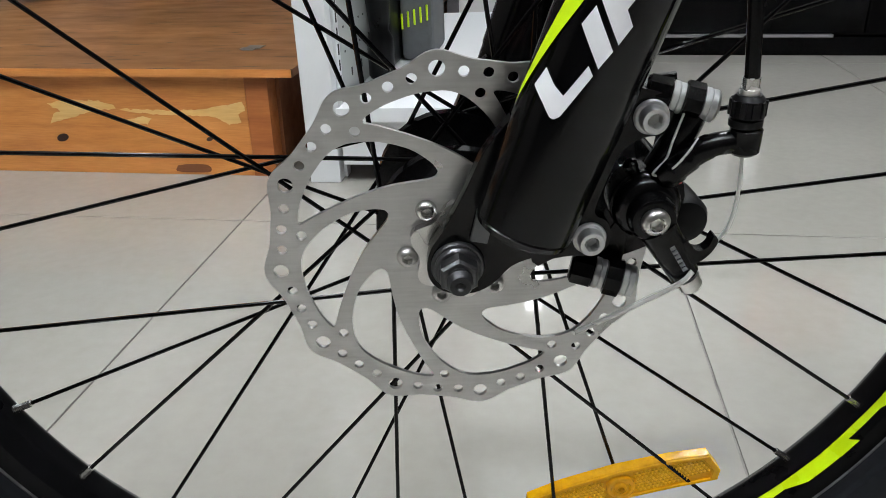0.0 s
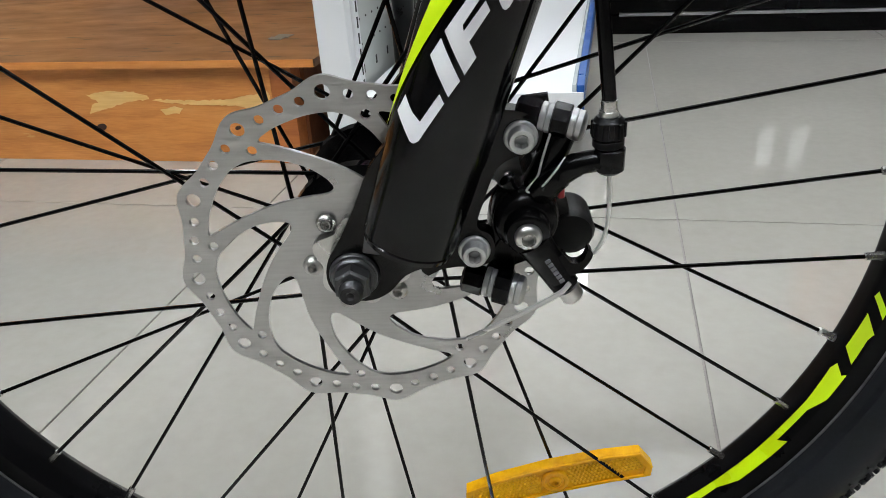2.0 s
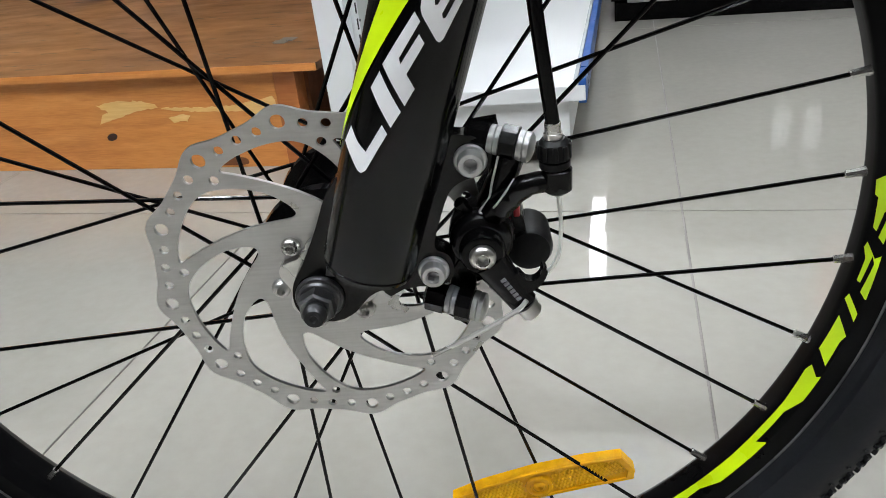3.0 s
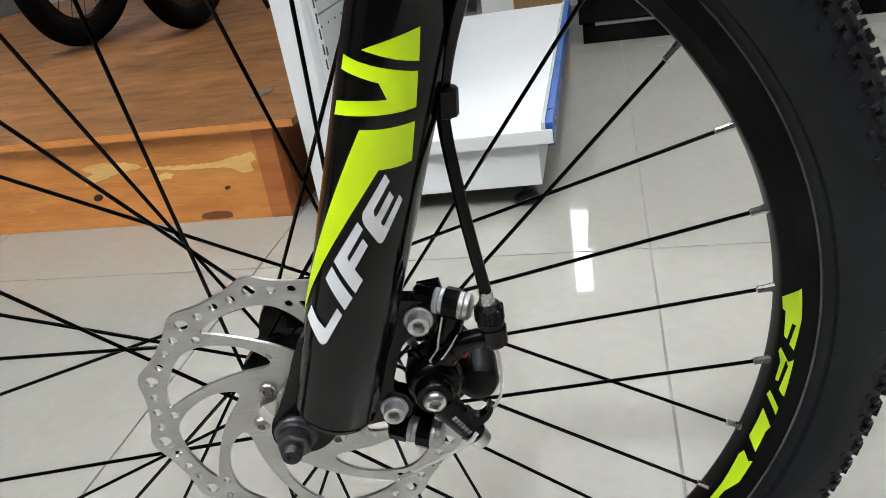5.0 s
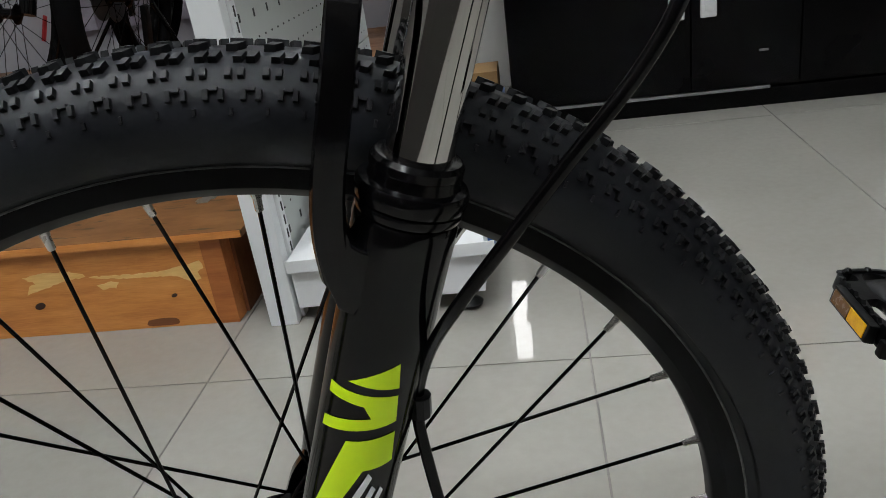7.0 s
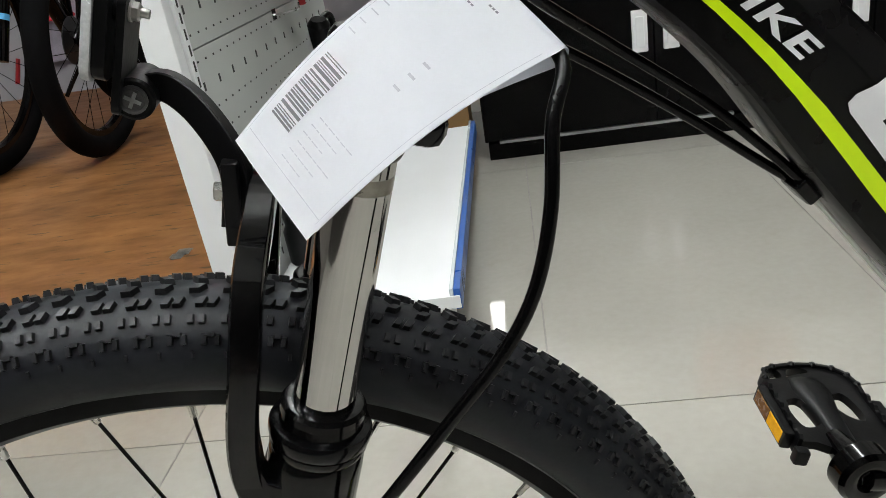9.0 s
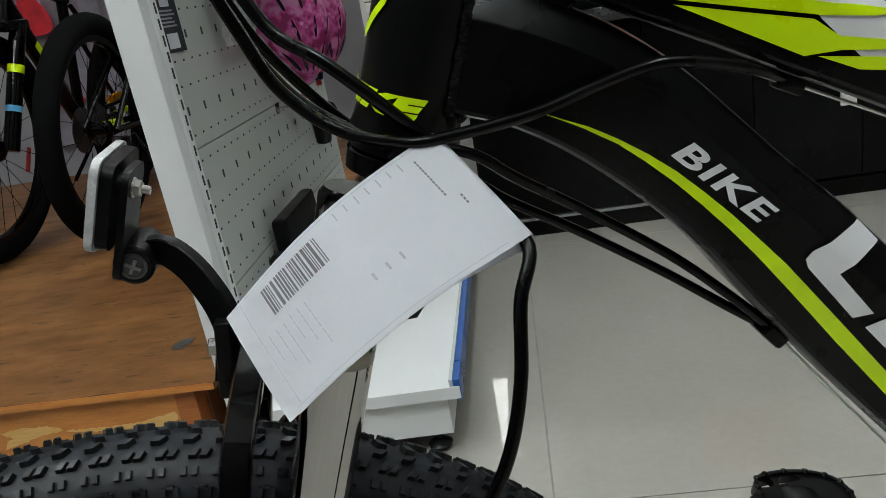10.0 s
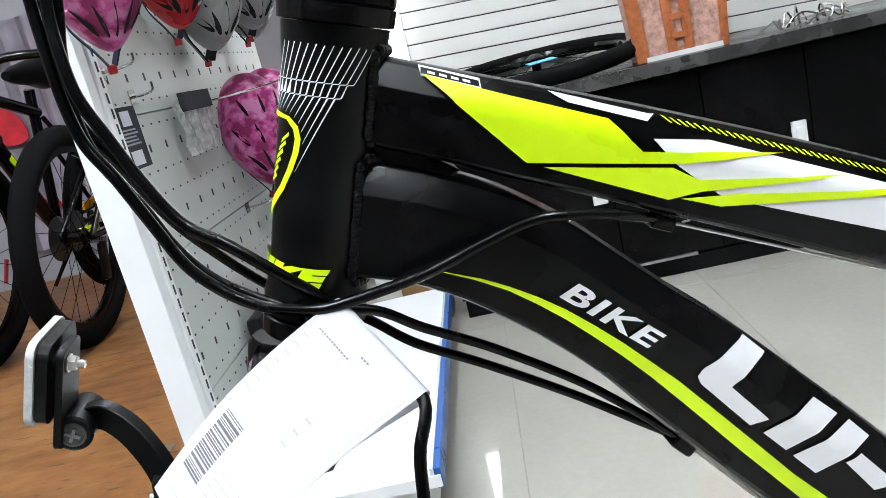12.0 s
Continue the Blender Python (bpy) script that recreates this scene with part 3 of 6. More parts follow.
prof += [(r, -y) for r, y in reversed(prof[:5])]
bm = ring_mesh(prof)
flatten(bm)
tyre = part("tyre", bm, RUBBER, bicycle, "black knobbly tyre")


def knob(bm, a, s, half_a, half_s, h, skew=0.0):
    lo = [(-1, -1), (1, -1), (1, 1), (-1, 1)]
    base = [bm.verts.new(tyre_point(a + half_a * p + skew * q, s + half_s * q, -0.0006)) for p, q in lo]
    top = [bm.verts.new(tyre_point(a + half_a * 0.82 * p + skew * q, s + half_s * 0.8 * q, h)) for p, q in lo]
    bm.faces.new(top)
    for i in range(4):
        j = (i + 1) % 4
        bm.faces.new((base[i], base[j], top[j], top[i]))


bm = bmesh.new()
PITCH = 132
for i in range(PITCH):
    a = 2 * math.pi * i / PITCH
    st = 2 * math.pi / PITCH
    for sd in (-1, 1):
        knob(bm, a, sd * radians(7.5), st * 0.17, radians(4.0), 0.0029, sd * st * 0.10)
        knob(bm, a + st * 0.5, sd * radians(24), st * 0.13, radians(4.6), 0.0028, sd * st * 0.06)
        knob(bm, a + st * 0.84, sd * radians(24), st * 0.13, radians(4.6), 0.0028, sd * st * 0.06)
        knob(bm, a + st * 0.12, sd * radians(41), st * 0.10, radians(4.6), 0.0022)
        knob(bm, a - st * 0.22, sd * radians(41), st * 0.10, radians(4.6), 0.0022)
        c = sd * radians(60)
        knob(bm, a + st * 0.70, c, st * 0.085, radians(5.2), 0.0021)
        knob(bm, a + st * 0.30, c, st * 0.085, radians(5.2), 0.0021)
        knob(bm, a + st * 0.50, c - sd * radians(4.5), st * 0.14, radians(1.9), 0.0020)
        knob(bm, a + st * 0.05, sd * radians(74), st * 0.05, radians(3.5), 0.0010)
flatten(bm)
tagged(part("tread", bm, RUBBER_TREAD, tyre, "raised tread blocks"), kind="stuff")
for sd in (-1, 1):
    for rr, yy in ((0.2635, 0.0212), (0.2650, 0.0226)):
        part("sidewall_rib", ring_mesh([(rr - 0.0005, sd * yy), (rr, sd * (yy + 0.0006)), (rr + 0.0005, sd * (yy + 0.0004))]), RUBBER, tyre)

rim_prof = [(0.2585, -0.0125), (0.2585, -0.0142), (0.2540, -0.0140), (0.2480, -0.0134), (0.2472, -0.0130), (0.2420, -0.0068), (0.2414, -0.0055), (0.2410, -0.0035), (0.2410, 0.0)]
rim_prof += [(r, -y) for r, y in reversed(rim_prof[:-1])]
rim = part("rim", ring_mesh(rim_prof), surface("rim_paint", (0.003, 0.003, 0.0034), 0.34, vary=0.2, grain=800, bump=0.04, spec=0.07), bicycle, "black painted rim with lime blocks")


for sd in (-1, 1):
    part("rim_lip", ring_mesh([(0.2567, sd * 0.0142), (0.2573, sd * 0.0150), (0.2579, sd * 0.0148)]), surface("worn_rim_lip", (0.16, 0.16, 0.16), 0.4, 0.8, vary=0.6, scale=60), rim, "worn bright rim lip")
def rim_patch(corners, proud=0.0003):
    """A lime block on the rim's left wall; corners in degrees and metres from the axle."""
    bm = cut_up(outline_mesh([[(radians(a) * 0.245, r) for a, r in corners]]), 0.003, (0,))
    bm = cut_up(bm, 0.0012, (1,))
    for v in bm.verts:
        a, r = v.co.x / 0.245, v.co.y
        low = float(np.interp(math.degrees(a) % 180 - 180 if math.degrees(a) % 180 > 90 else math.degrees(a) % 180, (-54, -45, -25, -12, 0, 5), (0.2325, 0.2330, 0.2350, 0.2360, 0.2385, 0.2390)))
        f = (r - low) / (0.2472 - low)
        rr, y = (0.2420 + 0.0052 * f, -0.0068 - 0.0062 * f) if f < 1 else (r, -0.0132)
        v.co = (rr * math.cos(a), y - proud, rr * math.sin(a) )
        v.co -= Vector((math.cos(a), 0, math.sin(a))) * proud
    return bm


RIM_BLOCKS = [
    [(5.19, 0.2486), (3.37, 0.2385), (1.68, 0.2388), (1.45, 0.2404), (-2.12, 0.2404), (-2.39, 0.2424), (0.07, 0.2445), (0.0, 0.2466), (-2.98, 0.244), (-3.57, 0.2472), (0.69, 0.249), (2.88, 0.2489)],
    [(-3.91, 0.2393), (-4.61, 0.2382), (-5.95, 0.2404), (-8.77, 0.2395), (-8.85, 0.2418), (-5.34, 0.2438), (-6.14, 0.2458), (-9.85, 0.2437), (-10.56, 0.2483), (-4.99, 0.2481), (-5.5, 0.2452)],
    [(-10.63, 0.2380), (-11.44, 0.2365), (-13.5, 0.2474), (-12.36, 0.2473)],
    [(-13.6, 0.2374), (-18.6, 0.2360), (-20.1, 0.2458), (-16.5, 0.2458), (-15.5, 0.2475)],
    [(-20.91, 0.2376), (-21.9, 0.2354), (-27.0, 0.2365), (-31.84, 0.2356), (-37.7, 0.2353), (-44.3, 0.2340), (-49.8, 0.2330), (-54.0, 0.2332), (-52.5, 0.2405), (-47.8, 0.2408), (-43.8, 0.2404), (-40.9, 0.2466), (-35.9, 0.2472), (-32.7, 0.2473), (-33.6, 0.2412), (-28.1, 0.2416), (-25.5, 0.2472), (-21.5, 0.2473), (-21.9, 0.2448)],
]
for ring in (0, 180):
    for blk in RIM_BLOCKS:
        part("decal", rim_patch([(a + ring, r) for a, r in blk]), LIME, rim, "lime decal block")

# ---- spokes, hub
N_SPOKE, FLANGE_R, NIP_R = 32, 0.0306, 0.2436
RIM_SHIFT = [0.51, 0.88, 0.41, 1.03, 0.63, 0.4, 0.36, -0.23, -0.02, -1.06, -0.47, -1.6, -0.56, -1.23, -1.33, -0.64, -0.28, -1.51, -0.77, -0.37, 0.03, -1.04, -0.26, 0.18, 0.76, 0.03, 0.34, 1.54, 0.94, 1.07, 0.47, 1.6]   # degrees: the nipples are not quite evenly spaced
HUB_SHIFT = [-4.4, -5.9, -3.2, 0.0, 0.0, 0.0, -3.9, -0.5, -3.0, 11.3, 0.0, 11.4, -3.4, 2.8, 6.7, 2.7, 7.2, 4.1, 4.1, 0.8, 2.6, 0.1, 0.1, 2.3, -2.6, -0.3, -0.0, -12.0, -1.0, -3.8, 5.8, 0.0]
for i in range(N_SPOKE):
    left = i % 2 == 1                          # the disc side's flange sits further in
    leading = bool((i // 2) % 2) == left
    even = 2.90 + 11.25 * i
    th = radians(even + RIM_SHIFT[i])
    at_hub = radians(even + (7.5 if left else 3.8) + (-69.0 if leading else 69.0) + HUB_SHIFT[i])
    fy = (-0.0098 if left else 0.0382) + (0.0012 if leading else -0.0012)
    p_rim = Vector((NIP_R * math.cos(th), -0.0020 if left else 0.0020, NIP_R * math.sin(th)))
    p_hub = Vector((FLANGE_R * math.cos(at_hub), fy, FLANGE_R * math.sin(at_hub)))
    d = (p_rim - p_hub).normalized()
    bm = bmesh.new()
    lathe(bm, p_hub, d, [(0, 0.00102), ((p_rim - p_hub).length - 0.004, 0.00102)], 8)
    sp = part("spoke", bm, BLACK_GLOSS, bicycle)
    bm = lathe(bmesh.new(), p_rim - d * 0.0115, d, [(0, 0.0014), (0.0006, 0.0019), (0.0060, 0.0020), (0.0075, 0.0024), (0.0120, 0.0024)], 8)
    part("nipple", bm, NIPPLE, sp, "bright nickel nipple")
hub = bmesh.new()
lathe(hub, (0, -0.0302, 0), (0, 1, 0), [(0, 0.0265), (0.0100, 0.0270), (0.0130, 0.0300), (0.0150, 0.0345), (0.0195, 0.0350), (0.0205, 0.0290), (0.0240, 0.0185), (0.0560, 0.0175), (0.0610, 0.0240), (0.0625, 0.0345), (0.0668, 0.0350), (0.0680, 0.0160), (0.0690, 0.0120)], 40)
part("hub", hub, BLACK_ANODISED, bicycle, "black hub shell")

# ---- brake rotor
def polar(r, deg):
    return (r * math.cos(radians(deg)), r * math.sin(radians(deg)))


outer = []
for k in range(240):
    a = 360 * k / 240
    c = math.cos(radians(12 * (a - 6.5)))
    outer.append(polar(0.0779 + 0.0021 * c + 0.0005 * math.cos(radians(24 * (a - 6.5))), a))
cuts = [outer, circle(0, 0, 0.0165, 32)]
for k in range(12):
    big = 6.5 + 30 * k
    cuts.append(circle(*polar(0.0738, big), 0.0031, 18))
    for q in (7.7, 15.0, 22.3):
        cuts.append(circle(*polar(0.0720, big + q), 0.0021, 14))
for k in range(8):
    tip = 168 + 45 * k
    cuts.append(circle(*polar(0.0640, tip + 5.2), 0.0021, 14))
    edge = [(0.0646, 1.0), (0.0600, -3.0), (0.0535, -9.5), (0.0458, -20.0), (0.0400, -31.0), (0.0352, -43.0), (0.0325, -54.0), (0.0322, -59.0), (0.0332, -62.5), (0.0356, -63.0),
            (0.0405, -59.5), (0.0475, -53.0), (0.0555, -44.0), (0.0610, -37.0), (0.0638, -32.5), (0.0655, -27.0), (0.0662, -18.0), (0.0664, -8.0), (0.0662, -2.0), (0.0657, 0.6)]
    win = smooth_path([(*polar(r, tip + a), 0) for r, a in edge + edge[:1]], 4)[:-1]
    cuts.append([(p.x, p.y) for p in win])
rotor = part("brake_rotor", plate(cuts, -0.0335, -0.0317), STEEL, bicycle, "drilled wavy steel brake disc", 30)
part("rotor_boss", lathe(bmesh.new(), (0, -0.0316, 0), (0, 1, 0), [(0, 0.0265), (0.003, 0.027)], 32), BLACK_ANODISED, bicycle)
spline = [polar(0.0192 + 0.0023 * math.cos(radians(6 * (360 * k / 72 - 158.5))), 360 * k / 72) for k in range(72)]
part("lock_ring", plate([spline], -0.0379, -0.0336, 0.0008), BOLT, bicycle, "grey hub end cap")
for k in range(6):
    x, z = polar(0.022, 128.5 + 60 * k)
    part("rotor_bolt", domed_bolt(bmesh.new(), (x, -0.0336, z), LEFT, 0.0043, 0.0036), BOLT, rotor, "domed steel bolt")

# ---- fork
LEG = Vector((0.0160, -0.0524, 0.0))
LEG_FAR = Vector((0.0160, 0.0524, 0.0))


def fork_leg(base):
    return lathe(bmesh.new(), base, STEER, [(0.0160, 0.0120), (0.0164, 0.0160), (0.0174, 0.0178), (0.0195, 0.0184), (0.0200, 0.0180), (0.0206, 0.0186), (0.0578, 0.0189), (0.0584, 0.0193), (0.236, 0.0198), (0.2480, 0.0200), (0.2530, 0.0197), (0.2552, 0.0186), (0.2560, 0.0170)], 48)


left_leg = part("fork_leg", fork_leg(LEG), BLACK_PAINT, bicycle, "satin black fork leg with lime decals")
right_leg = part("fork_leg", fork_leg(LEG_FAR), BLACK_PAINT, bicycle)
for base in (LEG, LEG_FAR):
    seal = lathe(bmesh.new(), base, STEER, [(0.2555, 0.0175), (0.2565, 0.0196), (0.2585, 0.0203), (0.2600, 0.0200), (0.2604, 0.0194), (0.2612, 0.0206), (0.2640, 0.0213), (0.2665, 0.0212), (0.2682, 0.0203), (0.2688, 0.0174), (0.2728, 0.0168), (0.2734, 0.0175), (0.2764, 0.0174), (0.2782, 0.0160), (0.2788, 0.0128)], 56)
    part("dust_seal", seal, BLACK_ANODISED, bicycle, "black rubber dust seal")
    tube = lathe(bmesh.new(), base, STEER, [(0.262, 0.0125), (0.400, 0.0125)], 120)
    ripple = [0.000016 * (math.sin(2 * math.pi * 7 * q / 120 + 1.0) + 0.8 * math.sin(2 * math.pi * 17 * q / 120) + 0.5 * math.sin(2 * math.pi * 29 * q / 120 + 2.0)) for q in range(120)]
    for q, v in enumerate(tube.verts):
        out = v.co - Vector(base)
        out -= STEER * out.dot(STEER)
        v.co += out.normalized() * ripple[q % 120]
    part("stanchion", tube, CHROME, bicycle, "polished chrome stanchion")
    part("stanchion_sticker", lathe(bmesh.new(), base, STEER, [(0.372, 0.01262), (0.378, 0.01262)], 48, cap=False), surface("grey_sticker", (0.33, 0.31, 0.27), 0.3, 0.6, vary=0.3, scale=120), bicycle)

# dropouts and disc mount
def dropout(y0, y1):
    tab = [(0.0175, 0.0580), (0.0080, 0.0460), (0.0008, 0.0300), (-0.0070, 0.0150), (-0.0125, 0.0060), (-0.0142, -0.0030), (-0.0118, -0.0100), (-0.0055, -0.0140), (0.0040, -0.0145), (0.0120, -0.0105),
           (0.0190, -0.0030), (0.0280, 0.0005), (0.0380, 0.0010), (0.0420, 0.0060), (0.0390, 0.0300), (0.0290, 0.0540)]
    return plate([rounded(tab)], y0, y1, 0.0016)


part("dropout", dropout(-0.0462, -0.0392), BLACK_PAINT, bicycle, "black fork dropout plate")
part("dropout", dropout(0.0392, 0.0462), BLACK_PAINT, bicycle)
upper = [(0.034, 0.062), (0.046, 0.068), (0.0580, 0.0680), (0.0690, 0.0655), (0.0735, 0.0590), (0.0705, 0.0510), (0.0630, 0.0490), (0.0560, 0.0440), (0.0505, 0.0300), (0.0480, 0.0200), (0.0530, 0.0165), (0.0550, 0.0100),
         (0.0530, 0.0040), (0.0470, 0.0015), (0.0400, 0.0020), (0.0330, 0.0010), (0.0250, 0.0000), (0.022, 0.030)]
mount = part("brake_mount", plate([rounded(upper)], -0.0510, -0.0430, 0.0018), BLACK_PAINT, bicycle, "black disc brake mount on the fork")
mount.location = (0.0013, 0, 0.0014)
for base, sgn in ((-0.0463, -1), (0.0463, 1)):
    ax = Vector((0, sgn, 0))
    b0 = Vector((-0.0022, base, -0.0012))
    w_ = part("axle_washer", lathe(bmesh.new(), b0, ax, [(0, 0.0104), (0.0010, 0.0106), (0.0024, 0.0100)], 28), BLACK_STEEL, bicycle)
    nut = bmesh.new()
    lathe(nut, b0 + ax * 0.0024, ax, [(0, 0.0092), (0.0012, 0.0093), (0.0022, 0.0084)], 32)
    hexagon(nut, b0 + ax * 0.0046, ax, 0.0066, 0.0081, 0.0011)
    part("axle_nut", nut, BLACK_STEEL, bicycle, "dark steel axle nut")
    end = lathe(bmesh.new(), b0 + ax * 0.0112, ax, [(0, 0.0050), (0.0012, 0.0050), (0.0014, 0.0045), (0.0020, 0.0050), (0.0026, 0.0045), (0.0032, 0.0050), (0.0038, 0.0045), (0.0044, 0.0049), (0.0058, 0.0040), (0.0058, 0.0020), (0.0050, 0.0012)], 20)
    part("axle_end", end, AXLE_STEEL, bicycle)
part("safety_tab", box(bmesh.new(), -0.0035, 0.0035, -0.0487, -0.0470, 0.0085, 0.0225, 0.0006, pose(0.004, 0, 0.001, 0, 12, 0)), BLACK_STEEL, bicycle)

# arch over the tyre, in front of the legs
def arch():
    side = [(0.0712, -0.058, 0.2152), (0.0707, -0.061, 0.2292), (0.0712, -0.0635, 0.2462), (0.0747, -0.0635, 0.2652), (0.0820, -0.0615, 0.2912), (0.0892, -0.0530, 0.3182), (0.0937, -0.026, 0.3317), (0.0947, 0.0, 0.3352)]
    path = smooth_path(side + [(x, -y, z) for x, y, z in reversed(side[:-1])], 6)
    n = len(path)
    bm = bmesh.new()
    rings = []
    for i, p in enumerate(path):
        f = min(i, n - 1 - i) / (n / 2)
        half = 0.0064 - 0.0004 * min(1, f * 2.0)
        if f < 0.10:
            half *= 0.35 + 0.65 * f / 0.10
        thick = 0.0055
        d = (path[min(i + 1, n - 1)] - path[max(i - 1, 0)]).normalized()
        wide = Vector((1, 0, -0.2)).normalized()
        wide = (wide - d * wide.dot(d)).normalized()
        out = d.cross(wide).normalized()
        ring = []
        for a, b in ((-1, -0.6), (-0.8, -1), (0.85, -1), (1, -0.75), (1, 0.75), (0.85, 1), (-0.8, 1), (-1, 0.6)):
            ring.append(bm.verts.new(p + wide * half * a + out * thick * b))
        rings.append(ring)
    for r0, r1 in zip(rings, rings[1:]):
        for i in range(8):
            j = (i + 1) % 8
            bm.faces.new((r0[i], r0[j], r1[j], r1[i]))
    bm.faces.new(rings[0])
    bm.faces.new(rings[-1])
    return bm


part("fork_arch", arch(), BLACK_PAINT, bicycle, "gloss black fork arch over the tyre")
for sy in (-1, 1):
    rib = [(0.0712, 0.2752), (0.0672, 0.2572), (0.0654, 0.2452), (0.0654, 0.2378), (0.0662, 0.2261), (0.0688, 0.2137), (0.0737, 0.2097), (0.0800, 0.2162), (0.0850, 0.2229), (0.0898, 0.2287), (0.0890, 0.2323),
           (0.0858, 0.2337), (0.0813, 0.2358), (0.0784, 0.2384), (0.0775, 0.2432), (0.0787, 0.2572), (0.0817, 0.2752)]
    part("arch_root", plate([rib], sy * 0.0680, sy * 0.0560, 0.0012), BLACK_PAINT, bicycle)
    part("root_pin", lathe(bmesh.new(), (0.0867, sy * 0.0684, 0.2317), (0, sy, 0), [(0, 0.0024), (0.0006, 0.0022), (0.0011, 0.0012)], 12), BLACK_STEEL, bicycle)

crown = bmesh.new()
for sy in (-1, 1):
    lathe(crown, Vector((0.0155, sy * 0.053, 0)), STEER, [(0.385, 0.0140), (0.387, 0.0148), (0.402, 0.0148), (0.406, 0.0125)], 32)
box(crown, -0.013, 0.030, -0.050, 0.050, 0.386, 0.402, 0.006, Matrix.Identity(4) @ Matrix.Translation((0.0155, 0, 0)) @ Matrix((REARWARD, (0, 1, 0), STEER)).transposed().to_4x4())
part("fork_crown", crown, BLACK_PAINT, bicycle, "black fork crown")

# decals on the left leg
TRI = [(0.1891, -34.0), (0.1947, -8.7), (0.2011, 20.6), (0.1895, 25.8), (0.189, 3.2), (0.1891, -17.5)]
WYE = [(0.1849, -58.8), (0.1849, -35.4), (0.1851, -18.7), (0.1855, 1.9), (0.186, 26.6), (0.173, 31.7), (0.1713, 18.0), (0.1693, 0.8), (0.1663, -25.9), (0.1624, -60.9), (0.1678, -60.1), (0.1716, -28.6), (0.1747, 0.3), (0.1798, -10.1), (0.1798, -32.7), (0.1795, -58.7)]
FLASH = [(0.1615, -23.0), (0.1639, 0.3), (0.166, 17.6), (0.1678, 33.3), (0.1523, 38.6), (0.1505, 25.8), (0.1492, 13.4), (0.1482, 3.3), (0.063, -87.8), (0.0693, -87.8)]
for shape in (TRI, WYE, FLASH):
    part("decal", wrapped([shape], LEG, 0.0196), LIME, left_leg, "lime flash decal")
MARKS = [
    [(0.0799, -56.7), (0.0758, -40.4), (0.074, -29.0), (0.0858, -17.8), (0.0832, -10.6), (0.0672, -24.8), (0.0656, -29.5), (0.0657, -34.0), (0.0694, -47.7), (0.0728, -63.5)],
    [(0.1035, -31.9), (0.0923, -2.2), (0.0858, -8.6), (0.0967, -38.4)],
    [(0.126, -9.8), (0.1234, -2.9), (0.1099, -15.0), (0.1082, -12.4), (0.1194, -1.4), (0.1168, 5.3), (0.1055, -4.8), (0.1013, 5.9), (0.0946, 0.1), (0.106, -30.4)],
    [(0.1471, 10.6), (0.1444, 16.8), (0.1319, 5.0), (0.1294, 7.0), (0.1298, 9.4), (0.1403, 18.6), (0.1378, 24.5), (0.1273, 15.1), (0.1258, 16.8), (0.1261, 19.3), (0.1388, 30.3), (0.1365, 35.7), (0.1193, 22.0), (0.118, 19.2), (0.1184, 15.7), (0.1253, -2.4), (0.1275, -5.3), (0.1302, -6.0)],
]
for shape in MARKS:
    part("mark", wrapped([shape], LEG, 0.0196), WHITE_DECAL, left_leg, "white slanted logo block")

# ---- brake caliper
CB = Vector((0.0690, -0.0360, 0.0205))
caliper = bmesh.new()
lathe(caliper, CB, LEFT, [(0, 0.0118), (0.003, 0.0130), (0.0120, 0.0134), (0.0132, 0.0131), (0.0136, 0.0124), (0.0144, 0.0124), (0.0150, 0.0129), (0.0172, 0.0127), (0.0192, 0.0115), (0.0205, 0.0096), (0.0210, 0.0078)], 48)
body_side = [(0.0600, 0.0220), (0.0660, 0.0275), (0.0715, 0.0350), (0.0745, 0.0360), (0.0780, 0.0330), (0.0860, 0.0240), (0.0860, 0.0100), (0.0780, 0.0000), (0.0640, -0.0060), (0.0560, -0.0080), (0.0545, 0.0040), (0.0560, 0.0150)]
join_plate(caliper, [rounded(body_side)], -0.0420, -0.0200, 0.003)
brake = part("brake_caliper", caliper, BLACK_ANODISED, bicycle, "black mechanical disc brake caliper with silver bolts")
brake.location = (-0.0006, 0, 0.0036)
part("pad_housing", lathe(bmesh.new(), (0.0880, -0.0220, 0.0085), LEFT, [(0, 0.0070), (0.002, 0.0098), (0.018, 0.0100), (0.0215, 0.0085), (0.0225, 0.0050)], 28), PLASTIC_BLACK, brake)
part("pad_tab", box(bmesh.new(), 0.0822, 0.0850, -0.0430, -0.0380, 0.0245, 0.0300, 0.0008), RED, brake, "small red pad tab")
part("pivot_bolt", domed_bolt(bmesh.new(), (0.0690, -0.0632, 0.0195), LEFT, 0.0053, 0.0034), BOLT, brake, "silver pivot bolt")
lever = bmesh.new()
lathe(lever, (0.0690, -0.0565, 0.0195), LEFT, [(0, 0.0088), (0.0015, 0.0092), (0.0045, 0.0090), (0.0062, 0.0080), (0.0068, 0.0064)], 40)
flat = [(math.cos(2 * math.pi * i / 16), 0.70 * math.sin(2 * math.pi * i / 16)) for i in range(16)]
arm_dir = (Vector((0.0846, -0.0600, -0.0062)) - Vector((0.0715, -0.0600, 0.0150))).normalized()
sweep(lever, [Vector((0.0715, -0.0600, 0.0150)) + arm_dir * d for d in (0.0, 0.004, 0.012, 0.019, 0.0235, 0.0245)], [0.0074, 0.0070, 0.0064, 0.0060, 0.0058, 0.0050], 16, True, flat)
hook = [(0.0785, 0.0070), (0.0800, 0.0010), (0.0840, 0.0004), (0.0885, 0.0022), (0.0918, 0.0055), (0.0938, 0.0100), (0.0920, 0.0124), (0.0906, 0.0085), (0.0880, 0.0066), (0.0850, 0.0072), (0.0822, 0.0105)]
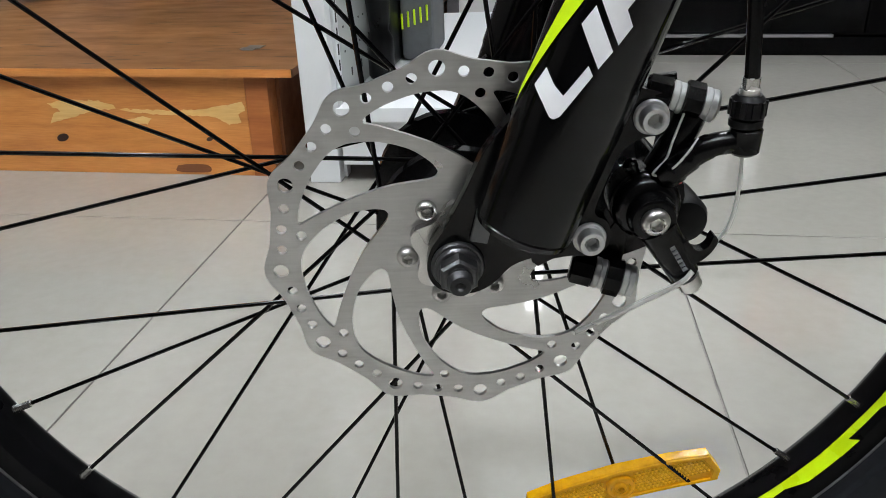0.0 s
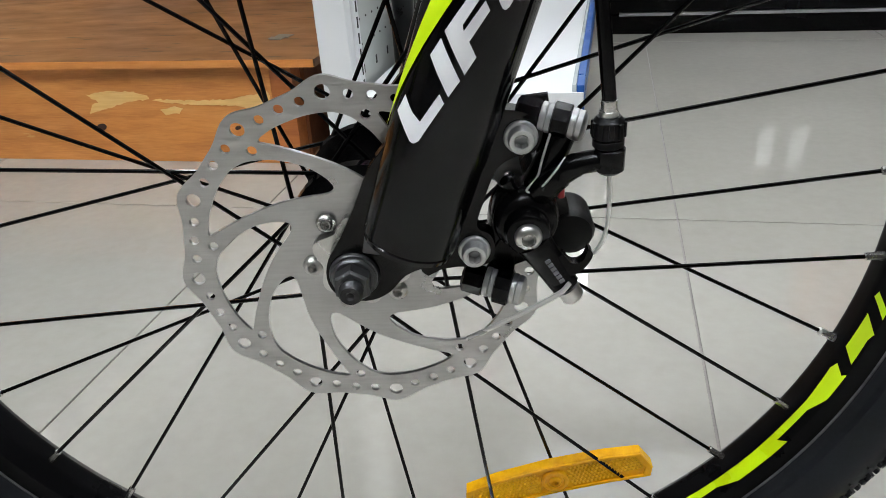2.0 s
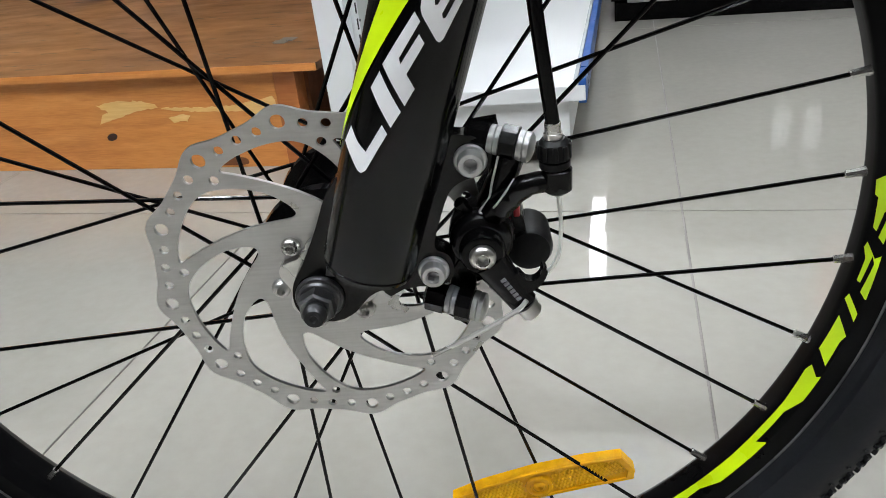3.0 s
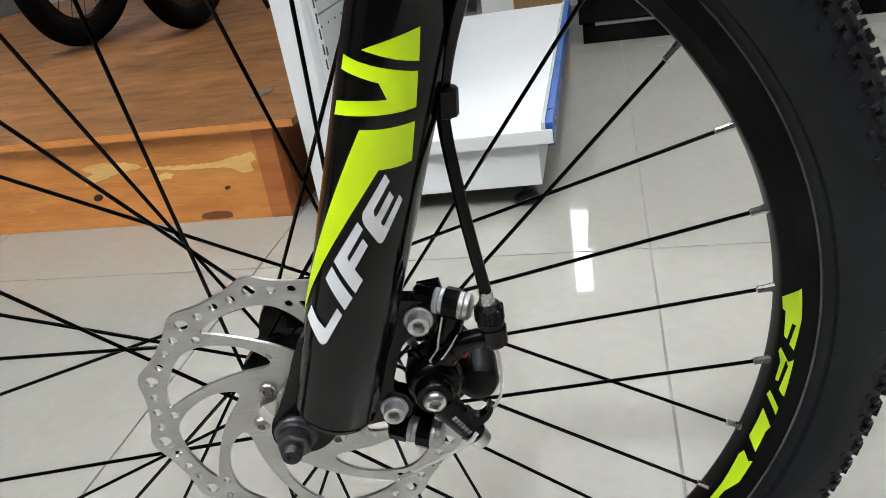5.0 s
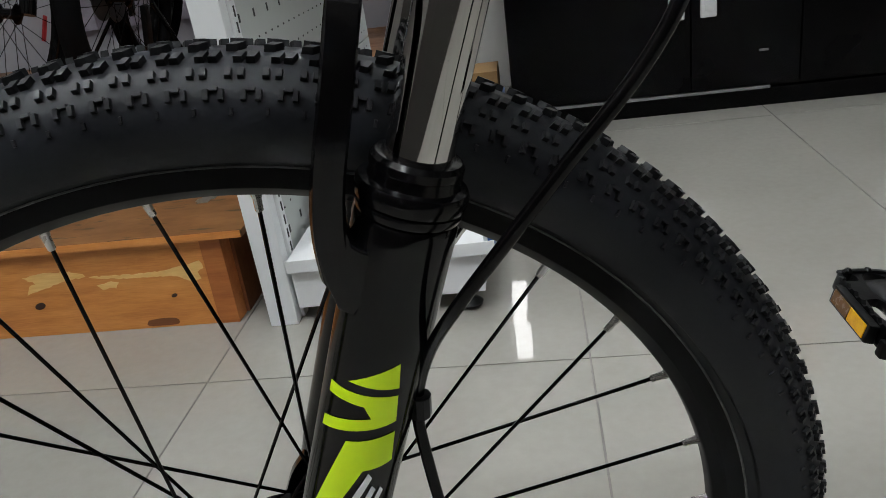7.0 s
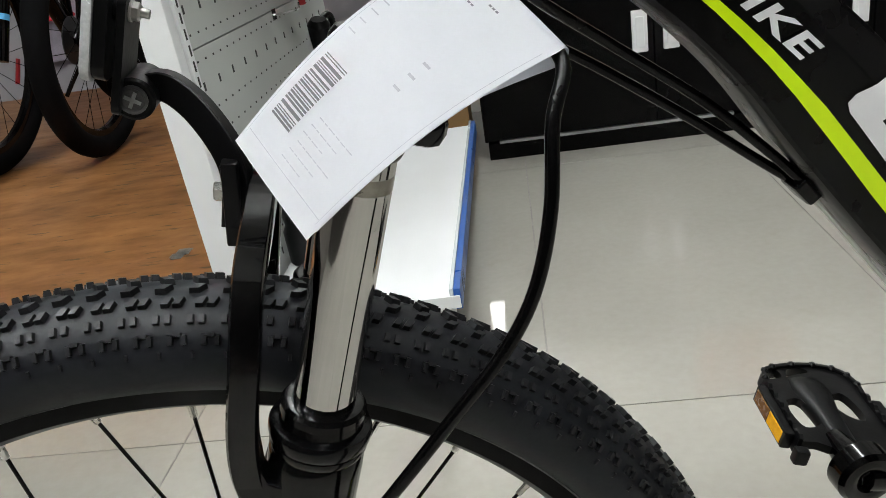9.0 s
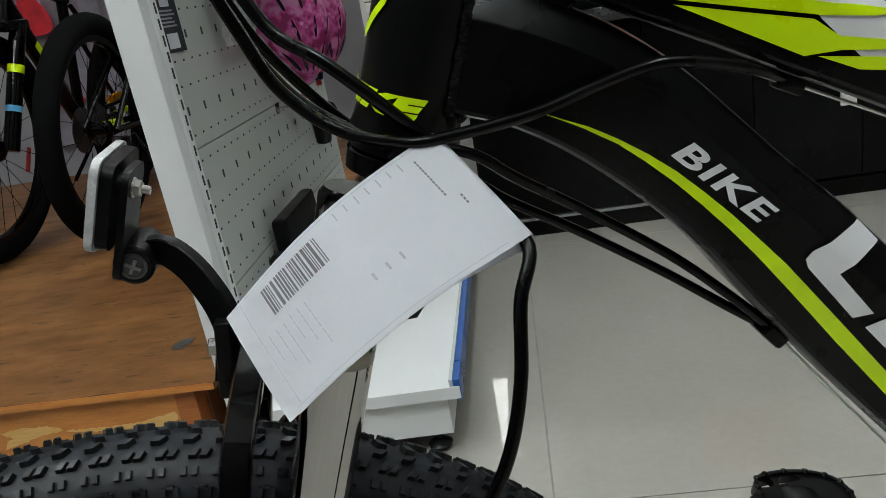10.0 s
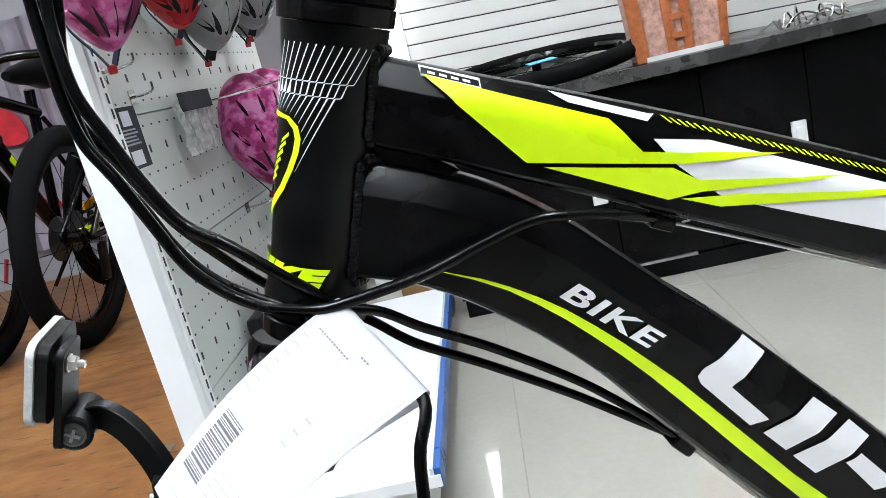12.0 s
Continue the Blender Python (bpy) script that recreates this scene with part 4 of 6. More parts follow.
join_plate(lever, [rounded(hook, 4)], -0.0630, -0.0580, 0.001)
lever_ob = part("actuator_arm", lever, BLACK_ANODISED, brake, "black actuator arm with a grey maker's bar")
for k in range(6):
    c0 = Vector((0.0760, 0.0095)) + Vector((arm_dir.x, arm_dir.z)) * (0.0021 * k)
    al, ac = Vector((arm_dir.x, arm_dir.z)) * 0.0013, Vector((-arm_dir.z, arm_dir.x)) * 0.0010
    part("mark_bar", plate([[tuple(c0 - ac), tuple(c0 + al - ac), tuple(c0 + al + ac), tuple(c0 + ac)]], -0.0652, -0.0644), MAKER_PRINT, lever_ob)
part("cable_clamp", lathe(bmesh.new(), Vector((0.0715, -0.0600, 0.0150)) + arm_dir * 0.0246, arm_dir, [(0, 0.0050), (0.0014, 0.0050), (0.0016, 0.0046), (0.0050, 0.0046), (0.0062, 0.0036), (0.0064, 0.0012)], 24), BOLT, brake, "silver clamp bolt")
guide = bmesh.new()
sweep(guide, smooth_path([(0.0742, -0.0520, 0.0330), (0.0780, -0.0545, 0.0375), (0.0822, -0.0560, 0.0418), (0.0882, -0.0580, 0.0462), (0.0980, -0.0593, 0.0480)], 6), [0.0058] * 6 + [0.0052] * 6 + [0.0046] * 6 + [0.0042] * 7, 14)
lathe(guide, (0.0987, -0.0593, 0.0432), (0, 0, 1), [(0, 0.0042), (0.0012, 0.0055), (0.0092, 0.0056), (0.0098, 0.0050)], 24)
part("cable_guide_arm", guide, BLACK_ANODISED, brake)
for wire in ([(0.0776, -0.0545, 0.0570), (0.0747, -0.0550, 0.0470), (0.0730, -0.0550, 0.0402), (0.0690, -0.0545, 0.0345), (0.0721, -0.0550, 0.0336), (0.0754, -0.0550, 0.0310)],
             [(0.0830, -0.0570, 0.0485), (0.0797, -0.0590, 0.0447), (0.0760, -0.0590, 0.0397), (0.0727, -0.0570, 0.0352)]):
    part("return_spring", sweep(bmesh.new(), smooth_path(wire, 5), 0.00045, 8), WIRE, brake, "thin steel return spring")
part("spring_peg", lathe(bmesh.new(), (0.0668, -0.0480, 0.0280), (-0.45, -0.15, 0.75), [(0, 0.0024), (0.0080, 0.0021), (0.0084, 0.0027), (0.0108, 0.0027), (0.0116, 0.0016)], 16), BLACK_ANODISED, brake)
adj = bmesh.new()
prof_r = [(0.0531, 0.0048), (0.0538, 0.0058), (0.0562, 0.0058), (0.0566, 0.0051), (0.0572, 0.0058), (0.0632, 0.0056), (0.0648, 0.0042)]
lathe(adj, (0.0990, -0.0593, 0.0), (-0.02, 0, 1), prof_r, 24)
part("barrel_adjuster", adj, PLASTIC_BLACK, brake, "ribbed black cable adjuster")
for k in range(10):
    part("rib", box(bmesh.new(), -0.0009, 0.0009, -0.0064, -0.0052, 0.0574, 0.0630, 0.0003, Matrix.Translation((0.0978, -0.0593, 0)) @ Matrix.Rotation(2 * math.pi * k / 10, 4, "Z")), PLASTIC_BLACK, brake)
part("ferrule", lathe(bmesh.new(), (0.0976, -0.0593, 0.0645), (-0.02, 0, 1), [(0, 0.0034), (0.0022, 0.0034), (0.0024, 0.0030), (0.0062, 0.0030), (0.0064, 0.0026)], 20), BOLT, brake, "silver cable ferrule")
part("inner_wire", sweep(bmesh.new(), smooth_path([(0.0987, -0.0593, 0.0435), (0.0996, -0.0595, 0.0290), (0.0978, -0.0602, 0.0150), (0.0925, -0.0606, 0.0072)], 6), 0.00075, 8), WIRE, brake, "bare steel brake wire")
part("loose_wire", sweep(bmesh.new(), smooth_path([(0.0850, -0.0650, -0.0010), (0.0800, -0.0655, -0.0060), (0.0620, -0.0600, -0.0205), (0.0437, -0.0562, -0.0325)], 6), 0.00105, 8), WIRE, brake, "loose end of the brake wire")


def bolt_stack(p, q, r):
    """A post bolt across the mount: black block, washers, black lug, washers."""
    p, q = Vector(p), Vector(q)
    d, n = (q - p).normalized(), (q - p).length
    blocks = bmesh.new()
    lathe(blocks, p, d, [(0, r * 0.75), (0.0012, r * 1.02), (n * 0.33, r * 1.02), (n * 0.36, r * 0.9)], 8)
    lathe(blocks, p, d, [(n * 0.52, r * 1.0), (n * 0.54, r * 1.16), (n * 0.76, r * 1.16), (n * 0.78, r * 1.0)], 10)
    part("post_lug", blocks, BLACK_ANODISED, mount)
    w_ = bmesh.new()
    for a, b, k in ((0.355, 0.445, 0.94), (0.447, 0.525, 0.90), (0.775, 0.865, 0.98), (0.867, 0.96, 0.95)):
        lathe(w_, p, d, [(n * a, r * k * 0.95), (n * (a + 0.012), r * k), (n * (b - 0.012), r * k), (n * b, r * k * 0.94)], 24)
    lathe(w_, p, d, [(n * 0.96, r * 0.88), (n * 0.99, r * 0.74), (n * 1.01, r * 0.40), (n * 1.012, r * 0.1)], 24)
    part("post_washer", w_, ALLOY, mount, "light grey alloy washers")


bolt_stack((0.0640, -0.0440, 0.0650), (0.0890, -0.0510, 0.0598), 0.0062)
bolt_stack((0.0415, -0.0440, -0.0062), (0.0668, -0.0510, -0.0112), 0.0067)
for x, z in ((0.0652, 0.0573), (0.0465, 0.0098)):
    b = bmesh.new()
    lathe(b, (x, -0.0510, z), LEFT, [(0, 0.0064), (0.0010, 0.0065), (0.0016, 0.0060)], 24)
    lathe(b, (x, -0.0526, z), LEFT, [(0, 0.0050), (0.0040, 0.0050), (0.0048, 0.0045), (0.0048, 0.0030)], 24, cap=False)
    lathe(b, (x, -0.0526, z), LEFT, [(0.0048, 0.0030), (0.0046, 0.0027), (0.0008, 0.0026), (0.0007, 0.0001)], 6, cap=False)
    part("mount_bolt", b, ALLOY, mount, "silver socket bolt")
bracket = [(0.0660, 0.0690), (0.0760, 0.0700), (0.0780, 0.0560), (0.0735, 0.0440), (0.0690, 0.0300), (0.0650, 0.0100), (0.0620, -0.0130), (0.0500, -0.0130), (0.0535, 0.0040), (0.0620, 0.0180), (0.0680, 0.0300), (0.0712, 0.0420), (0.0725, 0.0560)]
part("adapter", plate([bracket], -0.0425, -0.0385, 0.0008), BLACK_ANODISED, mount)
part("adapter_lug", sweep(bmesh.new(), smooth_path([(0.0840, -0.0480, 0.0600), (0.0815, -0.0490, 0.0520), (0.0778, -0.0480, 0.0430), (0.0735, -0.0460, 0.0330)], 6), [0.0055] * 12 + [0.006] * 7, 12), BLACK_ANODISED, brake)

# ---- amber reflector between the spokes
refl = [(-0.0540, -0.0050), (-0.0500, 0.0070), (-0.030, 0.0105), (0.0, 0.0120), (0.030, 0.0105), (0.0500, 0.0075), (0.0545, -0.0040), (0.0520, -0.0105), (0.030, -0.0090), (0.0, -0.0080), (-0.030, -0.0090), (-0.0510, -0.0110)]
rot = Matrix.Rotation(radians(15), 2)
refl_c = Vector((0.0882, -0.1688))
AMBER_PRISM = surface("amber_prisms", (1.0, 0.52, 0.010), 0.14, 0.0, vary=0.12, scale=150, grain=600, bump=0.1, spec=0.6)


def refl_outline(k, dz=0.0):
    return [tuple(rot @ Vector((x * k, y * (k if k == 1 else k - 0.12) + dz)) + refl_c) for x, y in refl]


amber = part("wheel_reflector", plate([refl_outline(1)], -0.0030, 0.0035, 0.0008), AMBER, bicycle, "amber plastic wheel reflector clipped to the spokes")
part("rim", plate([refl_outline(1), refl_outline(0.93)], -0.0044, -0.0030, 0.0004), AMBER, amber, "raised glossy border")
cells = bmesh.new()
for k in range(-21, 22):
    for q in range(-3, 4):
        c = Vector((k * 0.0023 + (q % 2) * 0.00115, q * 0.0021 + 0.0010))
        if abs(c.x) < 0.0085 or abs(c.y - 0.001) > 0.0072 - 0.00006 * abs(k):
            continue
        c = rot @ c + refl_c
        lathe(cells, (c.x, -0.0030, c.y), LEFT, [(0, 0.0013), (0.0010, 0.0002)], 6)
tagged(part("prism", cells, AMBER_PRISM, amber, "", 10), kind="stuff")
part("boss", lathe(bmesh.new(), (refl_c.x, -0.0030, refl_c.y + 0.001), LEFT, [(0, 0.0078), (0.0016, 0.0078), (0.0022, 0.0070), (0.0022, 0.0055), (0.0012, 0.0050)], 28), AMBER, amber)
part("clip_screw", domed_bolt(bmesh.new(), (refl_c.x, -0.0036, refl_c.y + 0.001), LEFT, 0.0036, 0.0024), AMBER, amber)

# ---- frame
FY = 0.006                       # depth of the frame's middle
from mathutils.bvhtree import BVHTree

HEAD = Vector((0.1775, 0.004, 0.4190))
head_prof = [(-0.0085, 0.0205), (-0.0080, 0.0228), (0.0, 0.0232), (0.004, 0.0222), (0.012, 0.0214), (0.100, 0.0214), (0.110, 0.0222), (0.1165, 0.0226)]
head_tube = part("head_tube", lathe(bmesh.new(), HEAD, STEER, head_prof, 64), FRAME_PAINT, bicycle, "satin black head tube with white lines")
cup = [(0.1167, 0.0215), (0.1172, 0.0243), (0.1240, 0.0247), (0.1248, 0.0236), (0.1256, 0.0243), (0.1400, 0.0236), (0.1480, 0.0200)]
part("headset_cup", lathe(bmesh.new(), HEAD, STEER, cup, 64), BLACK_ANODISED, bicycle, "black headset cup")
part("lower_cup", lathe(bmesh.new(), HEAD, STEER, [(-0.0190, 0.0205), (-0.0180, 0.0228), (-0.0100, 0.0232), (-0.0088, 0.0215)], 48), BLACK_ANODISED, bicycle)
part("steerer", lathe(bmesh.new(), HEAD, STEER, [(-0.045, 0.0145), (0.17, 0.0145)], 32), BLACK_ANODISED, bicycle)


def box_tube(stations, top_cut, low_cut):
    """A shaped tube: stations of x, z, half height, half width; the side is flat between two creases."""
    bm = bmesh.new()
    cs = smooth_path([(x, z, 0) for x, z, _, _ in stations], 6)
    hs = smooth_path([(h, w_, 0) for _, _, h, w_ in stations], 6)
    rings = []
    for i, (c, hw) in enumerate(zip(cs, hs)):
        d = (cs[min(i + 1, len(cs) - 1)] - cs[max(i - 1, 0)]).normalized()
        nx, nz = -d.y, d.x
        if nz < 0:
            nx, nz = -nx, -nz
        h, w_ = hw.x, hw.y
        sec = [(-1.0, -0.25), (-0.995, -0.60), (-0.97, -0.80), (low_cut - 0.06, -0.95), (low_cut, -1.0), (top_cut - 0.03, -1.0), (top_cut + 0.03, -0.975), (0.88, -0.62), (0.96, -0.48), (1.0, -0.25)]
        full = sec + [(n, -y) for n, y in reversed(sec)]
        rings.append([bm.verts.new((c.x + nx * n * h, FY + y * w_, c.y + nz * n * h)) for n, y in full])
    k = len(rings[0])
    for r0, r1 in zip(rings, rings[1:]):
        for i in range(k):
            j = (i + 1) % k
            bm.faces.new((r0[i], r0[j], r1[j], r1[i]))
    bm.faces.new(rings[0])
    bm.faces.new(rings[-1])
    return bm


DOWN = [(0.188, 0.4550, 0.0258, 0.0185), (0.2090, 0.4475, 0.0266, 0.0195), (0.2306, 0.4378, 0.0259, 0.0200), (0.2542, 0.4234, 0.0265, 0.0200), (0.2773, 0.4044, 0.0267, 0.0200), (0.2980, 0.3835, 0.0262, 0.0200), (0.3185, 0.3610, 0.0268, 0.0200),
        (0.3428, 0.3328, 0.0299, 0.0200), (0.3813, 0.2864, 0.0321, 0.0200), (0.4215, 0.2386, 0.0330, 0.0200), (0.5025, 0.1398, 0.033, 0.0200), (0.5920, 0.0298, 0.033, 0.0200)]
bm = box_tube(DOWN, 0.42, -0.86)
bmesh.ops.recalc_face_normals(bm, faces=bm.faces)
down_tree = BVHTree.FromBMesh(bm)
down_tube = part("down_tube", bm, FRAME_PAINT, bicycle, "satin black curved down tube with lime stripe", 22)
TOP = [(0.2020, 0.5060, 0.0190, 0.0165), (0.2300, 0.4925, 0.0190, 0.0168), (0.2550, 0.4810, 0.0195, 0.0170), (0.2800, 0.4690, 0.0207, 0.0170), (0.3130, 0.4535, 0.0218, 0.0170), (0.3450, 0.4380, 0.0228, 0.0170), (0.3960, 0.4130, 0.0240, 0.0170), (0.4470, 0.3870, 0.0250, 0.0170), (0.5600, 0.3290, 0.0255, 0.0170), (0.6600, 0.2780, 0.0255, 0.0170)]
bm = box_tube(TOP, 0.36, -0.84)
bmesh.ops.recalc_face_normals(bm, faces=bm.faces)
top_tree = BVHTree.FromBMesh(bm)
top_tube = part("top_tube", bm, FRAME_PAINT, bicycle, "satin black top tube with lime and white flashes", 22)
gus = [(0.1980, 0.4600), (0.2000, 0.4880), (0.2280, 0.4820), (0.2400, 0.4680), (0.2520, 0.4580), (0.2400, 0.4500), (0.2200, 0.4560)]
part("gusset", plate([gus], FY - 0.010, FY + 0.010, 0.002), FRAME_PAINT, bicycle)
weld = bmesh.new()
rngb = random.Random(31)


def weld_run(points):
    """A rippled bead on the head tube through points given as height along it and depth."""
    for (s0, y0), (s1, y1) in zip(points, points[1:]):
        n = max(1, int(math.hypot(s1 - s0, y1 - y0) / 0.0021))
        for q in range(n):
            s_, y_ = s0 + (s1 - s0) * q / n, y0 + (y1 - y0) * q / n
            off = math.sqrt(max(0.0, 0.0214 ** 2 - (y_ - HEAD.y) ** 2))
            c = HEAD + STEER * s_ + REARWARD * (off + 0.0004)
            c.y = y_ - 0.0006
            bmesh.ops.create_uvsphere(weld, u_segments=8, v_segments=5, radius=rngb.uniform(0.0020, 0.0026), matrix=Matrix.Translation(c))


weld_run([(0.0100, 0.016), (0.0100, -0.011), (0.0130, -0.0128), (0.0610, -0.0128), (0.0640, -0.0100), (0.0640, 0.012)])
weld_run([(0.0710, 0.012), (0.0710, -0.0095), (0.0735, -0.0108), (0.1060, -0.0108), (0.1085, -0.0085), (0.1085, 0.014)])
part("weld_bead", weld, FRAME_PAINT, bicycle, "rippled weld bead")

# frame decals
STRIPE = [(0.2316, 0.4196), (0.2492, 0.4112), (0.2609, 0.404), (0.2726, 0.3956), (0.2843, 0.386), (0.2961, 0.3745), (0.308, 0.3621), (0.3201, 0.3483), (0.3326, 0.3337), (0.3452, 0.3172), (0.3582, 0.3001), (0.3855, 0.2638), (0.406, 0.2396), (0.442, 0.196), (0.429, 0.196), (0.3903, 0.2449), (0.357, 0.2888), (0.3439, 0.3069), (0.3313, 0.324), (0.319, 0.3404), (0.307, 0.3552), (0.2951, 0.3687), (0.2835, 0.3811), (0.2719, 0.3921), (0.2605, 0.4019), (0.2466, 0.4111)]
part("decal", projected([STRIPE], down_tree), LIME, down_tube, "tapering lime stripe")
part("lettering", projected(None, down_tree, proud=0.0012, step=0.006, bm=text_mesh("BIKE", (0.2820, 0.3932), (0.0371, -0.0371), (0.0102, 0.0037))), WHITE_DECAL, down_tube, "white slanted word BIKE")
BIG = [
    [[(0.3703, 0.344), (0.3514, 0.3395), (0.3447, 0.3375), (0.3414, 0.3342), (0.3426, 0.3298), (0.3648, 0.2996), (0.3752, 0.2997), (0.3578, 0.3234), (0.3609, 0.325), (0.3804, 0.3317)]],
    [[(0.4026, 0.3006), (0.3712, 0.2933), (0.3822, 0.2796), (0.415, 0.287)]],
    [[(0.4215, 0.2812), (0.3856, 0.2752), (0.397, 0.2608), (0.4319, 0.268)], [(0.4139, 0.2618), (0.4288, 0.2398), (0.4419, 0.2391), (0.4236, 0.2628)]],
]
for mk in BIG:
    part("mark", projected(mk, down_tree, 0.0011, 0.0025), WHITE_DECAL, down_tube, "large white slanted logo block")
YELLOW = [
    [(0.2440, 0.5022), (0.2760, 0.4860), (0.3192, 0.4650), (0.3316, 0.4480), (0.3986, 0.4296), (0.3480, 0.4383), (0.3200, 0.4455), (0.2796, 0.4560)],
    [(0.2866, 0.4524), (0.3100, 0.4462), (0.3442, 0.4375), (0.3552, 0.4290), (0.4280, 0.4120), (0.3560, 0.4232), (0.3400, 0.4235)],
    [(0.3460, 0.4225), (0.3740, 0.4175), (0.4480, 0.4000), (0.4480, 0.3975), (0.3920, 0.4085), (0.3640, 0.4140)],
]
WHITES = [
    [(0.3374, 0.4519), (0.3640, 0.4445), (0.4480, 0.4030), (0.5200, 0.3650), (0.5200, 0.3420), (0.4480, 0.3790), (0.3668, 0.4171), (0.3474, 0.4369)],
    [(0.2959, 0.4826), (0.3390, 0.4622), (0.3414, 0.4616), (0.3372, 0.4594), (0.3036, 0.4759)],
]
for p in WHITES:
    part("decal", projected([p], top_tree, 0.0007, 0.003), WHITE_DECAL, top_tube, "white flash decal")
for p in YELLOW:
    part("decal", projected([p], top_tree, 0.0012, 0.003), LIME, top_tube, "lime flash decal")
hatch = [[(0.3440 + 0.0036 * k, 0.4602 - 0.00176 * k), (0.3455 + 0.0036 * k, 0.4595 - 0.00176 * k), (0.3488 + 0.0036 * k, 0.4556 - 0.00176 * k), (0.3474 + 0.0036 * k, 0.4563 - 0.00176 * k)] for k in range(44)]
part("hatching", projected(hatch, top_tree, 0.0010, 0.01), LIME, top_tube, "row of thin lime slashes")
plaque = [[(0.2440, 0.5058), (0.2680, 0.4945), (0.2676, 0.4905), (0.2436, 0.5016)], [(0.2446, 0.5048), (0.2674, 0.4938), (0.2671, 0.4913), (0.2442, 0.5024)]]
plaque += [[(0.2470 + 0.0046 * k, 0.5028 - 0.0022 * k), (0.2500 + 0.0046 * k, 0.5013 - 0.0022 * k), (0.2498 + 0.0046 * k, 0.5003 - 0.0022 * k), (0.2468 + 0.0046 * k, 0.5018 - 0.0022 * k)] for k in range(4)]
part("plaque", projected(plaque, top_tree, 0.0006, 0.01), WHITE_DECAL, top_tube, "white outlined maker's bar")

for k in range(13):
    f = k / 12
    tip = (float(np.interp(k, range(13), (0.0569, 0.0686, 0.0730, 0.0766, 0.0785, 0.0798, 0.0804, 0.0808, 0.0810, 0.0810, 0.0810, 0.0810, 0.0810))), float(np.interp(k, (0, 1, 2, 3, 4, 5, 6, 7, 12), (-35.5, -28.6, -31.3, -34.9, -41.2, -48.2, -54.6, -61.7, -90.0))))
    knots = [(0.1095, 44.9 - 9.1 * k), (0.0938, 21.9 - 7.9 * k), (0.0936, 14.8 - 7.9 * k), (0.0882, 9.1 - 7.4 * k), (0.0880, 2.8 - 7.4 * k), tip]
    half = (0.85, 0.9, 0.9, 1.1, 1.3, 0.5)
    ln = [(s_ + 0.00022, a_ + h_) for (s_, a_), h_ in zip(knots, half)] + [(s_ - 0.00022, a_ - h_) for (s_, a_), h_ in reversed(list(zip(knots, half)))]
    part("line", wrapped([ln], HEAD, 0.0217), WHITE_DECAL, head_tube)
SHIELD = [(0.0803, -84.7), (0.0787, -48.0), (0.0754, -35.4), (0.0705, -30.8), (0.0646, -32.5), (0.0572, -38.7), (0.0480, -50.3), (0.0361, -77.3), (0.0333, -90.2),
          (0.0365, -90.2), (0.0398, -82.3), (0.0493, -57.5), (0.0566, -47.4), (0.0642, -40.2), (0.0701, -38.2), (0.0739, -41.5), (0.0773, -52.6), (0.0779, -86.3)]
part("badge", wrapped([SHIELD], HEAD, 0.0217), LIME, head_tube, "lime shield outline badge")
for k in range(6):
    s0, a0 = 0.0491 + 0.0036 * k, -74.5 + 4.4 * k
    feather = [(s0, a0 - 8.0), (s0 + 0.0020, a0 - 6.0), (s0 + 0.0052, a0 + 5.0), (s0 + 0.0036, a0 + 8.0 - 0.6 * k)]
    part("badge_feather", wrapped([feather], HEAD, 0.0217), LIME, head_tube, "lime wing feather")
word = cut_up(text_mesh("BIKE", (0.0, 0.0), (0.0440, 0.0), (0.0046, 0.0086), 0.080), 0.0016, (0,))
for v in word.verts:
    arc = v.co.x - 0.0440
    along, turn_ = 0.0082 + v.co.y + 0.10 * max(0.0, -arc - 0.012), arc / 0.0222
    v.co = HEAD + STEER * along + (REARWARD * math.sin(turn_) + Vector((0, -1, 0)) * math.cos(turn_)) * 0.0226
part("lettering", word, LIME, head_tube, "lime slanted word BIKE round the tube")

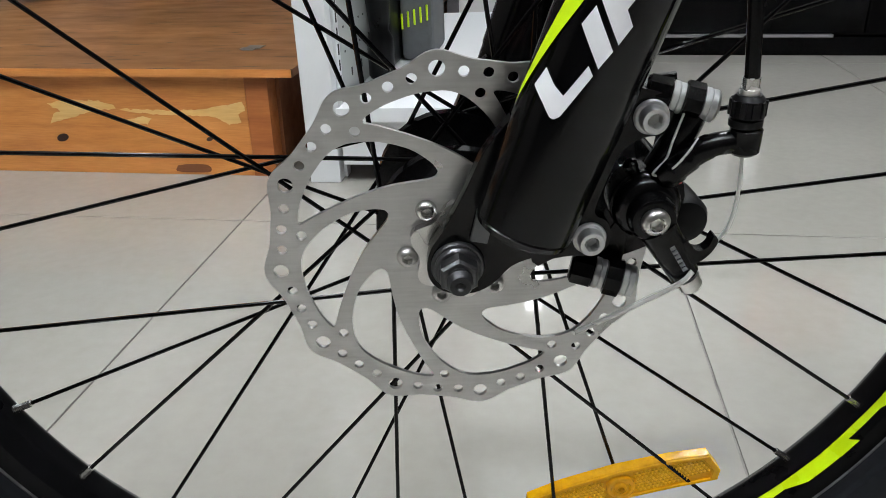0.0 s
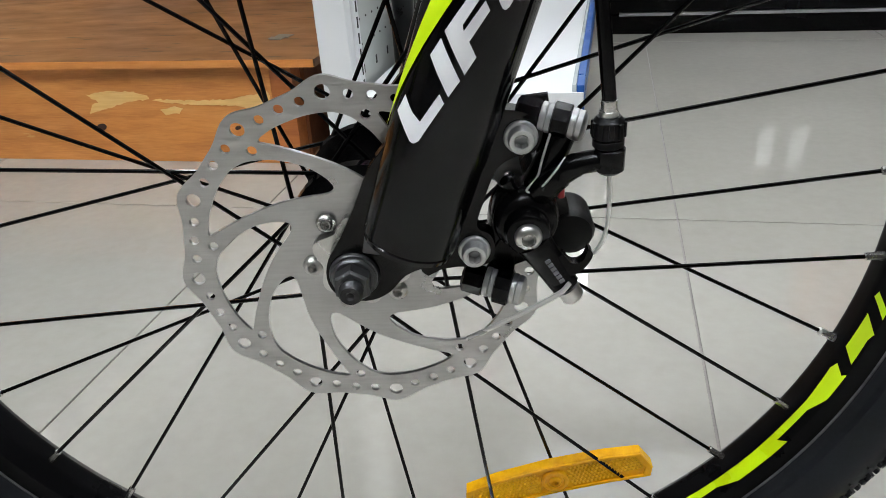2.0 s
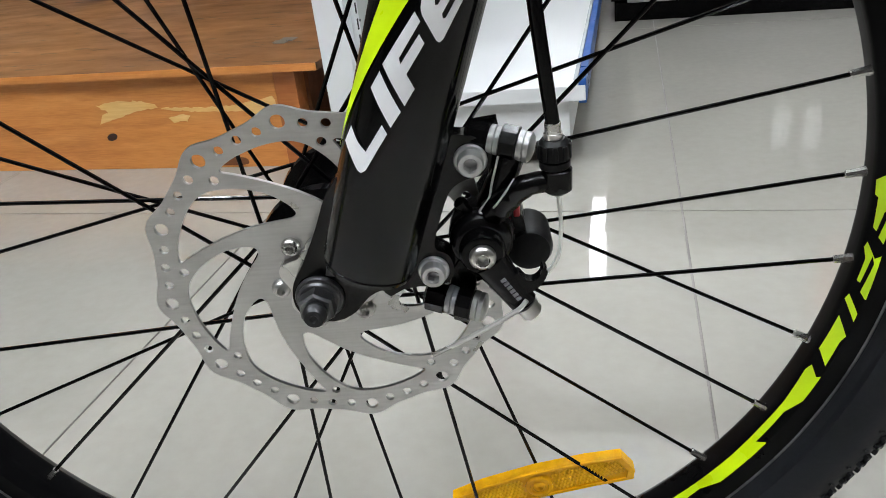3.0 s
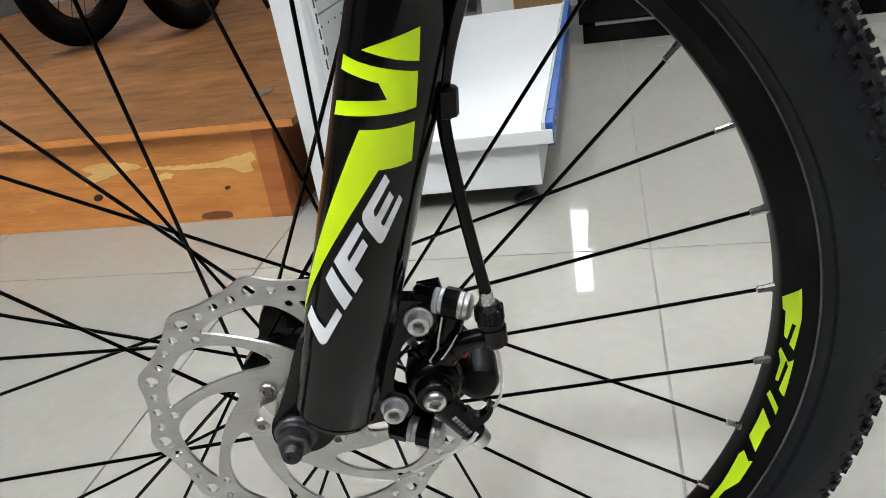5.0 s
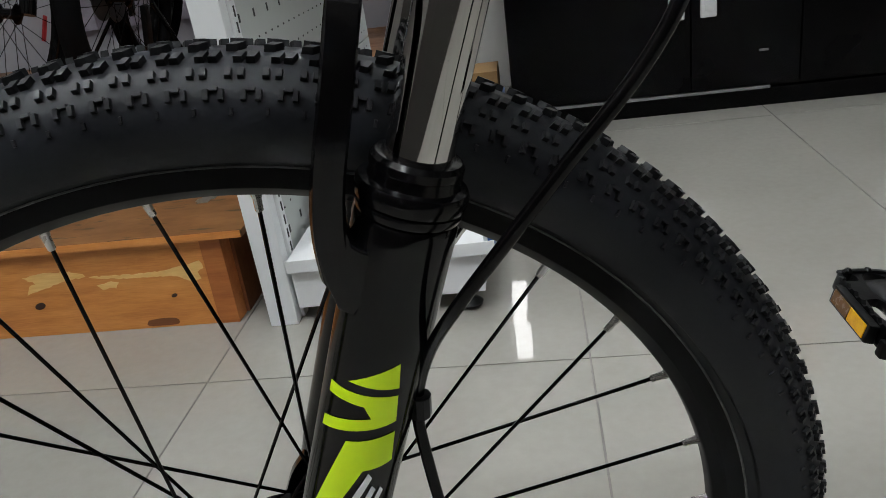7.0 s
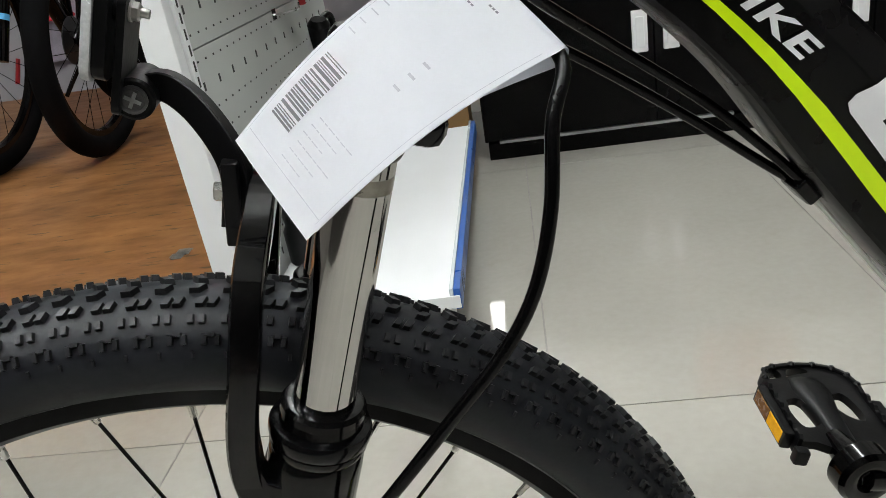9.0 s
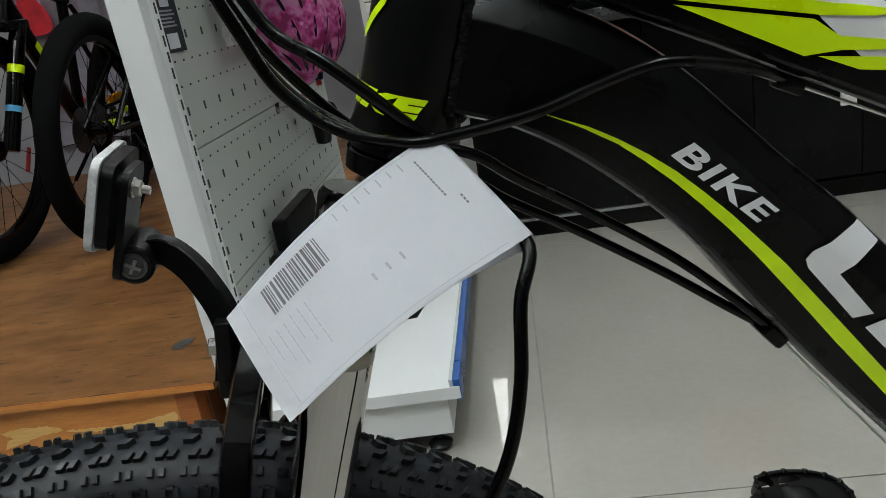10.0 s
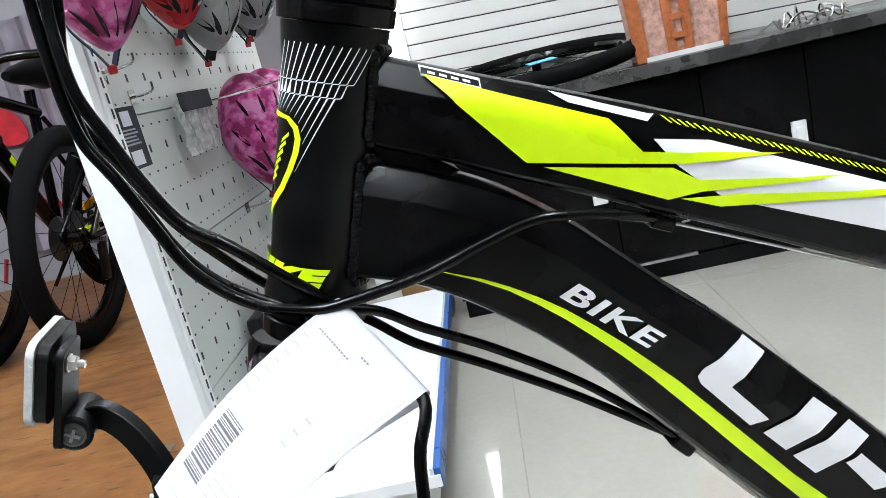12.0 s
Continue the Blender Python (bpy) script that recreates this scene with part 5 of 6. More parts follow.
# ---- cables
T_TOP, T_R, T_L, T_B = Vector((0.1840, -0.0207, 0.4205)), Vector((0.2096, -0.0637, 0.3891)), Vector((0.0983, -0.0474, 0.3733)), Vector((0.1199, -0.0914, 0.3517))
TN = (T_R - T_TOP).cross(T_L - T_TOP).normalized()
if TN.y > 0:
    TN = -TN
LOOP = [T_TOP.lerp(T_R, f) - TN * 0.0042 for f in (1.02, 0.66, 0.33, -0.02)]   # the cable runs inside the tag's fold
CABLES = {
    "front_brake_cable": (0.0026, [(0.0970, -0.0593, 0.0736), (0.0946, -0.0593, 0.0940), (0.0921, -0.0580, 0.1180), (0.0902, -0.0560, 0.1480), (0.0925, -0.0560, 0.1640), (0.1000, -0.0640, 0.1880), (0.1120, -0.0770, 0.2130), (0.1300, -0.0850, 0.2390),
                                   (0.1530, -0.0880, 0.2670), (0.1760, -0.0880, 0.2930), (0.1900, -0.0860, 0.3150), (0.1990, -0.0810, 0.3420), (0.2040, -0.0720, 0.3690), *LOOP, (0.1678, -0.022, 0.4375), (0.1505, -0.02, 0.4551), (0.1349, -0.016, 0.4676), (0.124, -0.012, 0.4876), (0.1161, -0.008, 0.5069), (0.1092, -0.004, 0.5248), (0.1073, 0.0, 0.5411), (0.1069, 0.004, 0.5543), (0.1088, 0.006, 0.569), (0.1120, 0.008, 0.6000)]),
    "rear_brake_cable": (0.0025, [(0.3380, -0.0020, 0.4125), (0.3180, -0.0140, 0.4225), (0.2980, -0.0180, 0.4290), (0.2760, -0.0195, 0.4325), (0.2500, -0.0205, 0.4278), (0.2250, -0.0225, 0.4225), (0.187, -0.024, 0.4196), (0.1739, -0.022, 0.4205), (0.1593, -0.02, 0.4247), (0.1514, -0.018, 0.4285), (0.1413, -0.016, 0.4364), (0.1304, -0.014, 0.45), (0.1218, -0.011, 0.4705), (0.1138, -0.008, 0.4903), (0.1057, -0.004, 0.5059), (0.1024, 0.0, 0.5219), (0.1013, 0.004, 0.5389), (0.1011, 0.006, 0.5511), (0.1013, 0.008, 0.5642), (0.1030, 0.010, 0.6000)]),
    "gear_cable": (0.0024, [(0.3340, 0.0010, 0.2930), (0.3160, 0.0030, 0.3120), (0.2880, 0.0050, 0.3385), (0.2500, 0.0040, 0.3685), (0.2200, -0.0060, 0.3920), (0.2010, -0.0110, 0.4080), (0.1766, -0.014, 0.4167), (0.1631, -0.013, 0.4217), (0.1411, -0.01, 0.4377), (0.1278, -0.007, 0.4552), (0.1189, -0.003, 0.4757), (0.1069, 0.001, 0.4995), (0.1033, 0.005, 0.5209), (0.1061, 0.008, 0.5433), (0.1106, 0.01, 0.5622), (0.1160, 0.012, 0.6000)]),
}
for nm, (r, pts) in CABLES.items():
    part(nm, sweep(bmesh.new(), smooth_path(pts, 6), r, 12), CABLE_BLACK, bicycle, "black cable sheath")
part("gear_cable", sweep(bmesh.new(), smooth_path([(0.3345, 0.0080, 0.2900), (0.3150, 0.0100, 0.3050), (0.2850, 0.0110, 0.3290), (0.2450, 0.0090, 0.3590), (0.2150, 0.0070, 0.3800), (0.1934, 0.015, 0.3971), (0.1728, 0.03, 0.4017), (0.1539, 0.03, 0.4191), (0.1379, 0.025, 0.4398), (0.1235, 0.018, 0.4636), (0.1113, 0.012, 0.494), (0.103, 0.01, 0.5123), (0.1006, 0.01, 0.5272), (0.1001, 0.012, 0.5445), (0.1017, 0.014, 0.5599), (0.1040, 0.016, 0.6000)], 6), 0.0024, 12), CABLE_BLACK, bicycle, "black cable sheath")
part("cable_clip", lathe(bmesh.new(), (0.0918, -0.0560, 0.1560), (0.1, -0.02, 1), [(-0.0055, 0.0040), (-0.0050, 0.0050), (0.0050, 0.0050), (0.0055, 0.0040)], 10), PLASTIC_BLACK, bicycle, "black plastic cable clip")
part("cable_clip_foot", box(bmesh.new(), 0.0790, 0.0900, -0.0570, -0.0520, 0.1525, 0.1600, 0.001), PLASTIC_BLACK, bicycle)
part("cable_stop", box(bmesh.new(), 0.3280, 0.3420, -0.0030, 0.0130, 0.2840, 0.2925, 0.002, Matrix.Translation((0.335, 0.005, 0.289)) @ Matrix.Rotation(radians(50), 4, "Y") @ Matrix.Translation((-0.335, -0.005, -0.288))), BLACK_ANODISED, bicycle, "black cable stop under the down tube")
for dy in (0.0008, 0.0088):
    part("gear_wire", sweep(bmesh.new(), [(0.3350, dy, 0.2905), (0.3790, dy, 0.2335), (0.4300, dy, 0.1690), (0.5000, dy, 0.083)], 0.0007, 8), WIRE, bicycle, "bare gear wire")
part("cable_stop", box(bmesh.new(), 0.3330, 0.3450, -0.0060, 0.0030, 0.4072, 0.4140, 0.0012, Matrix.Translation((0.339, 0, 0.41)) @ Matrix.Rotation(radians(27), 4, "Y") @ Matrix.Translation((-0.339, 0, -0.41))), BLACK_ANODISED, bicycle, "black cable stop under the top tube")
part("brake_wire", sweep(bmesh.new(), [(0.3440, -0.0020, 0.4090), (0.4480, -0.0020, 0.3570), (0.5600, -0.0020, 0.3000)], 0.0008, 8), WIRE, bicycle, "bare brake wire")

# ---- front reflector on its bracket
REFL_UP = Vector((0.367, 0, 0.930)).normalized()
REFL_W = Vector((0.03, 1, 0))
REFL_W = (REFL_W - REFL_UP * REFL_W.dot(REFL_UP)).normalized()
REFL_BACK = REFL_UP.cross(REFL_W) * -1.0
MR = Matrix((REFL_W, REFL_BACK, REFL_UP)).transposed().to_4x4()
MR.translation = Vector((0.0442, 0.0, 0.4105))


def rounded_rect(x0, x1, z0, z1, rad):
    out = []
    for cx, cz, a0 in ((x1 - rad, z1 - rad, 0), (x0 + rad, z1 - rad, 90), (x0 + rad, z0 + rad, 180), (x1 - rad, z0 + rad, 270)):
        out += [(cx + rad * math.cos(radians(a0 + 18 * k)), cz + rad * math.sin(radians(a0 + 18 * k))) for k in range(6)]
    return out


def refl_slab(x0, x1, z0, z1, rad, d0, d1):
    bm = plate([rounded_rect(x0, x1, z0, z1, rad)], d0, d1, 0.0008)
    bmesh.ops.transform(bm, matrix=MR, verts=bm.verts)
    return bm


reflector = part("front_reflector", refl_slab(0.0, 0.0440, -0.0207, 0.0205, 0.0075, 0.0, 0.0036), CLEAR_LENS, bicycle, "clear front reflector in a black housing")
part("housing", refl_slab(0.0015, 0.0425, -0.0195, 0.0190, 0.0070, 0.0038, 0.0090), PLASTIC_BLACK, reflector)
part("stem", refl_slab(0.0050, 0.0300, -0.0330, 0.0165, 0.0050, 0.0112, 0.0145), PLASTIC_BLACK, reflector)
part("spacer", lathe(bmesh.new(), MR @ Vector((0.0125, 0.0088, 0.0087)), REFL_BACK, [(0, 0.0050), (0.0026, 0.0050)], 16), PLASTIC_BLACK, reflector)
b = bmesh.new()
lathe(b, MR @ Vector((0.0125, 0.0146, 0.0087)), REFL_BACK, [(0, 0.0044), (0.0008, 0.0044)], 20)
hexagon(b, MR @ Vector((0.0125, 0.0154, 0.0087)), REFL_BACK, 0.0030, 0.0038, 0.0006)
lathe(b, MR @ Vector((0.0125, 0.0184, 0.0087)), REFL_BACK, [(0, 0.0019), (0.0034, 0.0019)], 12)
part("nut", b, BOLT, reflector, "silver nut and bolt")
knuckle = bmesh.new()
lathe(knuckle, (0.0523, 0.0090, 0.3798), (0, 1, 0), [(0, 0.0075), (0.001, 0.0088), (0.026, 0.0088), (0.027, 0.0075)], 28)
arm_path = smooth_path([(0.0523, 0.021, 0.3800), (0.0630, 0.021, 0.3806), (0.0725, 0.018, 0.3720), (0.0800, 0.013, 0.3595), (0.0840, 0.009, 0.3480), (0.0838, 0.008, 0.3370), (0.0800, 0.002, 0.3200)], 6)
sec = [(-1, -0.5), (-0.9, -0.62), (0.9, -0.62), (1, -0.5), (1, 0.5), (0.9, 0.62), (-0.9, 0.62), (-1, 0.5)]
sweep(knuckle, arm_path, 0.0062, 8, True, sec)
part("bracket", knuckle, PLASTIC_BLACK, reflector, "black plastic bracket arm")
part("hinge_screw", lathe(bmesh.new(), (0.0523, 0.0088, 0.3798), LEFT, [(0, 0.0060), (0.0005, 0.0060), (0.0007, 0.0048), (0.0002, 0.0044)], 20), BLACK_STEEL, reflector)
part("hinge_cross", box(box(bmesh.new(), -0.0034, 0.0034, 0.0074, 0.0081, -0.0007, 0.0007, 0, Matrix.Translation((0.0523, 0, 0.3798)) @ Matrix.Rotation(0.6, 4, "Y")), -0.0007, 0.0007, 0.0074, 0.0081, -0.0034, 0.0034, 0, Matrix.Translation((0.0523, 0, 0.3798)) @ Matrix.Rotation(0.6, 4, "Y")), CLIP_GREY, reflector)
part("bracket_foot", box(bmesh.new(), -0.0036, 0.0036, -0.009, 0.009, -0.0190, 0.0190, 0.0012, Matrix.Translation((0.0805, 0.008, 0.3310)) @ Matrix.Rotation(radians(10), 4, "Y")), PLASTIC_BLACK, reflector)
b = bmesh.new()
hexagon(b, (0.0768, 0.009, 0.3345), (-0.97, 0, 0.20), 0.0040, 0.0045, 0.0006)
part("bracket_bolt", b, BOLT, reflector, "silver hexagon bolt")

# ---- right crank and pedal
PED = Vector((0.455, 0.147, 0.002))
tilt = Matrix.Translation(PED) @ Matrix.Rotation(radians(16), 4, "Y") @ Matrix.Rotation(radians(-8), 4, "Z")

def pedal_plate(polys, z0, z1, bevel=0.0):
    """A flat plate of the pedal, from outlines across and along its spindle in millimetres."""
    bm = plate([[(x / 1000, y / 1000) for x, y in p] for p in polys], z0, z1, bevel)
    for v in bm.verts:
        v.co = tilt @ Vector((v.co.x, v.co.z, v.co.y))
    bmesh.ops.recalc_face_normals(bm, faces=bm.faces)
    return bm


def oval(points, per=4):
    return [(p.x, p.y) for p in smooth_path([(x, y, 0) for x, y in points + points[:1]], per)[:-1]]


body = [(-36, -35), (-37, 44), (-34, 55), (-24, 64), (0, 73), (24, 76), (40, 70), (46, 56), (46, -22), (40, -34), (22, -32), (13, -40), (10, -52), (-10, -52), (-14, -38), (-24, -34)]
holes = [oval([(-29, 18), (-17, 22), (-10, 5), (-11, -9), (-26, -16), (-31, 0)]), oval([(13, 33), (27, 38), (33, 20), (31, 3), (19, 6), (12, 18)]),
         oval([(-33, 47), (-32, 57), (-21, 63), (-20, 52)]), oval([(-15, 54), (-10, 66), (4, 71), (9, 66), (-3, 60)])]
pedal_ob = part("pedal", pedal_plate([body] + holes, -0.0035, 0.0035, 0.0008), PLASTIC_BLACK, bicycle, "black plastic cage pedal with amber reflectors")
spine = lathe(bmesh.new(), (0, -0.056, 0), (0, 1, 0), [(0, 0.0075), (0.002, 0.0095), (0.014, 0.0100), (0.034, 0.0108), (0.064, 0.0125), (0.092, 0.0145), (0.106, 0.0120), (0.112, 0.0060)], 20)
for v in spine.verts:
    v.co.x *= 1.0 + 9.0 * max(0.0, v.co.y - 0.006)
    v.co.z *= 0.70
bmesh.ops.transform(spine, matrix=tilt, verts=spine.verts)
part("spindle_housing", spine, PLASTIC_BLACK, pedal_ob)
for sgn, x_ in ((-1, -0.0385), (1, 0.0455)):
    outl = [(-0.036, -0.0085), (0.042, -0.0085)] + [(0.042 - 0.078 * k / 24, 0.0060 + (0.0025 if (k // 2) % 2 else 0.0)) for k in range(25)]
    side = plate([outl], -0.0016, 0.0016)
    for v in side.verts:
        v.co = (v.co.y + x_, v.co.x, v.co.z)
    bmesh.ops.recalc_face_normals(side, faces=side.faces)
    bmesh.ops.transform(side, matrix=tilt, verts=side.verts)
    part("cage_side", side, PLASTIC_BLACK, pedal_ob)
for y_, z_ in ((-0.041, -0.004), (0.036, -0.002)):
    part("reflector_clip", box(bmesh.new(), -0.0440, -0.0330, y_ - 0.006, y_ + 0.003, z_ - 0.007, z_ + 0.006, 0.002, tilt), PLASTIC_BLACK, pedal_ob)
rim_path = smooth_path([(-0.0380, 0.040, 0), (-0.0350, 0.055, 0), (-0.0240, 0.0645, 0), (0, 0.0735, 0), (0.024, 0.0765, 0), (0.0405, 0.0705, 0), (0.0465, 0.056, 0), (0.0455, 0.040, 0)], 6)
cage = sweep(bmesh.new(), rim_path, 0.0060, 4, True, [(-1, -0.30), (1, -0.30), (1, 0.30), (-1, 0.30)])
bmesh.ops.transform(cage, matrix=tilt, verts=cage.verts)
part("cage_rim", cage, PLASTIC_BLACK, pedal_ob)
for k in range(2, len(rim_path) - 1, 5):
    x_, y_ = rim_path[k][0], rim_path[k][1]
    part("cage_tooth", lathe(bmesh.new(), tilt @ Vector((x_, y_, 0.0050)), tilt.to_3x3() @ Vector((0, 0, 1)), [(0, 0.0036), (0.0018, 0.0028), (0.0026, 0.0016)], 6), PLASTIC_BLACK, pedal_ob)
for sgn, x_ in ((-1, -0.0450), (1, 0.0520)):
    housing = part("reflector_housing", box(bmesh.new(), x_ - 0.0042, x_ + 0.0042, -0.031, 0.031, -0.0085, 0.0062, 0.0014, tilt), PLASTIC_BLACK, pedal_ob)
    # bright and dull halves paint the light that one amber lens catches
    for y0, y1, lens in ((-0.0275, -0.0010, AMBER), (-0.0002, 0.0275, AMBER_DULL)):
        x0, x1 = sorted((x_ + sgn * 0.0030, x_ + sgn * 0.0048))
        part("lens", box(bmesh.new(), x0, x1, y0, y1, -0.0066, 0.0044, 0.0006, tilt), lens, housing, "half of an amber pedal reflector lens, its catch of light painted in")
crank = bmesh.new()
BOSS = PED + Vector((-0.0080, -0.070, 0.0030))
lathe(crank, BOSS, (0, 1, 0), [(0.006, 0.0005), (0.006, 0.0095), (0.0010, 0.0105), (0.0004, 0.0125), (0.0000, 0.0150), (0.0012, 0.0195), (0.005, 0.0225), (0.019, 0.0225), (0.022, 0.014), (0.050, 0.008)], 36)
hexagon(crank, BOSS + Vector((0, 0.0062, 0)), (0, -1, 0), 0.003, 0.0070, 0.0008)
sweep(crank, [BOSS + Vector((0, 0.011, 0)), Vector((0.57, 0.085, -0.020))], [0.014, 0.015], 12)
part("crank_arm", crank, BLACK_PAINT, bicycle, "black crank arm")
part("bottom_bracket", lathe(bmesh.new(), (0.585, -0.04, 0.01), (0, 1, 0), [(0, 0.021), (0.135, 0.021)], 28), BLACK_PAINT, bicycle)

# ---------------------------------------------------------------- folded price tag on the brake cable
def tag_at(a, b, off=0.0):
    """A point of the tag: a from the fold to the free end, b across."""
    p = T_TOP.lerp(T_L, a).lerp(T_R.lerp(T_B, a), b)
    bow = 0.0085 * math.sin(math.pi * a) + 0.0015 * math.sin(math.pi * b)
    return p + TN * (bow + off)


tag_bm = bmesh.new()
NA, NB = 26, 12
rows_v = []
fold = []
for i in range(9):
    a = math.pi * i / 8
    fold.append([tag_at(0, b / NB) + (T_TOP - T_L).normalized() * 0.0042 * math.sin(a) + TN * (-0.0042 * (1 - math.cos(a))) for b in range(NB + 1)])
front = [[tag_at(a / NA, b / NB) for b in range(NB + 1)] for a in range(NA, 0, -1)]
rear = [[tag_at(a / NA * 0.96, b / NB) + TN * (-0.0084 + 0.0078 * min(1.0, a / NA * 3.2)) for b in range(NB + 1)] for a in range(1, NA + 1)]
for row in front + fold + rear:
    rows_v.append([tag_bm.verts.new(p) for p in row])
for r0, r1 in zip(rows_v, rows_v[1:]):
    for i in range(NB):
        tag_bm.faces.new((r0[i], r0[i + 1], r1[i + 1], r1[i]))
bmesh.ops.solidify(tag_bm, geom=tag_bm.faces[:], thickness=0.00022)
tag = solid("price_tag", tag_bm, PAPER, BIKE, "folded white paper price tag with a barcode, looped over a cable", "price tag")


def printed(name, quads, material, label=""):
    bm = bmesh.new()
    for a0, a1, b0, b1 in quads:
        n = max(1, int(abs(a1 - a0) / 0.04), int(abs(b1 - b0) / 0.08))
        along_a = abs(a1 - a0) / 0.04 > abs(b1 - b0) / 0.08
        for k in range(n):
            f0, f1 = k / n, (k + 1) / n
            if along_a:
                aa, bb = (a0 + (a1 - a0) * f0, a0 + (a1 - a0) * f1), (b0, b1)
            else:
                aa, bb = (a0, a1), (b0 + (b1 - b0) * f0, b0 + (b1 - b0) * f1)
            bm.faces.new([bm.verts.new(tag_at(a, b, 0.00045)) for a, b in ((aa[0], bb[0]), (aa[1], bb[0]), (aa[1], bb[1]), (aa[0], bb[1]))])
    return part(name, bm, material, tag, label)


rng = random.Random(4)
bars, a = [], 0.57
while a < 0.84:
    w_ = rng.choice((0.004, 0.004, 0.008, 0.012))
    bars.append((a, a + w_, 0.10, 0.34))
    a += w_ + rng.choice((0.004, 0.005, 0.009))
for bar in bars:
    printed("barcode_bar", [bar], PRINT)
faint = [(0.93, 0.933, 0.04, 0.96), (0.05, 0.95, 0.03, 0.034), (0.05, 0.95, 0.965, 0.968)]
for k in range(6):
    b0 = 0.42 + 0.01 * (k % 3)
    for w_ in (0.05, 0.03, 0.07, 0.04, 0.05, 0.06)[: 4 + k % 3]:
        faint.append((0.90 - 0.034 * k, 0.896 - 0.034 * k, b0, b0 + w_))
        b0 += w_ + 0.012
for k in range(7):
    faint.append((0.16 + 0.05 * k, 0.165 + 0.05 * k, 0.06, 0.14 - 0.01 * (k % 2)))
for k in range(3):
    faint.append((0.36 + 0.06 * k, 0.37 + 0.06 * k, 0.62, 0.68))
tagged(printed("faint_print", faint, PRINT_FAINT, "faint printed lines"), kind="stuff")
text_bars = []
for k in range(12):
    text_bars.append((0.102, 0.109, 0.12 + 0.030 * k, 0.12 + 0.030 * k + 0.022))
for k in range(3):
    text_bars.append((0.057, 0.065, 0.52 + 0.03 * k, 0.542 + 0.03 * k))
tagged(printed("small_print", text_bars, PRINT_MID, "small grey printed bars"), kind="stuff")

# ---------------------------------------------------------------- things on the pegboard and shelf
PEG = GON                       # the gondola's own frame


SLITS = [(x, y, ln, 0.0030, -math.atan2(y, 0.125 - x)) for x, ln, ys in ((0.066, 0.026, (-0.040, -0.018, 0.004, 0.026, 0.045)), (0.010, 0.022, (-0.054, -0.022, 0.018, 0.050)), (-0.045, 0.020, (-0.036, 0.0, 0.036))) for y in ys]
RIBS = [(x, y, 0.036, 0.0056, -0.9 * y / 0.06 * (1 if x > 0 else -0.4)) for y in (-0.052, -0.027, 0.0, 0.027, 0.052) for x in (-0.042, 0.044)]


def helmet(name, u, v, z, face, shell, label, straps=NAVY_STRAP, size=1.0, vents=SLITS, wide=0.008):
    """A child's helmet hung by its straps: vented shell, dark liner, straps."""
    ez = Vector(face).normalized()
    ex = (Vector((0, 0, -1)) - ez * -ez.z).normalized()
    turn = Matrix((ex, ez.cross(ex), ez)).transposed().to_4x4()
    h = thing(name, PEG @ pose(u, v, z) @ turn, label, "helmet", "helmets on the pegboard")
    A, B, C = 0.118 * size, 0.074 * size, 0.082 * size

    def narrow(x):
        return 1.0 - 0.32 * max(0.0, min(1.0, x / A)) ** 1.5

    def on_shell(ph, a, out=0.0):
        """A point of the shell, ph down from its crown and a round it."""
        x = (A + out) * math.sin(ph) * math.cos(a)
        return Vector((x, (B + out) * narrow(x) * math.sin(ph) * math.sin(a), (C + out) * math.cos(ph)))

    bm = bmesh.new()
    NU, NV = 40, 18
    verts = [[bm.verts.new(on_shell(math.pi * 0.56 * j / NV, 2 * math.pi * i / NU, 0.0012 * math.cos(10 * math.pi * i / NU))) for i in range(NU)] for j in range(1, NV + 1)]
    top = bm.verts.new((0, 0, C))
    for i in range(NU):
        k = (i + 1) % NU
        bm.faces.new((top, verts[0][i], verts[0][k]))
        for j in range(NV - 1):
            bm.faces.new((verts[j][i], verts[j + 1][i], verts[j + 1][k], verts[j][k]))
    bmesh.ops.solidify(bm, geom=bm.faces[:], thickness=0.006)
    shell_ob = part("shell", bm, shell, h)
    # slender slanting vents, in rows that run from front to back
    for x0, y0, ln, wd, sl in vents:
        bv = bmesh.new()
        ring = []
        for i in range(12):
            w_ = 2 * math.pi * i / 12
            px, py = ln * math.cos(w_), wd * math.sin(w_) * (1 + 0.4 * math.cos(w_))
            x, y = (x0 + px * math.cos(sl) - py * math.sin(sl)) * size, (y0 + px * math.sin(sl) + py * math.cos(sl)) * size
            y *= narrow(x)
            zz = max(0.03, 1 - (x / A) ** 2 - (y / (B * narrow(x))) ** 2)
            ring.append(bv.verts.new(Vector((x, y, C * math.sqrt(zz))) * 1.018))
        bv.faces.new(ring)
        part("vent", bv, PLASTIC_BLACK, shell_ob)
    inner = bmesh.new()
    bmesh.ops.create_uvsphere(inner, u_segments=24, v_segments=12, radius=1.0)
    for v in inner.verts:
        v.co = (v.co.x * 0.094 * size, v.co.y * 0.066 * size * narrow(v.co.x * 0.094 * size), max(-0.025, v.co.z * 0.074) * size)
    part("liner", inner, PLASTIC_BLACK, h)
    for sx in (-1, 1):
        st = sweep(bmesh.new(), smooth_path([(0.03 * size, sx * 0.06 * size, -0.01), (0.08, sx * 0.045, -0.03), (0.12, sx * 0.018, -0.035), (0.145, 0.004 * sx, -0.03)], 5), wide, 8, True, [(-1, -0.15), (1, -0.15), (1, 0.15), (-1, 0.15)])
        part("strap", st, straps, h)
    part("buckle", box(bmesh.new(), 0.143, 0.158, -0.0075, 0.0075, -0.036, -0.028, 0.003), RED, h, "red strap end")
    return h


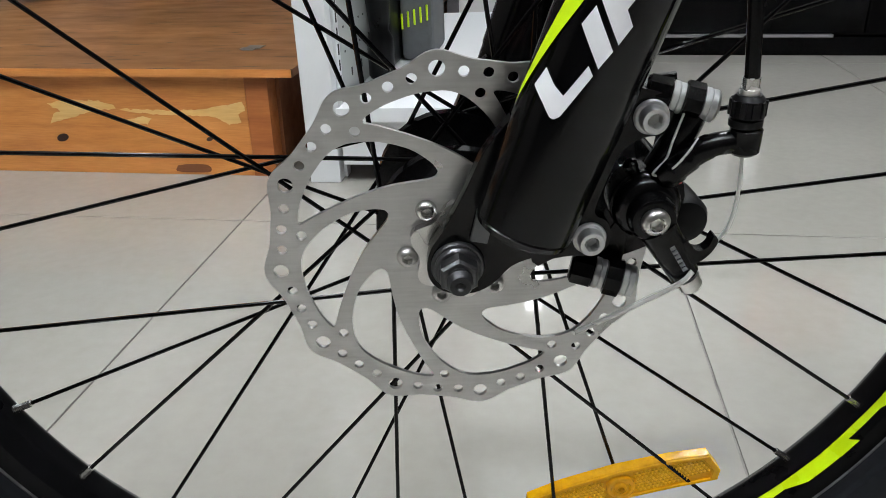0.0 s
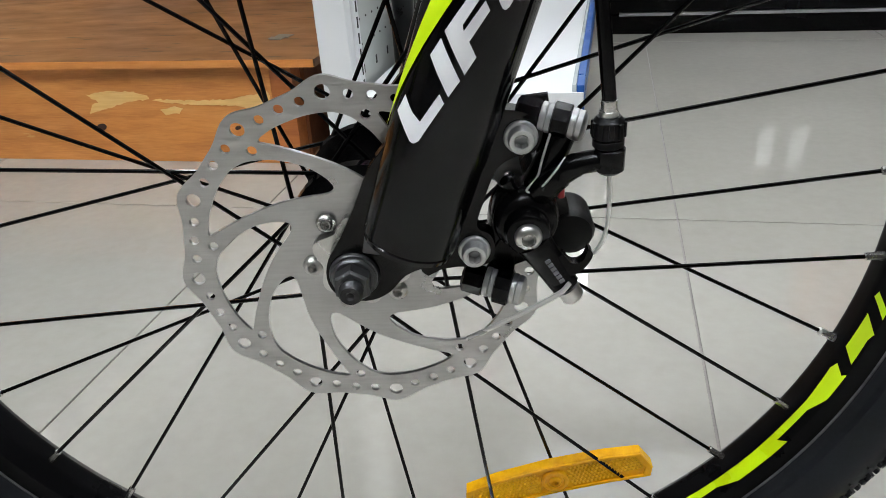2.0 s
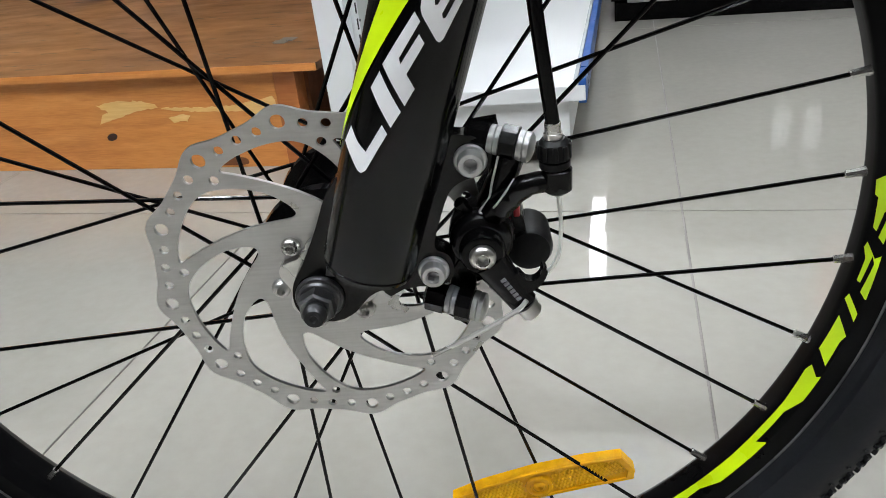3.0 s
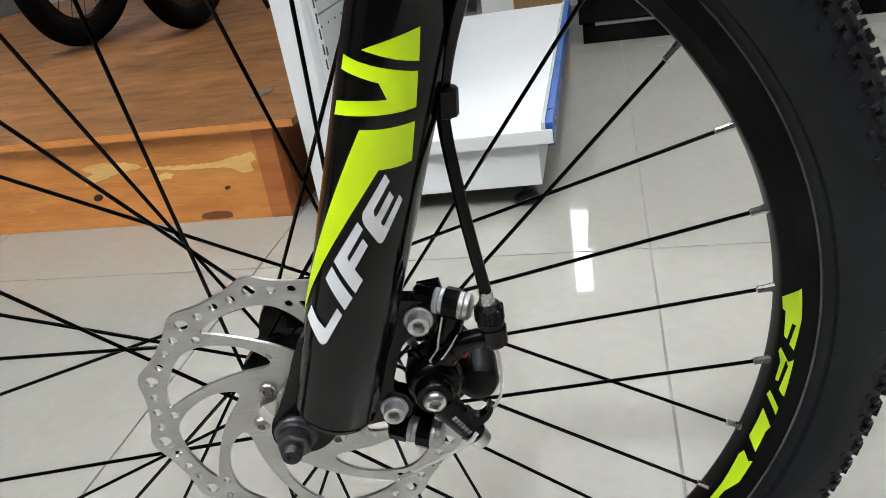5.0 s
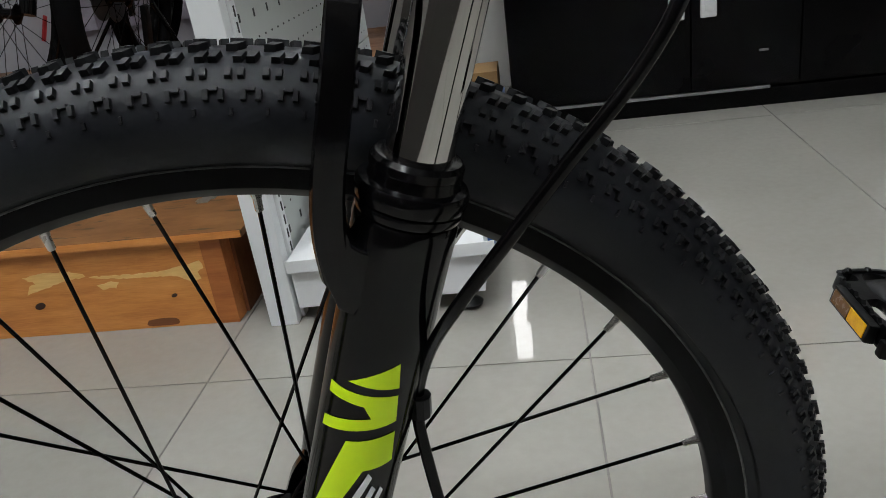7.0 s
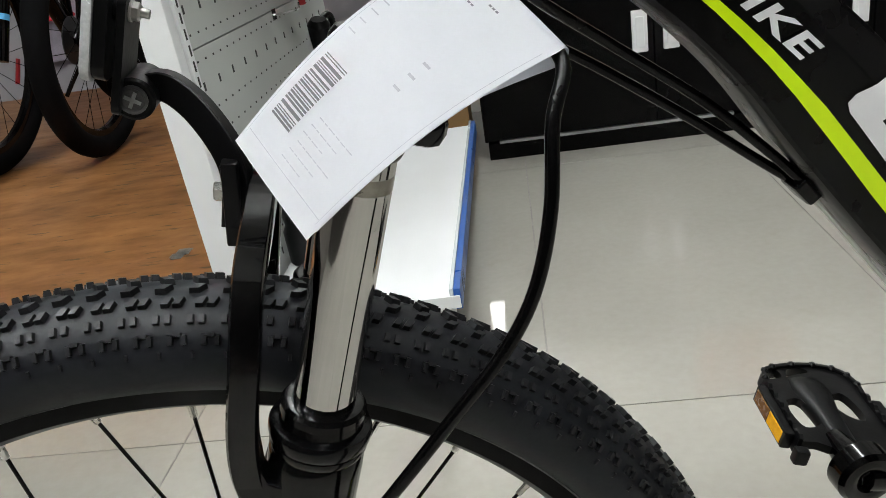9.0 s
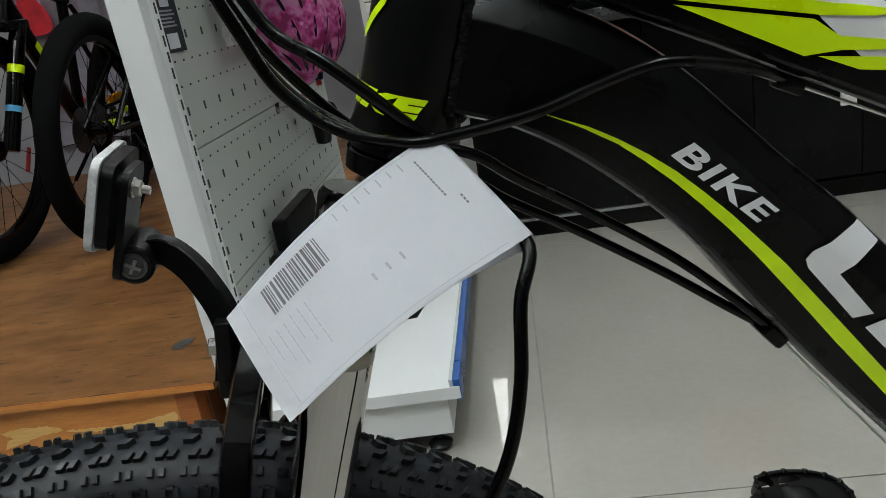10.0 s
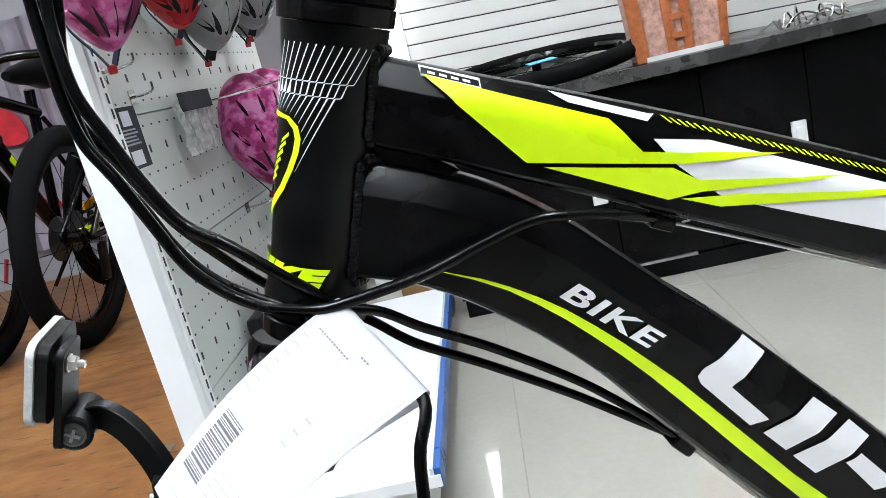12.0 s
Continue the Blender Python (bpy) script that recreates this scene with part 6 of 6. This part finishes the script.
helmet("helmet", -0.42, 0.74, 0.738, (0.55, -0.83, 0.05), PINK, "pink camouflage child's helmet hung on the pegboard", size=1.08)
helmet("helmet", -0.42, 0.93, 0.745, (0.75, -0.65, 0.05), PINK, "pink camouflage child's helmet hung on the pegboard", size=1.08)
helmet("helmet", -0.42, 0.14, 1.035, (0.55, -0.80, -0.25), PINK, "pink camouflage child's helmet on the upper row")
helmet("helmet", -0.42, 0.48, 1.075, (0.55, -0.80, -0.35), RED_SHELL, "red child's helmet on the upper row", vents=RIBS)
helmet("helmet", -0.42, 0.66, 1.035, (0.70, -0.70, -0.3), GREY_SHELL, "grey child's helmet with black straps on the upper row", PLASTIC_BLACK, vents=RIBS, wide=0.014)
helmet("helmet", -0.36, 0.79, 1.065, (0.50, -0.80, -0.4), GREY_SHELL, "grey child's helmet with black straps on the upper row", PLASTIC_BLACK, vents=RIBS, wide=0.012)
helmet("helmet", -0.42, 0.99, 1.075, (0.55, -0.80, -0.3), GREY_SHELL, "grey child's helmet with black straps on the upper row", PLASTIC_BLACK, size=1.1, vents=RIBS, wide=0.014)


def peg_hook(v, z, length):
    hk = thing("peg_hook", PEG @ pose(-0.4995, v, z), "chrome wire hook in the pegboard", "hook", "pegboard hooks")
    part("wire", sweep(bmesh.new(), smooth_path([(0, 0, 0), (length * 0.5, 0, 0.0), (length * 0.94, 0, 0.004), (length, 0, 0.018)], 5), 0.0024, 8), CHROME, hk)
    part("plate", box(bmesh.new(), 0.0, 0.002, -0.014, 0.014, -0.012, 0.012, 0.0008), CHROME, hk)


for hv, hz, hl in ((0.62, 0.822, 0.20), (0.24, 0.90, 0.06), (0.33, 0.855, 0.04), (0.90, 0.84, 0.20), (0.75, 0.57, 0.06)):
    peg_hook(hv, hz, hl)
lf = thing("leaflet", PEG @ pose(-0.498, 0.268, 0.79), "dark printed leaflet with a white square, on the pegboard", "leaflet")
part("card", box(bmesh.new(), 0.0, 0.0015, -0.047, 0.047, -0.052, 0.052), LEAFLET, lf)
for z0, z1, y0, y1 in ((0.020, 0.045, -0.018, 0.018), (-0.046, -0.022, -0.022, 0.022)):
    part("print", box(bmesh.new(), 0.0016, 0.0022, y0, y1, z0, z1), PRINT_FAINT, lf)
for k in range(5):
    part("print_bar", box(bmesh.new(), 0.0016, 0.0022, -0.03, 0.03 - 0.006 * (k % 3), -0.012 + 0.006 * k, -0.009 + 0.006 * k), PRINT_MID, lf)


def crumpled_bag(v, z, w_, h_, label, inside):
    bg = thing("accessory_bag", PEG @ pose(-0.470, v, z), label, "accessory bag")
    bm = bmesh.new()
    n = 12
    grid = [[bm.verts.new((0.012 * noise.noise(Vector((i * 0.45, j * 0.45, v * 9))) + 0.006 * math.sin(math.pi * i / n), (i / n - 0.5) * w_, (j / n - 0.5) * h_)) for i in range(n + 1)] for j in range(n + 1)]
    for j in range(n):
        for i in range(n):
            bm.faces.new((grid[j][i], grid[j][i + 1], grid[j + 1][i + 1], grid[j + 1][i]))
    bmesh.ops.solidify(bm, geom=bm.faces[:], thickness=0.004)
    part("film", bm, BAG_FILM, bg, "", 60)
    part("header_card", box(bmesh.new(), 0.004, 0.014, -w_ * 0.42, w_ * 0.42, h_ * 0.20, h_ * 0.50, 0.001), inside, bg, "dark header card")
    return bg


crumpled_bag(0.525, 0.788, 0.19, 0.118, "clear plastic accessory bag with a dark card", LEAFLET)
lightset = thing("bicycle_light", PEG @ pose(-0.478, 1.04, 0.475), "black bicycle lamp on a hook of the pegboard", "bicycle light")
part("body", lathe(bmesh.new(), (0, 0, 0), (0.2, -0.3, 1), [(-0.05, 0.010), (-0.045, 0.022), (0.0, 0.026), (0.03, 0.030), (0.045, 0.020)], 20), PLASTIC_BLACK, lightset)
part("clip", sweep(bmesh.new(), smooth_path([(0.0, 0.02, 0.03), (0.02, 0.05, 0.045), (0.025, 0.07, 0.02), (0.02, 0.06, -0.03)], 5), 0.009, 8), PLASTIC_BLACK, lightset)

pack = thing("frame_bag", PEG @ pose(-0.44, 0.62, 0.1245), "black accessory pack with lime print on the shelf deck", "bag")
bm = bmesh.new()
box(bm, -0.045, -0.012, -0.16, 0.10, 0.0, 0.26, 0.010)
part("body", bm, PLASTIC_BLACK, pack)
part("panel", box(bmesh.new(), -0.011, 0.055, -0.06, 0.13, 0.0, 0.20, 0.012), surface("grey_pack_fabric", (0.10, 0.105, 0.11), 0.7, vary=0.25, scale=40), pack, "dark grey fabric panel")
for k in range(5):
    part("lime_bar", box(bmesh.new(), 0.0, 0.004, -0.0645, -0.0605, 0.062, 0.092, 0.001, pose(-0.008 + 0.0125 * k, 0, 0.004 * k)), LIME, pack, "lime printed bar")
tub = thing("bottle", PEG @ pose(-0.46, 0.40, 0.1245), "dark grey bottle on the shelf deck", "bottle")
part("body", lathe(bmesh.new(), (0, 0, 0), (0, 0, 1), [(0, 0.020), (0.006, 0.024), (0.07, 0.024), (0.085, 0.017), (0.10, 0.019), (0.16, 0.024), (0.20, 0.024), (0.21, 0.012)], 24), PLASTIC_BLACK, tub)
carton = thing("carton", SHOP @ pose(-0.20, 1.36, 0.0), "small brown cardboard carton by the counter", "carton")
part("body", box(bmesh.new(), -0.10, 0.045, 0.0, 0.16, 0.0, 0.175, 0.002), surface("cardboard", (0.36, 0.21, 0.09), 0.8, vary=0.15, scale=20), carton)
part("label", box(bmesh.new(), -0.02, 0.03, -0.0015, -0.0003, 0.03, 0.10), RED, carton, "red label")

# ---------------------------------------------------------------- things on the counter
basket = thing("lattice_box", SHOP @ pose(0.70, 1.40, 0.6402), "copper brown lattice gift box on the counter", "box")
def flared(bm):
    """Spread a box towards its top."""
    for v in bm.verts:
        v.co.x = -0.005 + (v.co.x + 0.005) * (0.90 + 0.45 * v.co.z)
    return bm


part("body", flared(box(bmesh.new(), -0.145, 0.135, 0.012, 0.16, 0.0, 0.36, 0.003)), surface("woven_lining", (0.46, 0.27, 0.22), 0.6, vary=0.6, scale=55, grain=160, bump=0.3), basket, "mottled pinkish woven lining")
for x, w_ in ((-0.140, 0.022), (-0.040, 0.015), (0.015, 0.015), (0.130, 0.013)):
    part("upright", flared(box(bmesh.new(), x - w_, x + w_, 0.0, 0.0115, 0.0, 0.36, 0.002)), COPPER, basket)
for k in range(6):
    part("rung", flared(box(bmesh.new(), -0.0395, 0.0145, -0.0035, -0.0004, 0.05 + 0.055 * k, 0.068 + 0.055 * k, 0.001)), COPPER, basket)
part("base_trim", box(bmesh.new(), -0.118, 0.108, -0.008, -0.0012, 0.0, 0.014, 0.001), WHITE_METAL, basket, "white base trim")
wires = thing("wire_bundle", SHOP @ pose(1.12, 1.44, 0.642), "heap of bright chrome wire hooks on the counter", "wire hooks")
rngw = random.Random(9)
for k in range(9):
    c0 = Vector((rngw.uniform(-0.14, 0.14), rngw.uniform(-0.05, 0.06), 0.004))
    hd = rngw.uniform(0, 6.28)
    dr = Vector((math.cos(hd), math.sin(hd) * 0.5, 0)) * rngw.uniform(0.05, 0.09)
    part("wire", sweep(bmesh.new(), smooth_path([c0 - dr, c0 + Vector((0, 0, 0.02 + 0.004 * k)), c0 + dr * 0.7, c0 + dr + Vector((0, 0, 0.03))], 5), 0.003, 6), BOLT, wires)
wheel_c = thing("spare_wheel", SHOP @ pose(0.275, 1.60, 0.695, 4, -2, 10), "black spare bicycle wheel lying on the counter", "wheel")


def plain_wheel(parent, R, tube_r, rim_w, spokes, tilt, rim_mat):
    def ring(profile, segs=72):
        bm = bmesh.new()
        rs = []
        for i in range(segs):
            a = 2 * math.pi * i / segs
            rs.append([bm.verts.new(tilt @ Vector((r * math.cos(a), y, r * math.sin(a)))) for r, y in profile])
        n = len(profile)
        for i in range(segs):
            for k in range(n):
                q = (k + 1) % n
                bm.faces.new((rs[i][k], rs[(i + 1) % segs][k], rs[(i + 1) % segs][q], rs[i][q]))
        return bm
    part("tyre", ring([(R - tube_r + tube_r * math.cos(2 * math.pi * k / 14), tube_r * math.sin(2 * math.pi * k / 14)) for k in range(14)]), SMOOTH_RUBBER, parent)
    r1 = R - 2 * tube_r + 0.004
    part("rim", ring([(r1, -rim_w), (r1 - 0.018, -rim_w * 0.9), (r1 - 0.022, 0), (r1 - 0.018, rim_w * 0.9), (r1, rim_w)]), rim_mat, parent)
    sp = bmesh.new()
    for i in range(spokes):
        a = 2 * math.pi * i / spokes
        b_ = a + (0.9 if i % 2 else -0.9)
        p = tilt @ Vector((r1 * math.cos(a), 0, r1 * math.sin(a)))
        q = tilt @ Vector((0.022 * math.cos(b_), 0.025 if i % 4 < 2 else -0.025, 0.022 * math.sin(b_)))
        sweep(sp, [p, q], 0.0011, 5)
    tagged(part("spoke", sp, BLACK_GLOSS, parent), kind="stuff")
    part("hub", lathe(bmesh.new(), tilt @ Vector((0, -0.04, 0)), tilt.to_3x3() @ Vector((0, 1, 0)), [(0, 0.012), (0.012, 0.03), (0.016, 0.015), (0.064, 0.015), (0.068, 0.03), (0.08, 0.012)], 20), BLACK_ANODISED, parent)


plain_wheel(wheel_c, 0.345, 0.026, 0.013, 24, Matrix.Rotation(radians(90), 4, "X"), BLACK_GLOSS)
part("label", box(bmesh.new(), -0.045, 0.045, -0.10, -0.04, 0.020, 0.0225), BLUE_LABEL, wheel_c, "blue and white label")

# ---------------------------------------------------------------- bicycles on the platform
def display_bicycle(m, frame_mat, label):
    bk = thing("display_bicycle", m, label, "bicycle", "bicycles on the platform")
    R = 0.345
    for x in (0.0, 1.02):
        plain = Matrix.Translation((x, 0, R))
        plain_wheel_under(bk, R, plain)
    fr = bmesh.new()
    for p, q, r in (((0.0, -0.058, R), (0.13, -0.058, R + 0.36), 0.023), ((0.0, 0.058, R), (0.13, 0.058, R + 0.36), 0.023), ((0.13, 0, R + 0.34), (0.20, 0, R + 0.56), 0.020),
                    ((0.17, 0, R + 0.42), (0.58, 0, R - 0.02), 0.026), ((0.18, 0, R + 0.50), (0.55, 0, R + 0.42), 0.020), ((0.58, 0, R - 0.02), (0.52, 0, R + 0.50), 0.018),
                    ((1.02, 0.05, R), (0.58, 0.03, R - 0.02), 0.010), ((1.02, -0.05, R), (0.58, -0.03, R - 0.02), 0.010), ((1.02, 0.05, R), (0.55, 0.02, R + 0.40), 0.009), ((1.02, -0.05, R), (0.55, -0.02, R + 0.40), 0.009)):
        sweep(fr, [p, q], r, 12)
    part("frame", fr, frame_mat, bk)
    for y in (-0.058, 0.058):
        leg_dir = Vector((0.13, 0, 0.36)).normalized()
        foot = Vector((0.0, y, R))
        part("fork_band", lathe(bmesh.new(), foot + leg_dir * 0.235, leg_dir, [(0, 0.0236), (0.024, 0.0236)], 20), LIME, bk, "lime fork band")
        part("fork_sticker", lathe(bmesh.new(), foot + leg_dir * 0.118, leg_dir, [(0, 0.0234), (0.010, 0.0236), (0.018, 0.0234)], 20), BLUE_LABEL, bk, "pale blue fork sticker")
        part("stanchion", lathe(bmesh.new(), foot + leg_dir * 0.330, leg_dir, [(0, 0.0238), (0.012, 0.0245), (0.020, 0.0238)], 20), BLACK_GLOSS, bk)
    box(fr2 := bmesh.new(), 0.05, 0.18, -0.07, 0.07, R + 0.34, R + 0.375, 0.01)
    part("fork_crown", fr2, frame_mat, bk)
    part("handlebar", sweep(bmesh.new(), smooth_path([(0.24, -0.27, R + 0.62), (0.20, -0.12, R + 0.61), (0.18, 0, R + 0.58), (0.20, 0.12, R + 0.61), (0.24, 0.27, R + 0.62)], 6), 0.014, 12), BLACK_PAINT, bk)
    for y in (-0.285, 0.195):
        part("grip", lathe(bmesh.new(), (0.232, y, R + 0.617), (0, 1, 0), [(0, 0.012), (0.004, 0.017), (0.086, 0.016), (0.090, 0.012)], 16), PLASTIC_BLACK, bk)
    part("saddle", lathe(bmesh.new(), (0.38, 0, R + 0.55), (1, 0, 0.05), [(0, 0.015), (0.05, 0.03), (0.16, 0.045), (0.25, 0.065), (0.27, 0.03)], 20), PLASTIC_BLACK, bk)
    ch = bmesh.new()
    lathe(ch, (0.58, -0.060, R - 0.02), (0, -1, 0), [(0, 0.075), (0.003, 0.078), (0.005, 0.070)], 40)
    part("chainring", ch, BLACK_STEEL, bk)
    part("kickstand", sweep(bmesh.new(), [(0.90, 0.05, R - 0.03), (0.86, 0.19, 0.036)], 0.008, 8), BLACK_PAINT, bk)
    part("decal", box(bmesh.new(), 0.27, 0.42, -0.0275, -0.0262, -0.012, 0.012, 0, Matrix.Translation((0.30, 0, R + 0.27)) @ Matrix.Rotation(radians(47), 4, "Y") @ Matrix.Translation((-0.30, 0, 0))), LIME, bk, "lime frame decal")
    part("chainstay_decal", sweep(bmesh.new(), [(0.90, -0.0445, R - 0.0055), (0.78, -0.0390, R - 0.0110)], 0.0112, 10), LIME, bk, "lime chainstay decal")
    part("rear_reflector", box(bmesh.new(), 0.74, 0.81, -0.062, -0.054, R + 0.05, R + 0.075, 0.003), AMBER, bk, "small amber reflector")
    part("derailleur", box(bmesh.new(), 0.99, 1.03, 0.06, 0.08, R - 0.14, R - 0.02, 0.008), PLASTIC_BLACK, bk)
    part("brake_disc", lathe(bmesh.new(), (1.02, -0.050, R), (0, -1, 0), [(0, 0.070), (0.002, 0.070)], 32), BLACK_STEEL, bk)
    for k in range(3):
        a = radians(100 + 120 * k)
        part("wheel_tag", box(bmesh.new(), -0.04, 0.04, -0.004, 0.004, -0.008, 0.008, 0.002, Matrix.Translation((0.20 * math.cos(a), 0, R + 0.20 * math.sin(a))) @ Matrix.Rotation(-a + radians(90), 4, "Y")), RED, bk, "red wheel tag")
    return bk


def plain_wheel_under(bk, R, m):
    plain_wheel(bk, R, 0.034, 0.014, 24, m, BLACK_GLOSS)


display_bicycle(SHOP @ pose(-1.32, 2.32, 0.1832, -9, 0, -88), BLACK_PAINT, "black display bicycle with lime decals on the platform")
display_bicycle(SHOP @ pose(-1.60, 1.22, 0.1832, 11, 0, 92), BLACK_PAINT, "black display bicycle with a lime-banded fork on the platform")
bagrow = thing("banner", SHOP @ pose(-1.80, 2.97, 0.0), "grey and red display banner on the back wall", "banner")
cloth = bmesh.new()
wave = [(-0.62 + 1.24 * k / 60, -0.02 + 0.016 * math.sin(k * 0.9) + 0.008 * math.sin(k * 2.3)) for k in range(61)]
lo = [cloth.verts.new((x, y, 0.30)) for x, y in wave]
hi = [cloth.verts.new((x, y * 0.8, 1.45)) for x, y in wave]
for k in range(60):
    cloth.faces.new((lo[k], lo[k + 1], hi[k + 1], hi[k]))
bmesh.ops.solidify(cloth, geom=cloth.faces[:], thickness=0.004)
part("cloth", cloth, surface("grey_lilac_cloth", (0.52, 0.47, 0.55), 0.7, vary=0.45, scale=7), bagrow)
BANNER_RED = surface("red_banner_print", (0.62, 0.025, 0.04), 0.6, vary=0.4, scale=14)
for x0, z0, w_, h_ in ((-0.54, 0.86, 0.17, 0.18), (-0.50, 0.50, 0.18, 0.06), (-0.29, 0.55, 0.11, 0.06), (-0.32, 0.90, 0.03, 0.20), (0.08, 0.84, 0.10, 0.22)):
    part("red_patch", plate([rounded([(x0, z0 + h_ * 0.2), (x0 + w_ * 0.15, z0 + h_), (x0 + w_ * 0.7, z0 + h_ * 0.9), (x0 + w_, z0 + h_ * 0.3), (x0 + w_ * 0.8, z0), (x0 + w_ * 0.2, z0)])], -0.058, -0.052), BANNER_RED, bagrow)


# ---------------------------------------------------------------- floor tiles, one by one
tile_src = None
nu0, nu1 = math.floor(U0 / TILE_SIZE), math.ceil(U1 / TILE_SIZE)
nv0, nv1 = math.floor(V0 / TILE_LONG), math.ceil(V1 / TILE_LONG)
half_src = None
for i in range(nu0, nu1):
    for j in range(nv0, nv1):
        short = (j + 1) * TILE_LONG > V1 + 0.01          # the last row is cut at the wall
        m = Matrix.Translation(((i + 0.5) * TILE_SIZE, (j + (0.25 if short else 0.5)) * TILE_LONG, 0))
        g, gl = TILE_SIZE / 2 - 0.00125, TILE_LONG / (4 if short else 2) - 0.00125
        src = half_src if short else tile_src
        if src is None:
            src = part("tile", box(bmesh.new(), -g, g, -gl, gl, -0.0022, 0.0, 0.0006), TILE, shop_floor)
            src.matrix_basis = m
            if short:
                half_src = src
            else:
                tile_src = src
        else:
            shared("tile", src, shop_floor, m)
